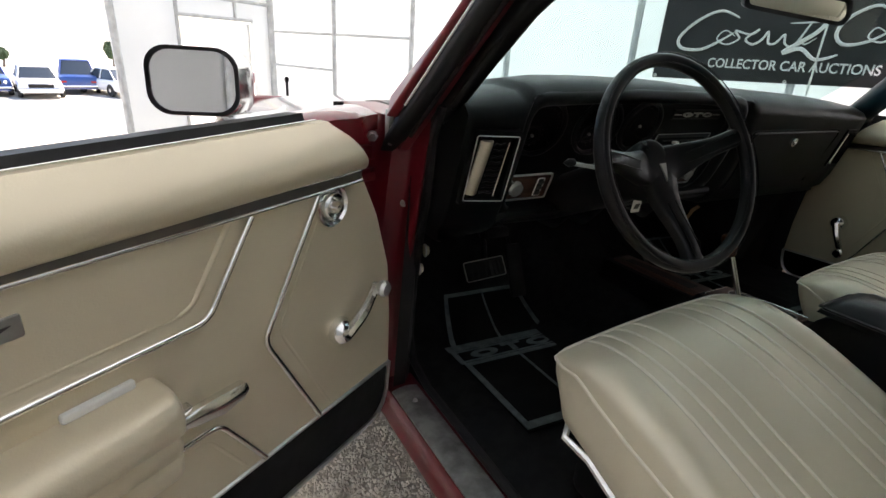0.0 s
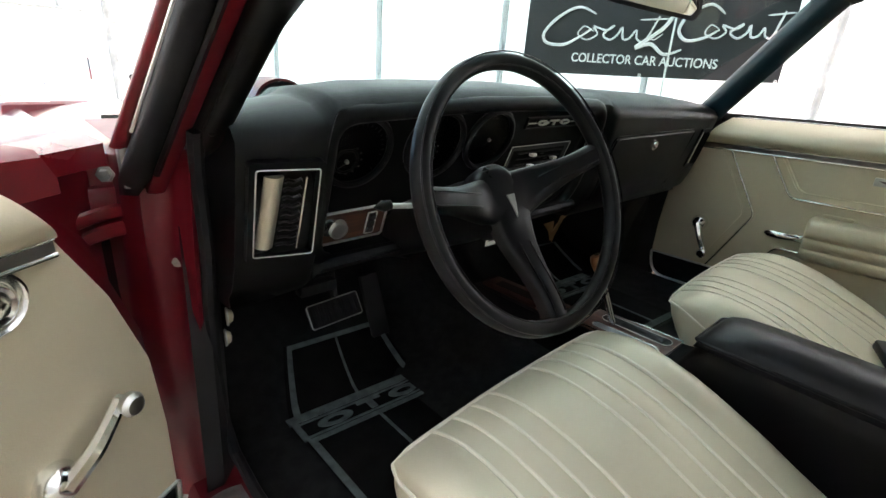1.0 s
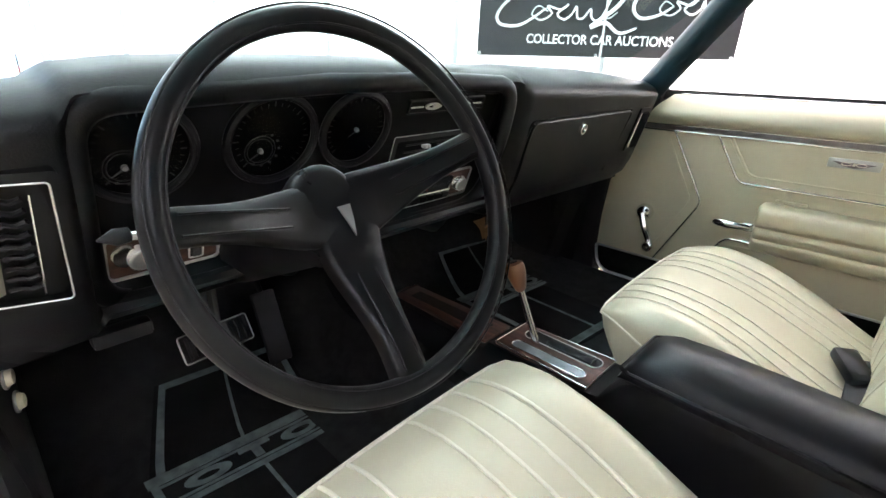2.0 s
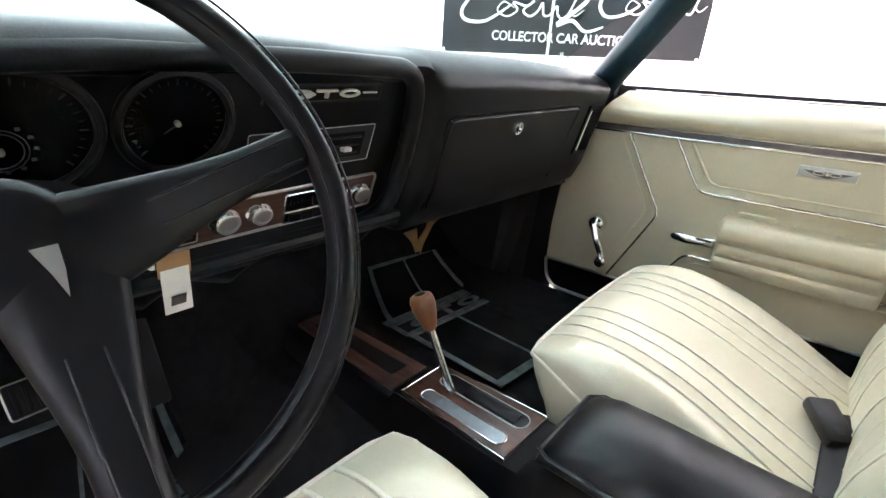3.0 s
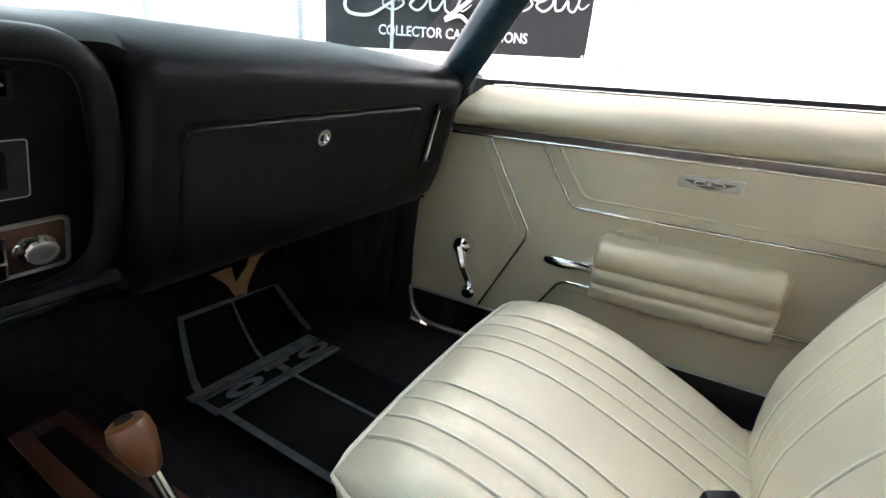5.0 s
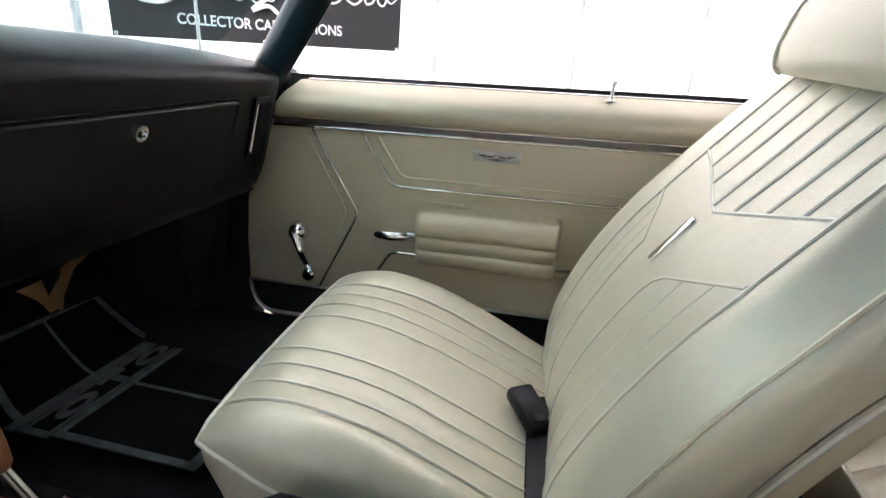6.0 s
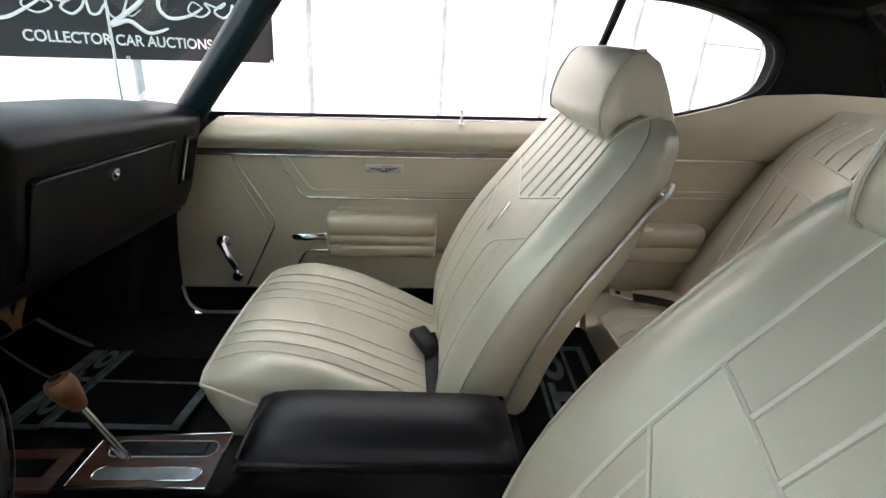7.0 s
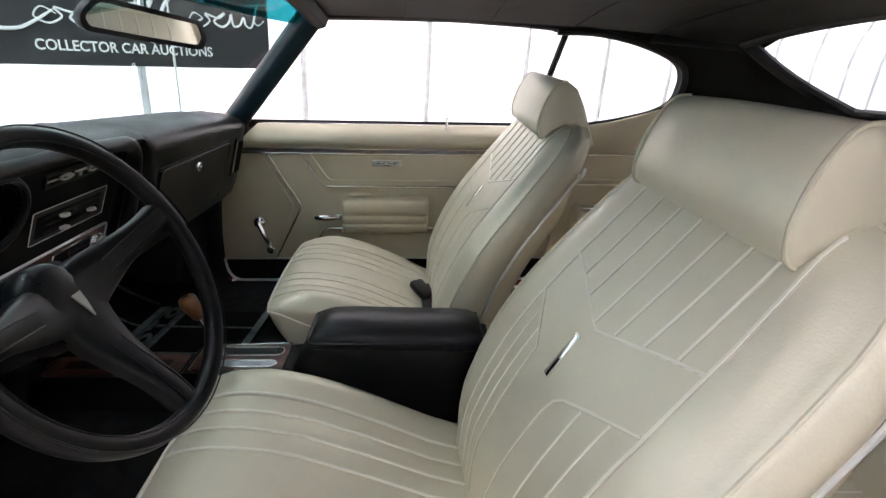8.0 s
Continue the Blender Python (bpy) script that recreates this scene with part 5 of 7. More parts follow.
# radio strip
rs_ = plate("radio_strip", -0.300, 0.073, 0.731, 0.785, WOODX, "walnut strip with bright frame holding the radio", r=0.007)
dl_ = part("radio_face", prism(rounded(-0.086, 0.020, 0.733, 0.776, 0.002), fascia, 0.003, 0.006), DIAL, rs_, "black radio dial")
part("bright_edge", tube([fascia(u, v, 0.006) for u, v in rounded(-0.086, 0.020, 0.733, 0.776, 0.002)], 0.0016, 6, closed=True), CHROME, dl_)
part("dial_bar", tube([fascia(-0.085, 0.7505, 0.0075), fascia(0.019, 0.7505, 0.0075)], 0.0022, 6), CHROME, dl_)
for i in range(16):
    x = -0.078 + i * 0.006
    part("scale_mark", prism([(x, 0.759), (x + 0.0008, 0.759), (x + 0.0008, 0.764 + 0.003 * (i % 3 == 0)), (x, 0.764 + 0.003 * (i % 3 == 0))], fascia, 0.006, 0.0064), MARK, dl_)
part("dial_needle", box(-0.050, -0.0492, fascia(0, 0.763, 0.008).y, fascia(0, 0.763, 0.006).y, 0.756, 0.772), RED, dl_)
for i in range(5):
    x = -0.078 + i * 0.0195
    part("push_button", prism(rounded(x, x + 0.017, 0.736, 0.747, 0.0015), fascia, 0.006, 0.013, 0.001), PLASTIC, dl_)


def knob(x, z, r, parent, collar=True):
    m = face_pose(x, z, 0.003)
    k = part("knob", lathe([(0.001, 0.0120), (r * 0.60, 0.0120), (r * 0.62, 0.0125), (r * 0.80, 0.0125), (r * 0.9, 0.0115), (r * 0.93, 0.006), (r, 0.004), (r, 0.002), (r * 0.6, 0)], m, 28), ALU, parent, "ribbed metal knob")
    for i in range(28):
        a = i * 2 * math.pi / 28
        p0, p1 = m @ Vector((r * 0.93 * math.cos(a), r * 0.93 * math.sin(a), 0.006)), m @ Vector((r * 0.905 * math.cos(a), r * 0.905 * math.sin(a), 0.0112))
        if collar and i % 2 == 0:
            part("rib", tube([p0, p1], 0.0009, 4), CHROME, k)
    if collar:
        c = face_pose(x - r * 0.55, z + 0.002, 0.003)
        part("collar", lathe([(0.001, 0.010), (r * 0.85, 0.009), (r, 0.004), (r, 0)], c, 20), CHROME, k)


knob(0.047, 0.757, 0.015, rs_)
knob(-0.122, 0.757, 0.015, rs_)
knob(-0.170, 0.757, 0.017, rs_)
sb = part("switch_block", prism(rounded(-0.234, -0.208, 0.738, 0.778, 0.002), fascia, 0.003, 0.006), PLASTIC, rs_, "small rocker switch block")
part("bright_edge", tube([fascia(u, v, 0.006) for u, v in rounded(-0.234, -0.208, 0.738, 0.778, 0.002)], 0.0012, 6, closed=True), ALU, sb)
for z in (0.749, 0.766):
    part("rocker", prism(rounded(-0.229, -0.213, z - 0.006, z + 0.006, 0.002), fascia, 0.006, 0.011, 0.001), DIAL, sb)
    part("rocker_mark", prism(rounded(-0.226, -0.216, z - 0.001, z + 0.002, 0.0005, 1), fascia, 0.0112, 0.0116), MARK, sb)
ls_ = plate("light_strip", -0.553, -0.425, 0.733, 0.789, WOODX, "walnut strip with bright frame and light switch", r=0.007)
knob(-0.518, 0.762, 0.017, ls_, False)
part("knob_collar", lathe([(0.001, 0.008), (0.014, 0.007), (0.016, 0)], face_pose(-0.533, 0.766, 0.003), 18), CHROME, ls_)
sb = part("switch_block", prism(rounded(-0.463, -0.446, 0.741, 0.781, 0.002), fascia, 0.003, 0.006), PLASTIC, ls_, "small rocker switch block")
part("bright_edge", tube([fascia(u, v, 0.006) for u, v in rounded(-0.463, -0.446, 0.741, 0.781, 0.002)], 0.0014, 6, closed=True), WHITE, sb)
for z in (0.749, 0.761, 0.773):
    part("rocker", prism(rounded(-0.460, -0.449, z - 0.0045, z + 0.0045, 0.0015), fascia, 0.006, 0.010), MARK, sb)


def pod(x, z, d=0.0):
    """A place on the plain dash face beside the instruments and on the passenger side."""
    w = lerp_table([(0.672, 0.842), (0.690, 0.822), (0.715, 0.806), (0.755, 0.788), (0.800, 0.776), (0.850, 0.763), (0.890, 0.753), (0.926, 0.748)], z - (-0.020 * max(0.0, x - 0.12) / 0.55))
    return Vector((x, w + dash_end(x) - 0.96 * d, z - 0.27 * d))


def vent(x0, x1, z0, z1, slats, label, edge=0.0, proud=0.012):
    v = part("air_vent", prism(rounded(x0, x1, z0, z1, 0.004), pod, -0.004, 0.002), DIAL, dash, label)
    o = rounded(x0 - 0.004, x1 + 0.004, z0 - 0.006, z1 + 0.006, 0.006)
    i_ = rounded(x0 + 0.004, x1 - 0.004, z0 + 0.003, z1 - 0.003, 0.004)
    part("vent_frame", ring_plate(o, i_, pod, 0.0, proud), PLASTIC, v, "black vent surround")
    if edge:
        part("vent_edge", tube([pod(u, w, proud + 0.001) for u, w in i_], edge, 10, closed=True), ALU, v, "fine bright vent edge")
    for k in range(slats):
        x = x0 + (x1 - x0) * (k + 1) / (slats + 1)
        part("slat", slab(lambda a, b: pod(x - 0.004 + 0.008 * a, z0 + 0.006 + (z1 - z0 - 0.012) * b, 0.003 + 0.006 * a), lambda a, b: pod(x - 0.003 + 0.008 * a, z0 + 0.006 + (z1 - z0 - 0.012) * b, 0.0045 + 0.006 * a), 1, 4), PLASTIC, v)
    return v


dv = vent(-0.674, -0.592, 0.759, 0.889, 0, "tall air vent with a bright vane and dark slats", 0.0010)
part("vane", slab(lambda a, b: pod(-0.665 + 0.008 * b + 0.021 * a, 0.772 + 0.102 * b, 0.002 + 0.010 * math.sin(math.pi * (0.15 + 0.75 * a))), lambda a, b: pod(-0.665 + 0.008 * b + 0.021 * a, 0.772 + 0.102 * b, 0.0), 8, 6), VANE_TAN, dv, "bright curved vane with the beige door's reflection in its tan colour")
part("vane_edge", tube([pod(-0.616, 0.770, 0.008), pod(-0.611, 0.874, 0.008)], 0.0012, 6), BEAD, dv)
for k in range(9):
    z = 0.775 + 0.0113 * k
    part("slat", tube(curve([pod(-0.640 + 0.0008 * k, z, 0.004), pod(-0.632, z + 0.004, 0.007), pod(-0.624, z + 0.001, 0.005), pod(-0.616, z + 0.005, 0.006)], 3), 0.0028, 6), PLASTIC, dv)
pv_ = vent(0.616, 0.668, 0.768, 0.870, 3, "narrow upright air vent", 0.0, 0.005)
part("vane", tube([pod(0.622, 0.776, 0.005), pod(0.622, 0.866, 0.005)], [0.0030, 0.0010], 8), CHROME, pv_, "bright vane")
gl = part("glovebox_door", slab(lambda a, b: pod(0.150 + 0.412 * a - 0.027 * a * (1 - b), 0.722 + 0.150 * b, 0.004), lambda a, b: pod(0.150 + 0.412 * a - 0.027 * a * (1 - b), 0.722 + 0.150 * b, -0.006), 12, 10), BLACK, dash, "black glovebox lid")
part("lid_edge", tube(fillet([pod(0.150, 0.722, 0.003), pod(0.150, 0.872, 0.003), pod(0.562, 0.872, 0.003), pod(0.535, 0.722, 0.003)], 0.014), 0.0032, 7), BLACK, gl, "rolled lid edge")
part("lid_gap", tube(fillet([pod(0.1445, 0.720, 0.0), pod(0.1445, 0.8775, 0.0), pod(0.568, 0.8775, 0.0), pod(0.541, 0.720, 0.0)], 0.016), 0.0022, 6), DIAL, gl, "dark gap round the lid")
lk = part("lock", lathe([(0.001, 0.006), (0.007, 0.006), (0.0085, 0.009), (0.0115, 0.009), (0.0125, 0.0)], face_pose(0.338, 0.849, 0.002, pod), 24), CHROME, gl, "round chrome lock")
part("keyhole", box(0.3365, 0.3395, pod(0.338, 0.849, 0.0092).y, pod(0.338, 0.849, 0.005).y, 0.841, 0.849), PLASTIC, lk)
frame_line = fillet([fascia(-0.30, 0.962, 0.020), fascia(-0.10, 0.958, 0.020), fascia(0.086, 0.950, 0.022), fascia(0.097, 0.86, 0.026), fascia(0.094, 0.720, 0.024), fascia(-0.30, 0.716, 0.020), fascia(-0.572, 0.716, 0.022), fascia(-0.572, 0.86, 0.026), fascia(-0.570, 0.952, 0.022), fascia(-0.30, 0.962, 0.020)], 0.060, 9)[:-1]
part("instrument_surround", tube(frame_line, 0.0135, 10, closed=True), BLACK, dash, "padded black roll round the instruments", 60)
part("lower_lip", tube([(-0.56, 0.822, 0.716), (-0.3, 0.816, 0.716), (0.04, 0.816, 0.716), (0.09, 0.806, 0.720)], 0.010, 8), BLACK, dash)
part("lap_panel", slab(lambda a, b: Vector((-0.66 + 0.74 * a, 0.86 + 0.20 * b, 0.700 - 0.045 * math.sin(3 * b))), lambda a, b: Vector((-0.66 + 0.74 * a, 0.86 + 0.20 * b, 0.72)), 8, 6), PLASTIC, dash)
for x in (-0.60, 0.62):
    part("end_block", box(min(x, x * 1.13), max(x, x * 1.13), 0.87, 1.10, 0.645, 0.72, 0.015), PLASTIC, dash)
part("brake_release", box(-0.585, -0.52, 0.835, 0.86, 0.655, 0.675, 0.005), PLASTIC, dash)
for k, (x, y, z) in enumerate(((-0.25, 0.98, 0.62), (-0.1, 1.02, 0.60), (0.2, 1.05, 0.58), (0.5, 1.06, 0.6))):
    part("duct", tube([(x - 0.1, y, z + 0.05), (x, y + 0.02, z), (x + 0.12, y + 0.05, z + 0.04)], 0.03, 10), PLASTIC, dash)

# ---- steering wheel and column ----
WC, WA, WB, WR = Vector((-0.392, 0.5676, 0.8657)), 0.452, -0.042, 0.1775
wn_ = Vector((math.sin(WB), -math.cos(WA) * math.cos(WB), math.sin(WA))).normalized()
wx_ = wn_.cross(Vector((0, 0, 1))).normalized() * -1
wy_ = wn_.cross(wx_)
WM = Matrix((wx_, wy_, wn_)).transposed().to_4x4() 
WM.translation = WC
wheel = thing("steering_wheel", WC, "black three-spoke steering wheel with a padded hub", "steering wheel")
rim = []
for i in range(96):
    a = 2 * math.pi * i / 96
    c = Vector((math.cos(a), math.sin(a), 0))
    ring = []
    for k in range(14):
        b = 2 * math.pi * k / 14
        r = 0.0116
        ring.append(WM @ (c * (WR - 0.004 + r * 0.95 * math.cos(b)) + Vector((0, 0, r * 1.1 * math.sin(b)))))
    rim.append(ring)
part("rim", loft(rim, closed=True), RIM, wheel, "black grooved rim")
for dr, dz in ((-0.0125, 0.0105), (0.0035, 0.0135)):
    part("rim_groove", tube([WM @ Vector(((WR + dr) * math.cos(k), (WR + dr) * math.sin(k), dz)) for k in [i * math.pi / 48 for i in range(96)]], 0.0010, 5, closed=True), PLASTIC, wheel, "fine moulded line on the rim")
SPOKES = ((radians(175.5), 0.0150), (radians(14.5), 0.0160), (radians(270.5), 0.0180))


def dish(r):
    """Height of the pad over the rim's plane at the distance r from the middle."""
    return -0.036 + 0.040 * smoothstep(0.030, WR - 0.01, r)


def spoke_bar(s, w):
    d = Vector((math.cos(s), math.sin(s), 0))
    n = Vector((-d.y, d.x, 0))
    rings = []
    for k in range(17):
        r = 0.004 + (WR - 0.016) * k / 16
        wide_ = w + 0.019 * (1 - smoothstep(0.0, 0.135, r))
        e = min(0.007, wide_ * 0.4)
        prof = ((-wide_, -0.020), (-wide_, -0.006), (-wide_ + e * 0.35, -0.002), (-wide_ + e, 0.0), (-wide_ * 0.4, 0.0012), (wide_ * 0.4, 0.0012), (wide_ - e, 0.0), (wide_ - e * 0.35, -0.002), (wide_, -0.006), (wide_, -0.020))
        rings.append([WM @ (d * r + n * p + Vector((0, 0, dish(r) + q))) for p, q in prof])
    return loft(rings)


hub_top = [(0.001, 0.0016), (0.020, 0.0014), (0.028, 0.0006), (0.033, -0.0015), (0.036, -0.006), (0.037, -0.020), (0.034, -0.034)]
hb = part("hub_pad", lathe(hub_top, WM @ Matrix.Translation((-0.016, 0.015, -0.036)), 40), RIM, wheel, "black padded round hub", 40)
for s, w in SPOKES:
    part("spoke", spoke_bar(s, w), RIM, wheel, "broad black spoke", 40)
for s, w in SPOKES:
    d = Vector((math.cos(s), math.sin(s), 0))
    n = Vector((-d.y, d.x, 0))
    for sgn in (-1, 1):
        part("spoke_ridge", tube([WM @ (d * r + n * (sgn * w * 0.55) + Vector((0, 0, dish(r) + 0.0012))) for r in (0.06, 0.08, 0.10, 0.12, 0.14, 0.158)], 0.0011, 6), RIM, hb)
part("hub_emblem", loft([[WM @ Vector((x, y, z)) for x, y in ((-0.010, 0.006), (0.004, 0.007), (0.004, -0.008), (0.002, -0.025), (-0.003, -0.010))] for z in (-0.036, -0.0325)]), BADGE, hb, "small bright arrowhead emblem")
col = thing("steering_column", WC - wn_ * 0.1, "black steering column with stalk and tag", "steering column")
part("column_tube", tube([WC - wn_ * 0.05, WC - wn_ * 0.14, WC - wn_ * 0.34, WC - wn_ * 0.55], [0.042, 0.046, 0.046, 0.030], 18), PLASTIC, col)
part("collar", tube([WC - wn_ * 0.05, WC - wn_ * 0.09], [0.050, 0.050], 18), PLASTIC, col)
sp = WC - wn_ * 0.08
st_ = part("turn_stalk", tube(curve([sp, sp + Vector((-0.10, 0.01, 0.012)), sp + Vector((-0.185, -0.005, 0.028))], 4), 0.0036, 8), ALU, col, "thin metal turn signal stalk")
part("stalk_knob", lathe([(0.001, 0.012), (0.006, 0.010), (0.007, 0), (0.001, -0.012)], Matrix.Translation(sp + Vector((-0.19, -0.006, 0.029))) @ pose(0, 0, 0, 0, 90, 0), 12), PLASTIC, st_)
ig = Vector((-0.305, 0.735, 0.782))
ks = part("ignition_lock", lathe([(0.001, 0.02), (0.010, 0.018), (0.014, 0.0), (0.014, -0.03)], Matrix.Translation(ig) @ pose(0, 0, 0, 90, 0, 10), 16), CHROME, col, "chrome ignition lock")
part("paper_tag", slab(lambda a, b: ig + Vector((0.006 + 0.026 * a, -0.02 + 0.004 * b, -0.005 - 0.055 * b)), lambda a, b: ig + Vector((0.006 + 0.026 * a, -0.019 + 0.004 * b, -0.005 - 0.055 * b)), 2, 4), WHITE, ks, "white paper key tag")
part("tag_bar", slab(lambda a, b: ig + Vector((0.012 + 0.014 * a, -0.0207 + 0.004 * b, -0.04 - 0.012 * b)), lambda a, b: ig + Vector((0.012 + 0.014 * a, -0.0203 + 0.004 * b, -0.04 - 0.012 * b)), 1, 1), BADGEDARK, ks)
part("tag_edge", slab(lambda a, b: ig + Vector((0.004 + 0.030 * a, -0.0215 + 0.003 * b, 0.004 - 0.024 * b)), lambda a, b: ig + Vector((0.004 + 0.030 * a, -0.0205 + 0.003 * b, 0.004 - 0.024 * b)), 1, 2), CARD, ks, "brown tag flap")

# ---- pedals and floor mats ----
pd = thing("brake_pedal", Vector((-0.34, 1.16, 0.41)), "wide brake pedal with ribbed black pad and bright rim", "pedal")
part("pad", box(-0.072, 0.072, -0.010, 0.010, -0.028, 0.028, 0.006, 2, pose(-0.340, 1.160, 0.414, -32, 0, 4)), RUBBER, pd, "ribbed rubber pad")
part("rim", tube([pose(-0.340, 1.160, 0.414, -32, 0, 4) @ Vector((u, -0.006, v)) for u, v in rounded(-0.073, 0.073, -0.029, 0.029, 0.006)], 0.0015, 8, closed=True), BADGE, pd, "bright metal rim")
for k in range(9):
    x = -0.06 + 0.015 * k
    part("rib", box(x - 0.003, x + 0.003, -0.013, -0.008, -0.022, 0.022, 0.001, 1, pose(-0.340, 1.160, 0.414, -32, 0, 4)), RUBBER, pd)
part("arm", tube([(-0.33, 1.175, 0.42), (-0.31, 1.24, 0.55), (-0.30, 1.20, 0.72)], 0.010, 8), PLASTIC, pd)
ac = thing("accelerator_pedal", Vector((-0.21, 1.19, 0.30)), "long upright black accelerator pedal", "pedal")
part("pad", box(-0.028, 0.028, -0.007, 0.007, -0.085, 0.085, 0.006, 2, pose(-0.212, 1.17, 0.385, -24, 0, 0)), RUBBER, ac)
part("rod", tube([(-0.21, 1.19, 0.42), (-0.20, 1.30, 0.55)], 0.006, 8), PLASTIC, ac)
for i, z in enumerate((0.605, 0.550)):
    bt = thing("kick_panel_button", Vector((-0.663, 0.938 + 0.028 * i, z)), "round ivory button with a metal rim on the kick panel", "button", "kick panel buttons")
    m = pose(-0.668 + 0.003 * i, 0.938 + 0.028 * i, z, 0, 90, -14)
    part("cap", lathe([(0.001, 0.012), (0.009, 0.010), (0.0125, 0.003), (0.0125, 0)], m, 18), IVORY, bt)
    part("rim", tube([m @ Vector((0.0135 * math.cos(k), 0.0135 * math.sin(k), 0.002)) for k in [j * 0.4189 for j in range(15)]], 0.002, 6, closed=True), ALU, bt, "metal rim")


def floor_mat(x0, x1, xt0, xt1, zoff, ztop, label):
    """A printed rubber mat: flat rear field, a band with shapes, and a front field that climbs the toe board."""
    t = thing("floor_mat", Vector(((x0 + x1) / 2, 0.85, floor_z((x0 + x1) / 2))), label, "floor mat", "front floor mats")
    mid = (x0 + x1) / 2

    def at(u, y, d=0.0):
        k = max(0.0, (y - 1.015) / 0.19)
        xa, xb = x0 + (xt0 - x0) * k, x1 + (xt1 - x1) * k
        x = xa + (xb - xa) * u
        z = floor_z(mid) + 0.010 + zoff + (ztop - floor_z(mid) - 0.010 - zoff) * min(1.3, k) ** 1.25
        yy = y - 0.02 * min(1.0, k) ** 2 - 0.02 * (u - 0.5)
        return Vector((x, yy, z + d))
    part("sheet", slab(lambda a, b: at(a, 0.66 + 0.555 * b), lambda a, b: at(a, 0.66 + 0.555 * b, -0.006), 8, 30), MATRUB, t, "black rubber sheet")

    def ribbon(pts, w, name="border_line"):
        fine = []
        for (u0, y0), (u1, y1) in zip(pts, pts[1:]):
            fine += [(u0 + (u1 - u0) * k / 8, y0 + (y1 - y0) * k / 8) for k in range(8)]
        fine.append(pts[-1])
        part(name, tube([at(u, y, 0.0008) for u, y in fine], w, 6, flat=1.0), MATLINE, t)

    def flat_strip(u0, u1, y0, y1):
        part("border_band", slab(lambda a, b: at(u0 + (u1 - u0) * a, y0 + (y1 - y0) * b, 0.0022), lambda a, b: at(u0 + (u1 - u0) * a, y0 + (y1 - y0) * b, -0.001), max(2, int(abs(u1 - u0) * 12)), max(2, int(abs(y1 - y0) * 40))), MATLINE, t, "faded grey-green printed band")
    e = 0.045
    flat_strip(0.0, e, 0.665, 0.925)
    flat_strip(1 - e, 1.0, 0.665, 0.925)
    flat_strip(0.0, 1.0, 0.665, 0.685)
    flat_strip(0.0, 1.0, 0.915, 0.927)
    flat_strip(-0.03, 1.03, 0.985, 1.008)
    flat_strip(-0.02, 0.02, 0.927, 0.985)
    flat_strip(0.98, 1.02, 0.927, 0.985)
    flat_strip(0.03, 0.03 + e, 1.008, 1.20)
    flat_strip(0.97 - e, 0.97, 1.008, 1.20)
    flat_strip(0.03, 0.97, 1.192, 1.206)
    flat_strip(0.49, 0.51, 0.685, 0.915)
    flat_strip(0.49, 0.51, 1.008, 1.192)
    flat_strip(0.0, 1.0, 0.931, 0.936)
    flat_strip(0.0, 1.0, 0.976, 0.981)
    for c in (0.24, 0.78):
        def oval(k, a, w):
            return at(c + w * math.cos(a), 0.956 + 0.017 * k * math.sin(a), 0.002)
        part("oval_shape", loft([[oval(1, i * math.pi / 12, 0.125) for i in range(24)], [oval(1, i * math.pi / 12, 0.125) + Vector((0, 0, -0.003)) for i in range(24)], [oval(0.45, i * math.pi / 12, 0.06) + Vector((0, 0, -0.003)) for i in range(24)], [oval(0.45, i * math.pi / 12, 0.06) for i in range(24)]], closed=True), MATLINE, t, "faded oval shape")
    flat_strip(0.42, 0.60, 0.966, 0.974)
    flat_strip(0.485, 0.535, 0.940, 0.966)
    return t


floor_mat(-0.535, -0.205, -0.462, -0.190, 0.0, 0.330, "black rubber mat with grey-green border lines in the driver footwell")
floor_mat(0.265, 0.570, 0.352, 0.612, 0.0, 0.405, "black rubber mat with grey-green border lines in the passenger footwell")
def rear_mat(x0, x1):
    """A flat printed mat behind the front seat."""
    t = thing("floor_mat", Vector(((x0 + x1) / 2, -0.12, floor_z((x0 + x1) / 2))), "black rubber mat with grey-green shapes behind the passenger seat", "floor mat", "rear floor mats")

    def at(u, v, d=0.0):
        x = x0 + (x1 - x0) * u
        return Vector((x, -0.235 + 0.30 * v, floor_z(x) + 0.008 + d))

    def band(u0, u1, v0, v1):
        part("border_band", slab(lambda a, b: at(u0 + (u1 - u0) * a, v0 + (v1 - v0) * b, 0.002), lambda a, b: at(u0 + (u1 - u0) * a, v0 + (v1 - v0) * b, -0.001), 4, 2), MATLINE, t, "faded grey-green printed band")
    part("sheet", slab(lambda a, b: at(a, b), lambda a, b: at(a, b, -0.006), 6, 6), MATRUB, t, "black rubber sheet")
    for u0, u1, v0, v1 in ((0, 1, 0.0, 0.05), (0, 1, 0.95, 1.0), (0, 0.04, 0, 1), (0.96, 1, 0, 1), (0, 1, 0.18, 0.21), (0, 1, 0.44, 0.47), (0.46, 0.54, 0.24, 0.41), (0.38, 0.62, 0.36, 0.41)):
        band(u0, u1, v0, v1)
    for c in (0.22, 0.78):
        ring = [[at(c + w * math.cos(i * math.pi / 10), 0.325 + v * math.sin(i * math.pi / 10), d) for i in range(20)] for w, v, d in ((0.13, 0.09, 0.002), (0.13, 0.09, -0.001), (0.06, 0.04, -0.001), (0.06, 0.04, 0.002))]
        part("oval_shape", loft(ring, closed=True), MATLINE, t, "faded oval shape")


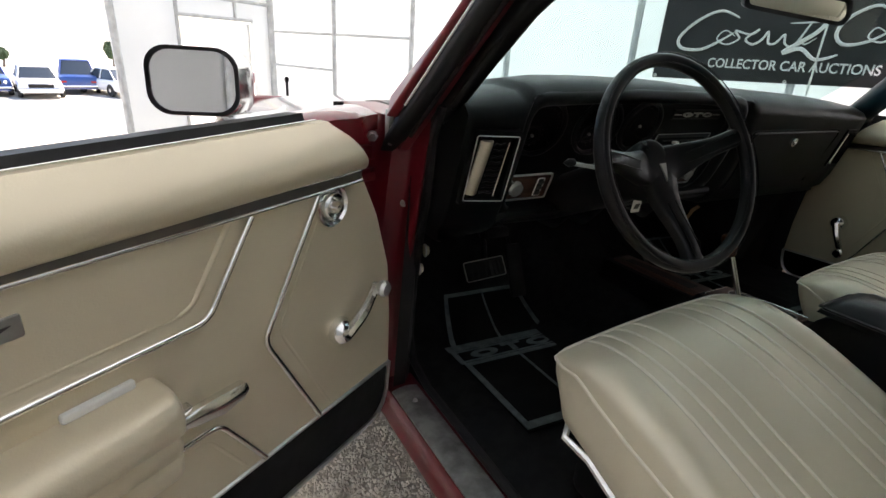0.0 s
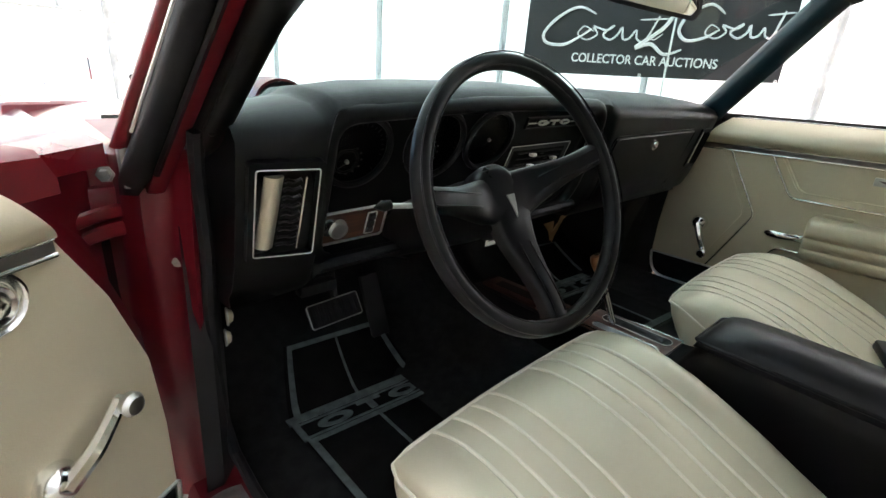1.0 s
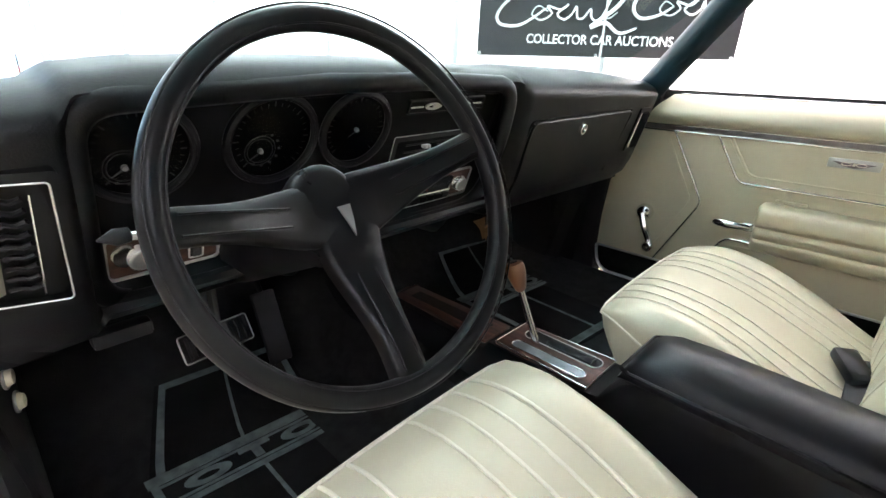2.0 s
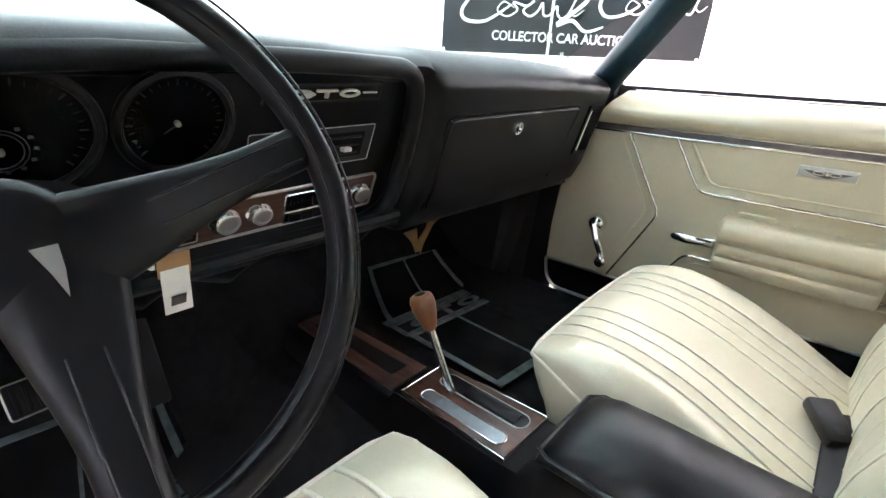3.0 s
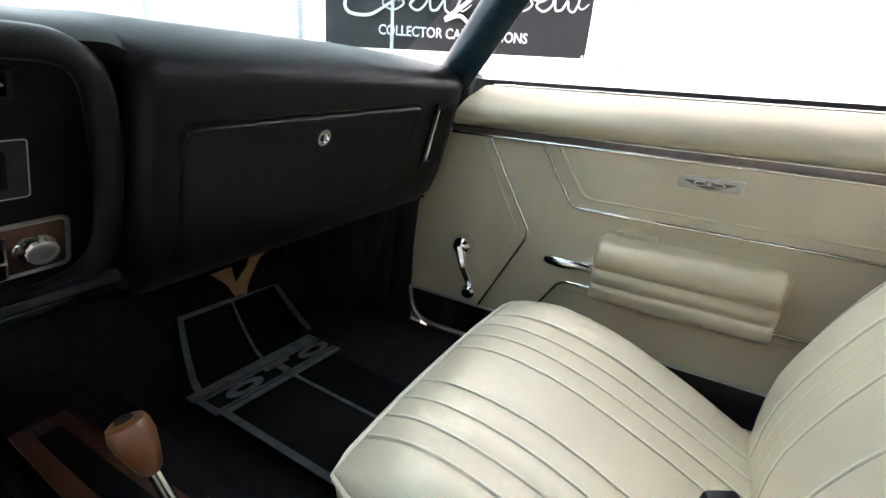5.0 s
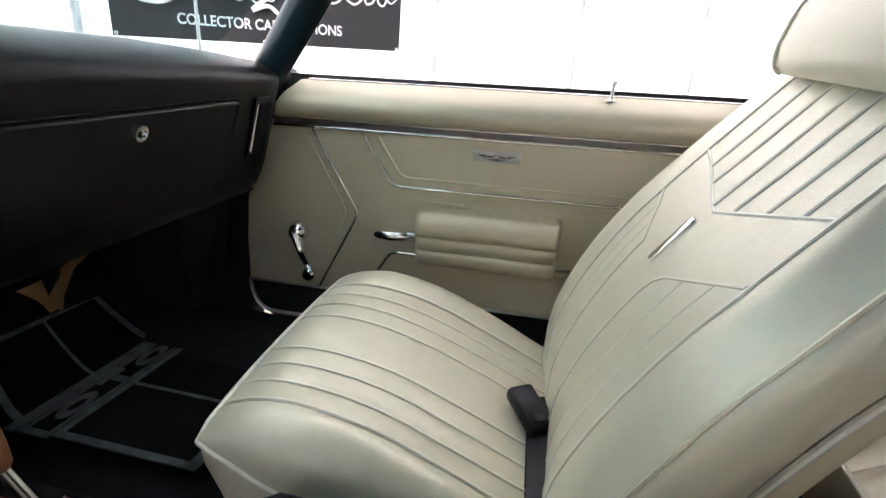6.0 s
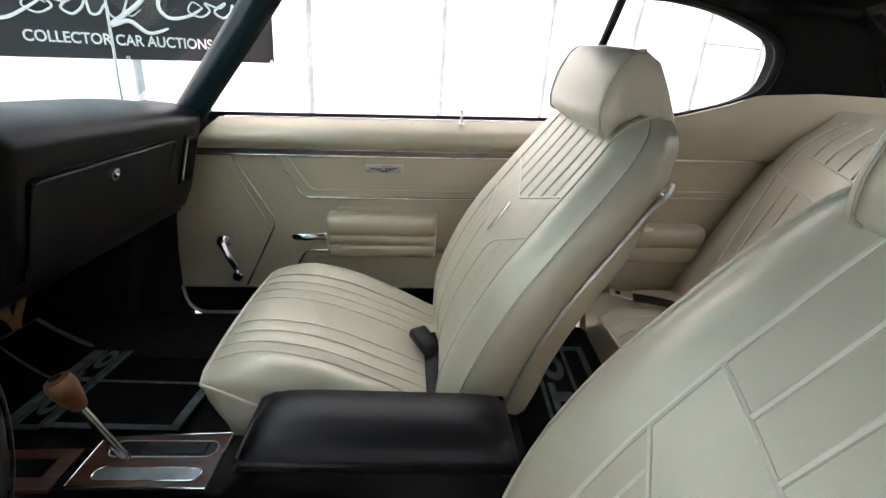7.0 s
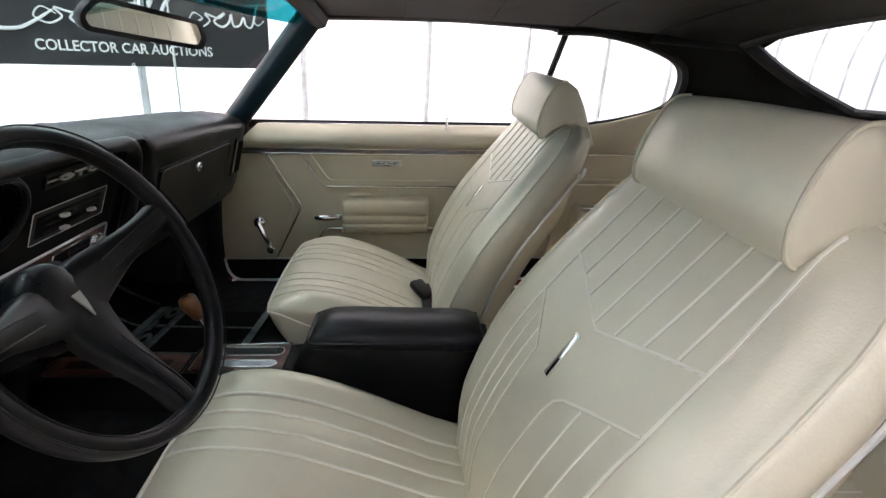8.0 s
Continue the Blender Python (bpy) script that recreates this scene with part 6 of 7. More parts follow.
rear_mat(0.22, 0.60)
cd = thing("cardboard_scrap", Vector((0.47, 1.07, 0.47)), "torn brown cardboard scrap hanging below the dashboard", "cardboard")
cpts = [(0.39, 0.545), (0.425, 0.553), (0.437, 0.512), (0.470, 0.538), (0.474, 0.556), (0.52, 0.566), (0.535, 0.558), (0.50, 0.535), (0.478, 0.49), (0.473, 0.462), (0.462, 0.475), (0.44, 0.478), (0.418, 0.515)]
part("sheet", prism(cpts, lambda u, v, d: Vector((u - 0.03, 1.075 - 0.2 * (v - 0.47) + d + 0.01 * math.sin(u * 40), v)), 0, 0.003), CARD, cd)
part("hanger", tube([(0.43, 1.058, 0.55), (0.44, 1.05, 0.60), (0.45, 1.06, 0.68)], 0.003, 6), PLASTIC, cd)
part("hanger", tube([(0.52, 1.056, 0.56), (0.53, 1.05, 0.62), (0.53, 1.06, 0.68)], 0.003, 6), PLASTIC, cd)

# ---- console and shifter ----
con = thing("centre_console", Vector((0.035, 0.5, 0.36)), "black centre console with walnut plates and padded lid", "console")


def console_ring(y, w, z, zb=0.33, cx=0.036):
    return [Vector((cx + sx * w * k, y, h)) for sx, k, h in ((-1, 1.15, zb), (-1, 1.02, z - 0.03), (-1, 1.0, z - 0.006), (-1, 0.95, z), (1, 0.95, z), (1, 1.0, z - 0.006), (1, 1.02, z - 0.03), (1, 1.15, zb))]


part("console_body", loft([console_ring(y, w, z, 0.33, c) for y, w, z, c in ((0.06, 0.058, 0.585, -0.008), (0.10, 0.062, 0.59, -0.008), (0.40, 0.062, 0.585, -0.008), (0.425, 0.060, 0.565, 0.002), (0.465, 0.058, 0.505, 0.028), (0.49, 0.060, 0.497, 0.034), (0.69, 0.055, 0.492, 0.034), (0.705, 0.054, 0.472, 0.036), (0.85, 0.050, 0.464, 0.038), (1.005, 0.045, 0.458, 0.040), (1.02, 0.044, 0.40, 0.040))]), PLASTIC, con, "black moulded console body")


def lid_ring(y, k, w=0.064):
    prof = [(-1.0, 0.588), (-1.04, 0.594), (-1.04, 0.602), (-1.0, 0.607), (-0.93, 0.618), (-0.72, 0.627), (0, 0.631), (0.72, 0.627), (0.93, 0.618), (1.0, 0.607), (1.04, 0.602), (1.04, 0.594), (1.0, 0.588)]
    return [Vector((-0.008 + w * p, y, 0.588 + (z - 0.588) * k)) for p, z in prof]


part("lid", loft([lid_ring(y, k) for y, k in ((0.075, 0.2), (0.078, 0.45), (0.088, 0.78), (0.105, 0.95), (0.14, 1.0), (0.34, 1.0), (0.385, 0.93), (0.408, 0.72), (0.420, 0.42), (0.424, 0.15))]), PAD, con, "padded black vinyl lid", 60)
part("lid_welt", tube([(-0.076, 0.08, 0.604), (-0.076, 0.41, 0.602), (-0.066, 0.424, 0.600), (0.050, 0.424, 0.600), (0.060, 0.41, 0.602), (0.060, 0.08, 0.604)], 0.0035, 6), PAD, con)


def deck(u, v, d=0.0):
    return Vector((u, v, 0.4985 - 0.025 * (v - 0.58) + d))


pl = part("shift_plate", prism([(-0.014, 0.678), (0.080, 0.678), (0.090, 0.490), (-0.018, 0.490)], deck, -0.004, 0.003, 0.001), WOOD, con, "walnut shift plate")
part("bright_frame", tube([deck(u, v, 0.002) for u, v in ((-0.014, 0.678), (0.080, 0.678), (0.090, 0.490), (-0.018, 0.490))], 0.0014, 6, closed=True), CHROME, pl)
sl = rounded(-0.006, 0.018, 0.505, 0.652, 0.011)
part("window_slot", prism(sl, deck, 0.003, 0.0045), TAPE, pl, "frosted gear indicator window")
part("slot_rim", tube([deck(u, v, 0.004) for u, v in sl], 0.0011, 6, closed=True), CHROME, pl)
s2 = rounded(0.038, 0.070, 0.500, 0.655, 0.014)
part("gate_slot", prism(s2, deck, 0.003, 0.0042), PLASTIC, pl, "black shift gate")
part("slot_rim", tube([deck(u, v, 0.004) for u, v in s2], 0.0011, 6, closed=True), BADGE, pl)
part("gate_slider", slab(lambda a, b: deck(0.042 + 0.024 * a, 0.515 + 0.09 * b, 0.006 + 0.004 * math.sin(math.pi * a)), lambda a, b: deck(0.042 + 0.024 * a, 0.515 + 0.09 * b, 0.004), 6, 6), PAD, pl)


def ramp(u, v, d=0.0):
    return Vector((u, v, 0.4745 - 0.035 * (v - 0.70) + d))


rp = part("front_plate", prism([(-0.002, 0.712), (0.078, 0.712), (0.074, 0.985), (0.008, 0.985)], ramp, -0.004, 0.003, 0.001), WOOD, con, "walnut front plate")
part("dark_inlay", prism([(0.022, 0.738), (0.056, 0.738), (0.055, 0.955), (0.026, 0.955)], ramp, 0.003, 0.0042), PLASTIC, rp, "dark recessed inlay")
part("plate_edge", tube([ramp(0.006, 0.987, 0.003), ramp(0.04, 0.992, 0.005), ramp(0.076, 0.987, 0.003)], 0.002, 6), CHROME, rp)
sh = thing("gear_shifter", Vector((0.034, 0.622, 0.50)), "chrome gear lever with a turned wooden knob", "gear lever")
kb, kt = Vector((0.034, 0.622, 0.502)), Vector((0.019, 0.662, 0.612))
part("lever", tube([kb, kb.lerp(kt, 0.5), kt], [0.0075, 0.0065, 0.0055], 12), CHROME, sh, "chrome lever")
ax = (kt - kb).normalized()
km = ax.to_track_quat('Z', 'Y').to_matrix().to_4x4()
km.translation = kt + ax * 0.012
part("knob", lathe([(0.006, -0.026), (0.010, -0.022), (0.0145, -0.006), (0.0180, 0.011), (0.0180, 0.021), (0.0158, 0.028), (0.010, 0.031), (0.001, 0.031)], km, 24), KNOBWOOD, sh, "turned wooden knob")
part("knob_cap", lathe([(0.001, 0.033), (0.007, 0.0325), (0.009, 0.030)], km, 16), PLASTIC, sh)


# ---- seats ----


def bucket_seat(cx, yc, yb, label, group="front seats", lean=0.0, up=0.0, mid=0.0, tilt=0.0, back_tilt=0.0, lift=0.0, head_up=0.0, stitch=0.0019, square=0.0, widen=0.0):
    """tilt, back_tilt: how much cushion and backrest rise towards the passenger side, the car leaning a little; lift: height of the stitched pattern; square: how much higher the outer edge stands; widen: extra width towards the console."""
    t = thing("bucket_seat", Vector((cx, yc + 0.3, floor_z(cx))), label, "car seat", group)
    top = [(0.06, 0.428), (0.12, 0.447), (0.20, 0.471), (0.28, 0.505), (0.32, 0.521), (0.36, 0.537), (0.40, 0.550), (0.44, 0.559), (0.48, 0.564), (0.51, 0.565), (0.535, 0.562), (0.552, 0.557), (0.564, 0.552), (0.575, 0.545)]
    foot = [(0.06, 0.330), (0.20, 0.345), (0.33, 0.370), (0.46, 0.416), (0.56, 0.448)]
    rim = [(0.06, 0.415), (0.20, 0.435), (0.33, 0.466), (0.40, 0.487), (0.46, 0.506), (0.52, 0.530), (0.55, 0.541), (0.575, 0.542)]
    seams = [mid + k for k in (-0.160, -0.122, -0.085, -0.046, 0.046, 0.085, 0.122, 0.160)]

    def half(y):
        return lerp_table([(0.06, 0.222), (0.2, 0.236), (0.4, 0.240), (0.50, 0.238), (0.55, 0.233), (0.575, 0.224)], y)

    def surf(x, y):
        """x metres from the seat's middle."""
        h = half(y) + (widen if x > 0 else 0.0)
        q = min(1.0, abs(x) / h)
        z, e = lerp_table(top, y) + up, lerp_table(rim, y) + up
        if x < 0:
            e += square * smoothstep(0.10, 0.30, y) * (1 - smoothstep(0.50, 0.56, y))
        z += 0.012 * smoothstep(0.55, 0.86, q) * smoothstep(0.16, 0.32, y) * (1 - smoothstep(0.47, 0.565, y))
        if q > 0.72:
            z = e + (z - e) * max(0.0, 1 - ((q - 0.72) / 0.28) ** 2.6) ** 0.42
        # pulled in at the stitched seams, a little uneven between them
        for s in seams:
            d = abs(x - s) / 0.013
            if d < 1:
                z -= 0.0014 * (1 - d) ** 1.3 * smoothstep(0.07, 0.12, y) * (1 - smoothstep(0.56, 0.575, y))
        z += 0.0025 * noise.noise((x * 9 + cx, y * 9, 2)) * (1 - q)
        return Vector((cx + x, yc + y + 0.010 * (1 - q * q) * smoothstep(0.45, 0.57, y), z + tilt * x))
    ys = [0.06 + 0.44 * i / 22 for i in range(23)] + [0.515, 0.53, 0.54, 0.55, 0.557, 0.563, 0.568, 0.572, 0.575]
    cols = sorted({-1 + 2 * i / 44 for i in range(45)} | {-0.97, 0.97, -0.985, 0.985})
    rings = []
    for y in ys:
        h = half(y)
        spots = [c * (h + (widen if c > 0 else 0.0)) for c in cols]
        xs_ = sorted([x for x in spots if all(abs(x - s) > 0.012 for s in seams)] + [s + d for s in seams for d in (-0.009, -0.0045, 0, 0.0045, 0.009)])
        rings.append((y, [surf(x, y) for x in xs_]))
    most = max(len(r) for _, r in rings)
    full = []
    for y, tp in rings:
        while len(tp) < most:
            k = max(range(len(tp) - 1), key=lambda i: (tp[i + 1] - tp[i]).length)
            tp.insert(k + 1, (tp[k] + tp[k + 1]) / 2)
        h = half(y)

        def flank(sx):
            e = tp[-1] if sx > 0 else tp[0]
            low = min(lerp_table(foot, y) + up, e.z - 0.02)
            tuck = yc + min(y, 0.52 + (y - 0.52) * 0.2)
            return [Vector((cx + sx * (h + (widen if sx > 0 else 0.0)) * k, yc + y + (tuck - yc - y) * w, z)) for k, z, w in ((1.006, e.z - 0.008, 0.05), (1.030, e.z * 0.7 + low * 0.3, 0.25), (1.040, e.z * 0.4 + low * 0.6, 0.6), (1.035, low + 0.012, 0.95), (0.98, low, 1))]
        full.append(tp + flank(1) + list(reversed(flank(-1))))
    part("cushion", loft(full), VINYL_SEAT, t, "pleated pearl-beige vinyl cushion", 70)
    # welt round the upper edge of the cushion
    edge = [surf(-half(y), y) + Vector((-0.002, 0, -0.003)) for y in ys] + [surf((half(0.575) + (widen if i > 8 else 0.0)) * (-1 + 2 * i / 16), 0.575) + Vector((0, 0.004, -0.002)) for i in range(1, 16)] + [surf(half(y) + widen, y) + Vector((0.002, 0, -0.003)) for y in reversed(ys)]
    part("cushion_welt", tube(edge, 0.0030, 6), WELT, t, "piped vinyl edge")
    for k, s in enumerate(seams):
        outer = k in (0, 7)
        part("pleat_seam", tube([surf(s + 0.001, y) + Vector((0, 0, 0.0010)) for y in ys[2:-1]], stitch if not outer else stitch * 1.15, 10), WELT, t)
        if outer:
            # painted shade along the outer seams
            part("seam_shade", tube([surf(s - 0.0030, y) + Vector((0, 0, 0.0001)) for y in ys[2:-1]], 0.0009, 5), SEAM_SHADE, t)
    half_low = [(1.03, 0.08), (1.04, 0.20), (1.04, 0.33), (1.03, 0.45), (1.0, 0.512)]
    lowp = [Vector((cx - half(y) * k, yc + y, lerp_table(foot, y) + up + 0.004)) for k, y in half_low] + [Vector((cx, yc + 0.535, 0.462 + up))] + [Vector((cx + (half(y) + widen) * k, yc + y, lerp_table(foot, y) + up + 0.004)) for k, y in reversed(half_low)]
    part("base_trim", tube(curve(lowp, 3), 0.006, 6), ALU, t, "bright base trim")
    part("seat_base", box(cx - 0.20, cx + 0.20, yc + 0.08, yc + 0.52, floor_z(cx) + 0.03, 0.41, 0.02), PLASTIC, t, "black seat frame")
    for sx in (-1, 1):
        part("seat_rail", box(cx + sx * 0.17 - 0.02, cx + sx * 0.17 + 0.02, yc + 0.05, yc + 0.50, floor_z(cx) - 0.01, floor_z(cx) + 0.05, 0.005), RUBBER, t)

    # backrest: a padded front, boxed sides behind a welt, and a thin hard shell
    front = [(0.45, 0.184), (0.50, 0.180), (0.54, 0.180), (0.58, 0.175), (0.62, 0.163), (0.66, 0.148), (0.70, 0.130), (0.74, 0.109), (0.78, 0.085), (0.84, 0.042), (0.90, -0.002), (0.95, -0.037), (0.975, -0.054), (1.00, -0.074), (1.012, -0.088), (1.018, -0.100)]
    wide = [(0.45, 0.226), (0.52, 0.250), (0.60, 0.262), (0.70, 0.264), (0.80, 0.259), (0.88, 0.249), (0.93, 0.240), (0.955, 0.232), (0.975, 0.222), (0.992, 0.206), (1.004, 0.184), (1.012, 0.150), (1.018, 0.090)]
    deep = [(0.45, 0.066), (0.55, 0.078), (0.86, 0.078), (0.93, 0.066), (0.975, 0.050), (1.00, 0.034), (1.018, 0.016)]

    def tipped(x, y, z):
        return Vector((cx + x, y, z + back_tilt * x))

    def back_at(x, z, d=0.0):
        h = lerp_table(wide, z)
        q = min(1.0, abs(x) / h)
        y = lerp_table(front, z) - lean * (z - 0.6)
        bol = 0.005 * smoothstep(0.45, 0.75, q) * (1 - smoothstep(0.88, 1.0, z)) - 0.026 * smoothstep(0.72, 1.0, q) ** 1.6
        return tipped(x, yb + y + bol - 0.006 * (1 - q * q) + d, z + 0.55 * d)
    zs = [0.45 + 0.50 * i / 26 for i in range(26)] + [0.95, 0.962, 0.974, 0.985, 0.993, 1.0, 1.006, 1.011, 1.015, 1.018]

    def side_at(sx, z, r):
        """On the boxed side: r from the welt (0) to the edge of the shell (1)."""
        h, dp = lerp_table(wide, z), lerp_table(deep, z)
        y0 = yb + lerp_table(front, z) - lean * (z - 0.6) - 0.026
        return tipped(sx * (h + 0.010 * math.sin(math.pi * min(1.0, 0.12 + 0.88 * r)) - 0.012 * r ** 4), y0 - dp * r, z)
    rings = []
    for z in zs:
        h, dp = lerp_table(wide, z), lerp_table(deep, z)
        fr = [back_at(h * (-1 + 2 * i / 44), z) for i in range(45)]
        near = [side_at(1, z, r) for r in (0.06, 0.2, 0.35, 0.5, 0.65, 0.8, 0.92, 1.0)]
        far = [side_at(-1, z, r) for r in (1.0, 0.92, 0.8, 0.65, 0.5, 0.35, 0.2, 0.06)]
        yk = near[-1].y - 0.014
        rings.append(fr + near + [tipped(k * h, yk, z) for k in (0.9, 0.4, -0.4, -0.9)] + far)
    part("backrest", loft(rings), VINYL_SEAT, t, "pearl-beige vinyl backrest with pleated panels", 70)

    def seam(pts, name="stitched_ridge", r=0.0026, m=WELT, sink=0.0):
        fine, pts = [], [(x, z + lift * smoothstep(0.5, 0.7, z)) for x, z in pts]
        for (x0, z0), (x1, z1) in zip(pts, pts[1:]):
            n = max(2, int(math.hypot(x1 - x0, z1 - z0) / 0.015))
            fine += [back_at(x0 + (x1 - x0) * k / n, z0 + (z1 - z0) * k / n, 0.0002 - sink) for k in range(n)]
        fine.append(back_at(*pts[-1], 0.0002 - sink))
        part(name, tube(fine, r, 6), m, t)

    def ridge(pts, r=0.0026, shade_line=True):
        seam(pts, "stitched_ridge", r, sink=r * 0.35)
        if shade_line:
            # thin darker tube in place of the ridge's own shade
            seam([(x - r * 1.05, z) for x, z in pts], "seam_shade", 0.0008, SEAM_SHADE)
    lo = 0.49
    # seams beside the middle panel
    ridge([(-0.182, lo), (-0.186, 0.70), (-0.184, 0.80), (-0.176, 0.90), (-0.160, 1.0)], 0.003)
    ridge([(0.152, lo), (0.152, 0.72), (0.150, 0.81), (0.148, 0.87), (0.142, 0.93), (0.134, 0.985)], 0.003)
    # welts along the boxed sides, over the shoulders
    for sx in (-1, 1):
        part("side_welt", tube([back_at(sx * lerp_table(wide, z) * 0.998, z, 0.0006) for z in zs[1:-2]], 0.0022, 6), VINYL_SEAT, t, "piped vinyl edge")
    # upper pleats above a shallow V
    ridge([(0.148, 0.860), (0.0, 0.822), (-0.012, 0.820), (-0.178, 0.874)])
    for b, e in ((0.100, 0.086), (0.055, 0.040), (0.004, -0.006), (-0.042, -0.052), (-0.090, -0.098), (-0.138, -0.136)):
        foot = 0.821 + (b + 0.006) * 0.26 if b > -0.006 else 0.821 - (b + 0.006) * 0.32
        ridge([(b, foot), ((b + e) / 2, (foot + 0.985) / 2), (e, 0.985)], 0.0028)
    # lower pleated panels either side of a plain stem
    ridge([(-0.030, lo), (-0.031, 0.63), (-0.038, 0.725), (-0.044, 0.742), (-0.058, 0.754), (-0.180, 0.808)])
    ridge([(0.062, lo), (0.062, 0.66), (0.064, 0.750), (0.150, 0.800)])
    for x, z in ((-0.094, 0.767), (-0.140, 0.788), (0.092, 0.764), (0.122, 0.781)):
        ridge([(x + 0.004, lo), (x, z)], 0.0022 if stitch > 0.002 else 0.0013, False)
    em = [(x, z + lift) for x, z in ((-0.006, 0.748), (0.006, 0.748), (0.011, 0.804), (-0.001, 0.804))]
    part("emblem", prism(em, lambda u, v, d: back_at(u, v, d), 0.0005, 0.004, 0.001), CHROME, t, "slim bright emblem bar")
    # bright strip down both edges, hard shell behind it and the hinge covers
    levels = (0.535, 0.56, 0.60, 0.64, 0.68, 0.72, 0.76, 0.80, 0.84, 0.87, 0.895, 0.912)
    flare = [(0.86, 0.0), (0.90, 0.006), (0.912, 0.014)]
    for sx in (-1, 1):
        strip = [side_at(sx, z, 1.0) + Vector((sx * 0.004, -0.002 - lerp_table(flare, z), 0)) for z in levels]
        part("edge_strip", tube(curve(strip, 3), 0.0040, 8), ALU, t, "bright edge strip")
        part("strip_tip", tube([strip[-1], strip[-1] + Vector((0, -0.006, 0.012)), strip[-1] + Vector((0, -0.007, 0.022))], [0.0042, 0.0046, 0.0034], 8), ALU, t)
        part("strip_foot", box(-0.006, 0.006, -0.012, 0.012, -0.010, 0.010, 0.003, 2, Matrix.Translation(strip[0] + Vector((0, -0.006, -0.004)))), ALU, t)
        part("hinge_arm", tube([tipped(sx * 0.238, yb + 0.10, 0.52), tipped(sx * 0.242, yb + 0.14, 0.44)], [0.016, 0.02], 10), PLASTIC, t)
    rings = []
    for i, z in enumerate((0.505, 0.515, 0.53) + levels[1:]):
        inset = (0.028, 0.012, 0.004)[i] if i < 3 else 0.0
        base = side_at(1, max(z, 0.53), 1.0)
        h, y0 = base.x - cx - inset, base.y - 0.003 - 0.48 * min(0.0, z - 0.53) - lerp_table(flare, z)
        k = (0.35, 0.75, 0.95)[i] if i < 3 else 1.0 - 0.80 * smoothstep(0.80, 0.912, z)
        half_ring = [(h + 0.003, 0.0), (h + 0.001, -0.014), (h - 0.005, -0.030), (h - 0.015, -0.044), (h - 0.036, -0.056), (h - 0.080, -0.062), (0.06, -0.066)]
        rings.append([tipped(x, y0 + d * k, z) for x, d in half_ring] + [tipped(-x, y0 + d * k, z) for x, d in reversed(half_ring)])
    part("back_shell", loft(rings), VINYL, t, "hard beige back shell", 60)

    # headrest saddled over the top
    prof = [(-0.044, 0.976), (-0.034, 0.984), (-0.031, 1.010), (-0.037, 1.050), (-0.048, 1.082), (-0.060, 1.096), (-0.078, 1.099), (-0.104, 1.084), (-0.132, 1.046), (-0.152, 1.004), (-0.166, 0.966), (-0.158, 0.960), (-0.126, 0.996), (-0.094, 1.008), (-0.062, 0.994)]

    def head(u, i, k=1.0):
        y, z = prof[i]
        y, z = -0.092 + (y + 0.092) * k, 1.035 + (z - 1.035) * k
        q = abs(u)
        # the ends narrow towards the back, so that the flanks slope
        w = 0.153 - 0.010 * smoothstep(-0.060, -0.155, y) + 0.004 * (1.03 - z) / 0.06
        return tipped(u * w, yb + y - 0.005 * q ** 4 - 0.010 * q * q * smoothstep(1.02, 1.1, z) - lean * (z - 0.6), z + head_up + 0.004 * (1 - q * q) * smoothstep(1.05, 1.09, z))
    us = [-1 + 2 * k / 20 for k in range(21)]
    n_ = len(prof)
    caps_ = ((0.55, 1.034), (0.80, 1.026), (0.93, 1.012))
    rings = [[head(-q, i, k) for i in range(n_)] for k, q in caps_] + [[head(u * 0.995, i, 1.0) for i in range(n_)] for u in us] + [[head(q, i, k) for i in range(n_)] for k, q in reversed(caps_)]
    part("headrest", loft(rings), VINYL_SEAT, t, "padded beige headrest", 60)
    for sx in (-1, 1):
        part("headrest_welt", tube(curve([head(sx * 0.998, i, 1.004) for i in range(0, 7)], 3), 0.0026, 6), VINYL_SEAT, t, "piped vinyl edge")
        # shade beside the headrest piping, drawn as a darker line
        part("seam_shade", tube(curve([head(sx * 0.974, i, 1.002) for i in range(0, 7)], 3), 0.0010, 5), SEAM_SHADE, t)
        part("headrest_post", tube([tipped(sx * 0.150, yb - 0.128, 0.93), tipped(sx * 0.150, yb - 0.128, 0.985)], 0.006, 8), CHROME, t)
    return t


bucket_seat(0.362, -0.022, -0.010, "pearl-beige pleated vinyl passenger bucket seat with headrest", up=0.022, mid=-0.010, tilt=0.02, back_tilt=0.05, lift=0.016, head_up=0.004)
bucket_seat(-0.378, -0.008, -0.045, "pearl-beige pleated vinyl driver bucket seat with headrest", up=0.016, mid=0.004, tilt=0.06, back_tilt=0.015, head_up=-0.007, stitch=0.0026, square=0.024, widen=0.016)


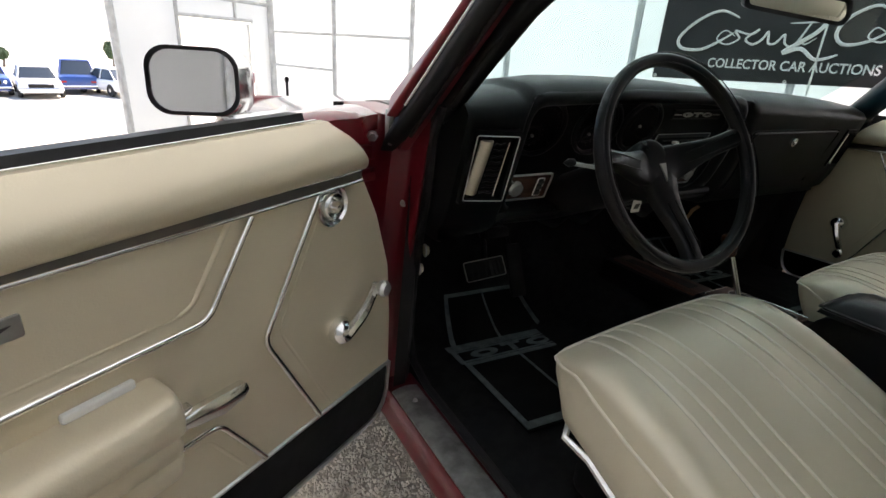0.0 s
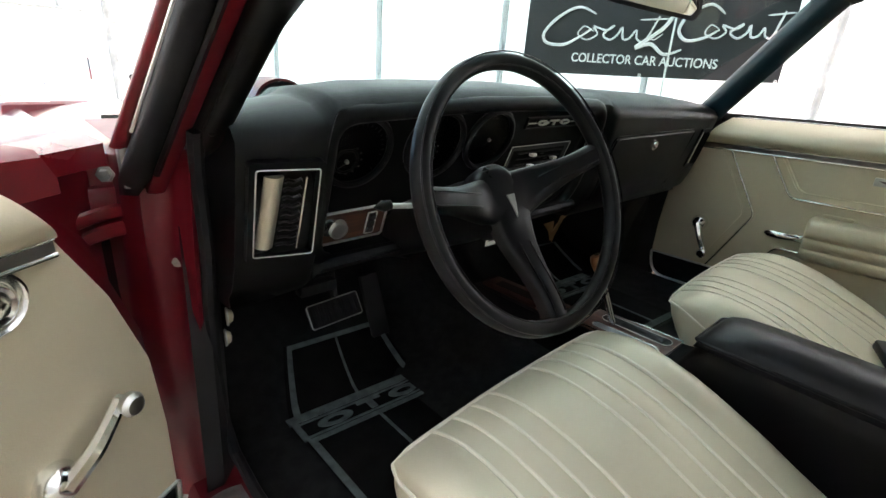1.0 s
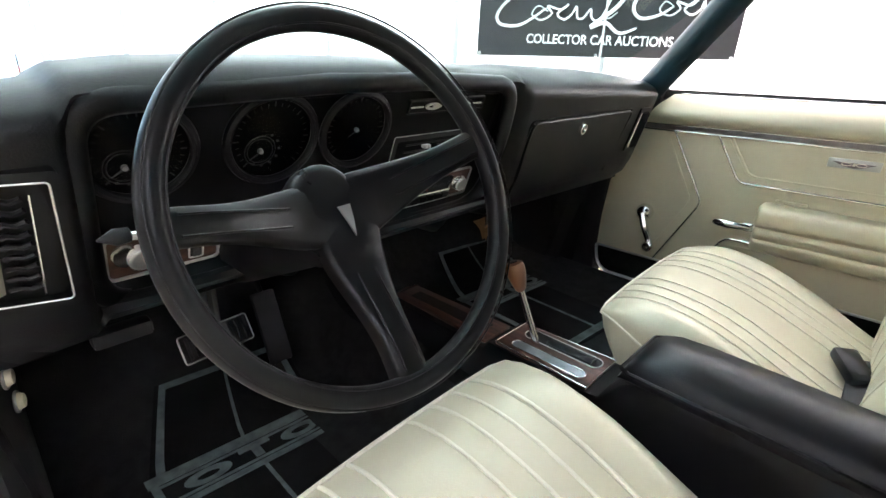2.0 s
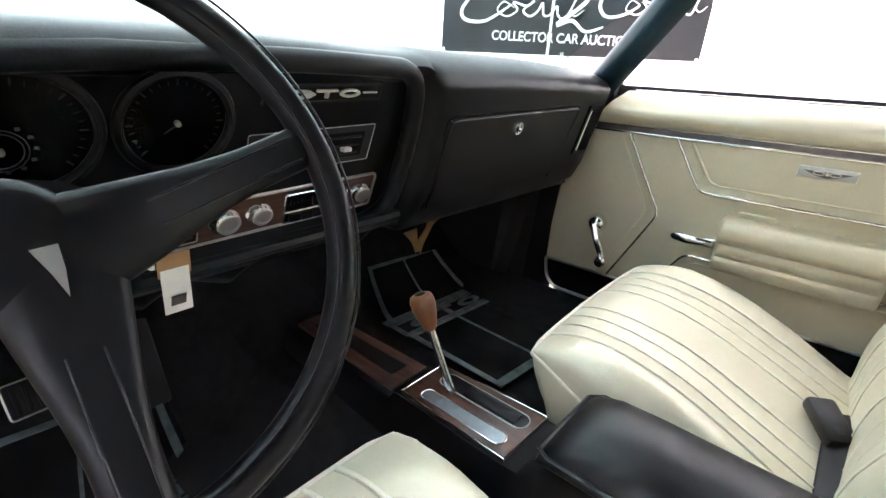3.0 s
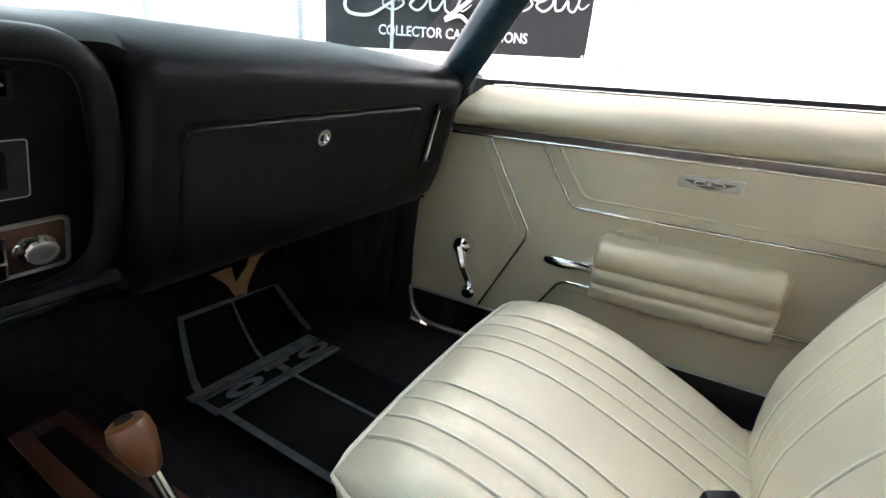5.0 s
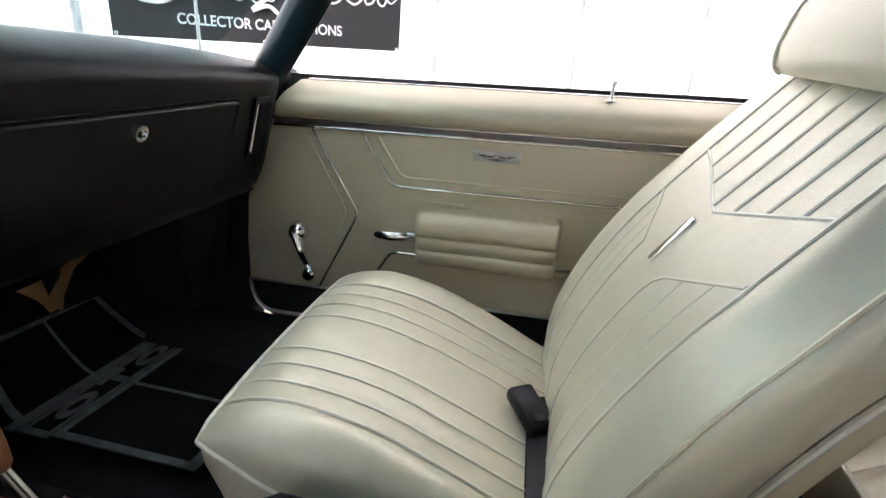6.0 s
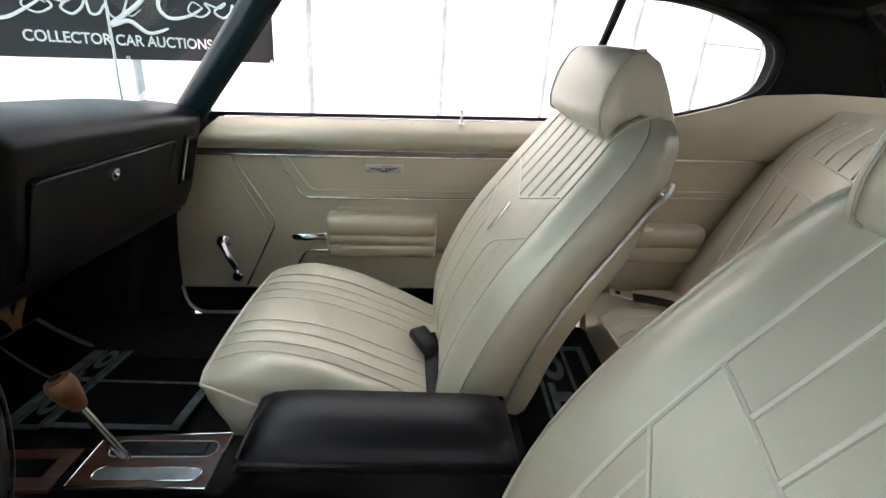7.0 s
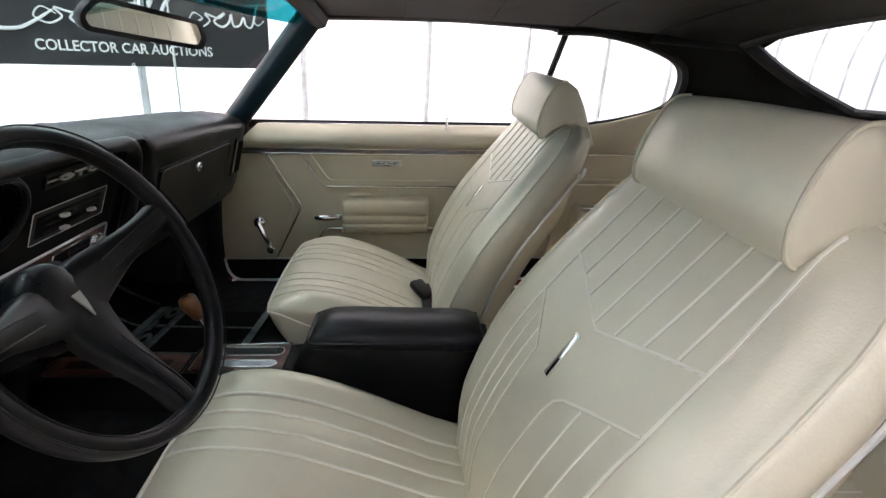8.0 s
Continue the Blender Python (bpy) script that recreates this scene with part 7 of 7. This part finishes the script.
def rear_seat():
    t = thing("rear_bench", Vector((0, -0.5, 0.30)), "pearl-beige pleated vinyl rear bench seat", "car seat")
    for sx in (-1, 1):
        x0, x1 = (0.02, 0.69)

        def cush(a, b):
            y = -0.64 + 0.382 * b
            z = 0.500 + 0.026 * math.sin(math.pi * min(1, 0.15 + 0.85 * b)) - 0.022 * smoothstep(0.88, 1.0, b) - 0.02 * (2 * a - 1) ** 6
            z -= sum(0.004 * max(0, 1 - abs(a - s) / 0.02) for s in [0.18 + 0.08 * k for k in range(9)])
            return Vector((sx * (x0 + (x1 - x0) * a), y, z))
        part("cushion", slab(cush, lambda a, b: Vector((sx * (x0 + (x1 - x0) * a), -0.64 + 0.350 * b, 0.31)), 60, 16), VINYL_SEAT, t, "pleated rear cushion", 60)
        part("cushion_welt", tube([cush(i / 16, 1.0) + Vector((0, 0.002, 0)) for i in range(17)], 0.004, 6), WELT, t)
        for s in [0.18 + 0.08 * k for k in range(9)]:
            part("pleat_seam", tube([cush(s, b / 10) + Vector((0, 0, 0.001)) for b in range(11)], 0.0018, 5), WELT, t)

        def back(a, b):
            z = 0.44 + 0.57 * b
            y = -0.450 - 0.310 * b - 0.04 * smoothstep(0.86, 1.0, b) + 0.020 * math.sin(math.pi * b)
            h = x0 + (x1 - x0 + 0.04 * b) * a
            return Vector((sx * h, y - 0.018 * smoothstep(0.90, 1.0, a) - 0.02 * smoothstep(0.1, 0.0, a), z - 0.02 * smoothstep(0.9, 1, a) * b))
        part("backrest", slab(back, lambda a, b: Vector((sx * (x0 + (x1 - x0 + 0.02 * b) * a), -0.66 - 0.29 * b, 0.40 + 0.585 * b)), 40, 24), VINYL_SEAT, t, "pleated rear backrest", 60)

        def rseam(pts, r=0.0026):
            fine = []
            for (a0, b0), (a1, b1) in zip(pts, pts[1:]):
                fine += [back(a0 + (a1 - a0) * k / 10, b0 + (b1 - b0) * k / 10) + Vector((0, 0.001, 0)) for k in range(10)]
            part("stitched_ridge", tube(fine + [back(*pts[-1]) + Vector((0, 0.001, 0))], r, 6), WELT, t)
            # shaded side of the rear ridge, drawn as a darker line
            part("seam_shade", tube([q + Vector((-0.0035, 0, 0)) for q in fine], 0.0013, 5), SEAM_SHADE, t)
        # bolster seams, a plain band between two pleated panels
        rseam([(0.80, 0.04), (0.82, 0.28), (0.85, 0.52), (0.881, 0.733), (0.878, 0.835), (0.84, 0.96)])
        rseam([(0.16, 0.04), (0.16, 0.28), (0.16, 0.65), (0.16, 0.78), (0.20, 0.96)])
        rseam([(0.881, 0.733), (0.67, 0.683), (0.54, 0.645), (0.44, 0.64), (0.30, 0.655), (0.16, 0.69)])
        rseam([(0.878, 0.835), (0.71, 0.800), (0.557, 0.767), (0.44, 0.76), (0.30, 0.775), (0.16, 0.80)])
        for a0, a1 in ((0.745, 0.80), (0.69, 0.735), (0.635, 0.67), (0.58, 0.605), (0.44, 0.445), (0.37, 0.37), (0.30, 0.30), (0.23, 0.23)):
            top = 0.640 + 0.22 * max(0.0, a1 - 0.54) + 0.12 * max(0.0, 0.40 - a1)
            rseam([(a0, 0.05), (a1, top)], 0.002)
            rseam([(a1, top + 0.125), (a1 * 0.96 + 0.02, 0.95)], 0.002)
    return t


rear_seat()

# ---- belts, mirror, aerial and small things ----
bl = thing("seat_belt_buckle", Vector((0.40, 0.22, 0.50)), "black seat belt buckle lying between cushion and backrest", "seat belt")
part("buckle", box(-0.020, 0.020, -0.038, 0.038, -0.011, 0.011, 0.006, 2, pose(0.347, 0.190, 0.523, -14, 0, 124)), PLASTIC, bl, "black plastic buckle")
part("release_button", box(-0.009, 0.009, 0.012, 0.028, 0.008, 0.0115, 0.002, 1, pose(0.347, 0.190, 0.523, -14, 0, 124)), RUBBER, bl)
wb = [(0.372, 0.172, 0.528), (0.350, 0.166, 0.520), (0.315, 0.164, 0.510), (0.275, 0.162, 0.503), (0.225, 0.160, 0.497), (0.172, 0.158, 0.492)]
line = curve(wb, 4)
part("webbing", slab(lambda a, b: line[int(round(b * 20))] + Vector((-0.004, 0.026 * a, 0.007 - 0.008 * a)), lambda a, b: line[int(round(b * 20))] + Vector((-0.004, 0.028 * a, -0.004)), 2, 20), RUBBER, bl, "black belt webbing")
part("loop", slab(lambda a, b: Vector((0.352 + 0.03 * math.sin(4 * b), 0.164 - 0.004 * b + 0.040 * a * (1 - b), 0.524 - 0.05 * b)), lambda a, b: Vector((0.356 + 0.03 * math.sin(4 * b), 0.164 - 0.004 * b + 0.040 * a * (1 - b), 0.519 - 0.05 * b)), 3, 8), RUBBER, bl)
rb = thing("rear_lap_belt", Vector((0.64, -0.48, 0.47)), "black rear lap belt with a metal tongue on the bench", "seat belt")
lap = [Vector((0.575, -0.335, 0.533)), Vector((0.545, -0.40, 0.536)), Vector((0.490, -0.465, 0.536)), Vector((0.420, -0.515, 0.545))]
lap_side = Vector((0.78, -0.30, 0.10)) * 0.021
lapc = curve(lap, 4)
part("webbing", slab(lambda a, b: lapc[int(round(b * 12))] + lap_side * (2 * a - 1) + Vector((0, 0, 0.003)), lambda a, b: lapc[int(round(b * 12))] + lap_side * (2 * a - 1), 2, 12), RUBBER, rb, "black belt webbing")
part("tongue", box(-0.020, 0.020, -0.030, 0.030, -0.002, 0.002, 0.001, 1, pose(0.590, -0.312, 0.535, 4, 0, -20)), ALU, rb, "metal belt tongue")
part("tongue_hole", box(-0.011, 0.011, 0.004, 0.016, -0.0026, 0.0026, 0.0, 1, pose(0.590, -0.312, 0.535, 4, 0, -20)), PLASTIC, rb)
rc = thing("rear_centre_belt", Vector((0.24, -0.30, 0.52)), "black rear belt webbing folded over the bench edge", "seat belt")
part("webbing", slab(lambda a, b: Vector((0.215 + 0.055 * a, -0.40 + 0.145 * b, 0.5345 - 0.024 * smoothstep(0.85, 1.0, b))), lambda a, b: Vector((0.215 + 0.055 * a, -0.40 + 0.143 * b, 0.530 - 0.024 * smoothstep(0.85, 1.0, b))), 2, 10), RUBBER, rc)
part("buckle", box(-0.020, 0.020, -0.035, 0.035, -0.010, 0.010, 0.005, 2, pose(0.243, -0.40, 0.542, 0, 0, 4)), PLASTIC, rc, "black plastic buckle")

mm = thing("rear_view_mirror", Vector((0.02, 0.66, 1.14)), "wide rear-view mirror with a black frame on a chrome arm", "mirror")
ml, mr_ = Vector((-0.087, 0.728, 1.158)), Vector((0.168, 0.645, 1.141))
mx_ = (mr_ - ml).normalized()
mz_ = Vector((0.05, -0.22, 1)).normalized()
mz_ = (mz_ - mx_ * mz_.dot(mx_)).normalized()
my_ = mz_.cross(mx_)
MMX = Matrix((mx_, mz_, -my_)).transposed().to_4x4()
MMX.translation = (ml + mr_) / 2
hl = (mr_ - ml).length / 2
out_ = [(p.x, p.y) for p in fillet([Vector((u, v, 0)) for u, v in ((0, -0.026), (hl - 0.010, -0.026), (hl, -0.006), (hl - 0.018, 0.026), (-hl + 0.026, 0.029), (-hl, -0.004), (-hl + 0.008, -0.024), (0, -0.026))], 0.010)[:-1]]
part("housing", loft([[MMX @ Vector((u * k, v * k, d)) for u, v in out_] for k, d in ((0.85, -0.016), (0.97, -0.010), (1.0, 0.0), (1.0, 0.004))]), PLASTIC, mm, "black mirror housing")
part("rim", loft([[MMX @ Vector((u * k, v * q, d)) for u, v in out_] for k, q, d in ((1.0, 1.0, 0.003), (1.0, 1.0, 0.007), (0.93, 0.70, 0.007), (0.93, 0.70, 0.003))], closed=True), PLASTIC, mm)
part("mirror_glass", loft([[MMX @ Vector((u * 0.965, v * 0.87, d)) for u, v in out_] for d in (0.0035, 0.0048)]), MIRROR, mm, "clear mirror glass")
part("arm", tube([MMX @ Vector((0.0, 0.015, -0.012)), MMX @ Vector((0.0, 0.05, -0.02)), Vector((0.03, 0.66, 1.235))], 0.008, 10), CHROME, mm, "chrome mirror arm")
ae = thing("radio_aerial", Vector((0.756, 1.12, 0.88)), "thin upright metal radio aerial beside the windscreen", "aerial")
part("mast", tube([(0.765, 0.965, 0.90), (0.755, 0.962, 1.25), (0.735, 0.958, 1.75)], [0.0035, 0.003, 0.002], 8), ALU, ae)
part("base", lathe([(0.016, 0), (0.012, 0.012), (0.005, 0.03)], Matrix.Translation((0.765, 0.965, 0.885)), 14), CHROME, ae)
tch = thing("hood_tachometer", Vector((-0.36, 1.42, 0.92)), "dark red pod-shaped tachometer standing on the hood", "tachometer")
part("pod", loft([[Vector((-0.355 + 0.066 * k * math.cos(a), y, 0.895 + 0.054 * k * max(0, math.sin(a)))) for a in [math.pi * i / 12 for i in range(13)]] for y, k in ((1.36, 1.0), (1.42, 1.0), (1.52, 0.85), (1.62, 0.35))]), RED, tch)
part("dial", loft([[Vector((-0.355 + 0.058 * math.cos(a), y, 0.898 + 0.045 * max(0, math.sin(a)))) for a in [math.pi * i / 12 for i in range(13)]] for y in (1.3595, 1.356)]), DIAL, tch, "dark dial window")
wp = thing("windscreen_wiper", Vector((0.2, 1.10, 0.93)), "black wiper arm resting below the windscreen", "wiper")
part("arm", tube(curve([(0.30, 1.16, 0.912), (0.10, 1.13, 0.925), (-0.16, 1.12, 0.928)], 4), 0.006, 6), PLASTIC, wp)
part("blade", tube([(0.26, 1.12, 0.920), (0.0, 1.11, 0.928), (-0.26, 1.10, 0.930)], 0.005, 6), RUBBER, wp)
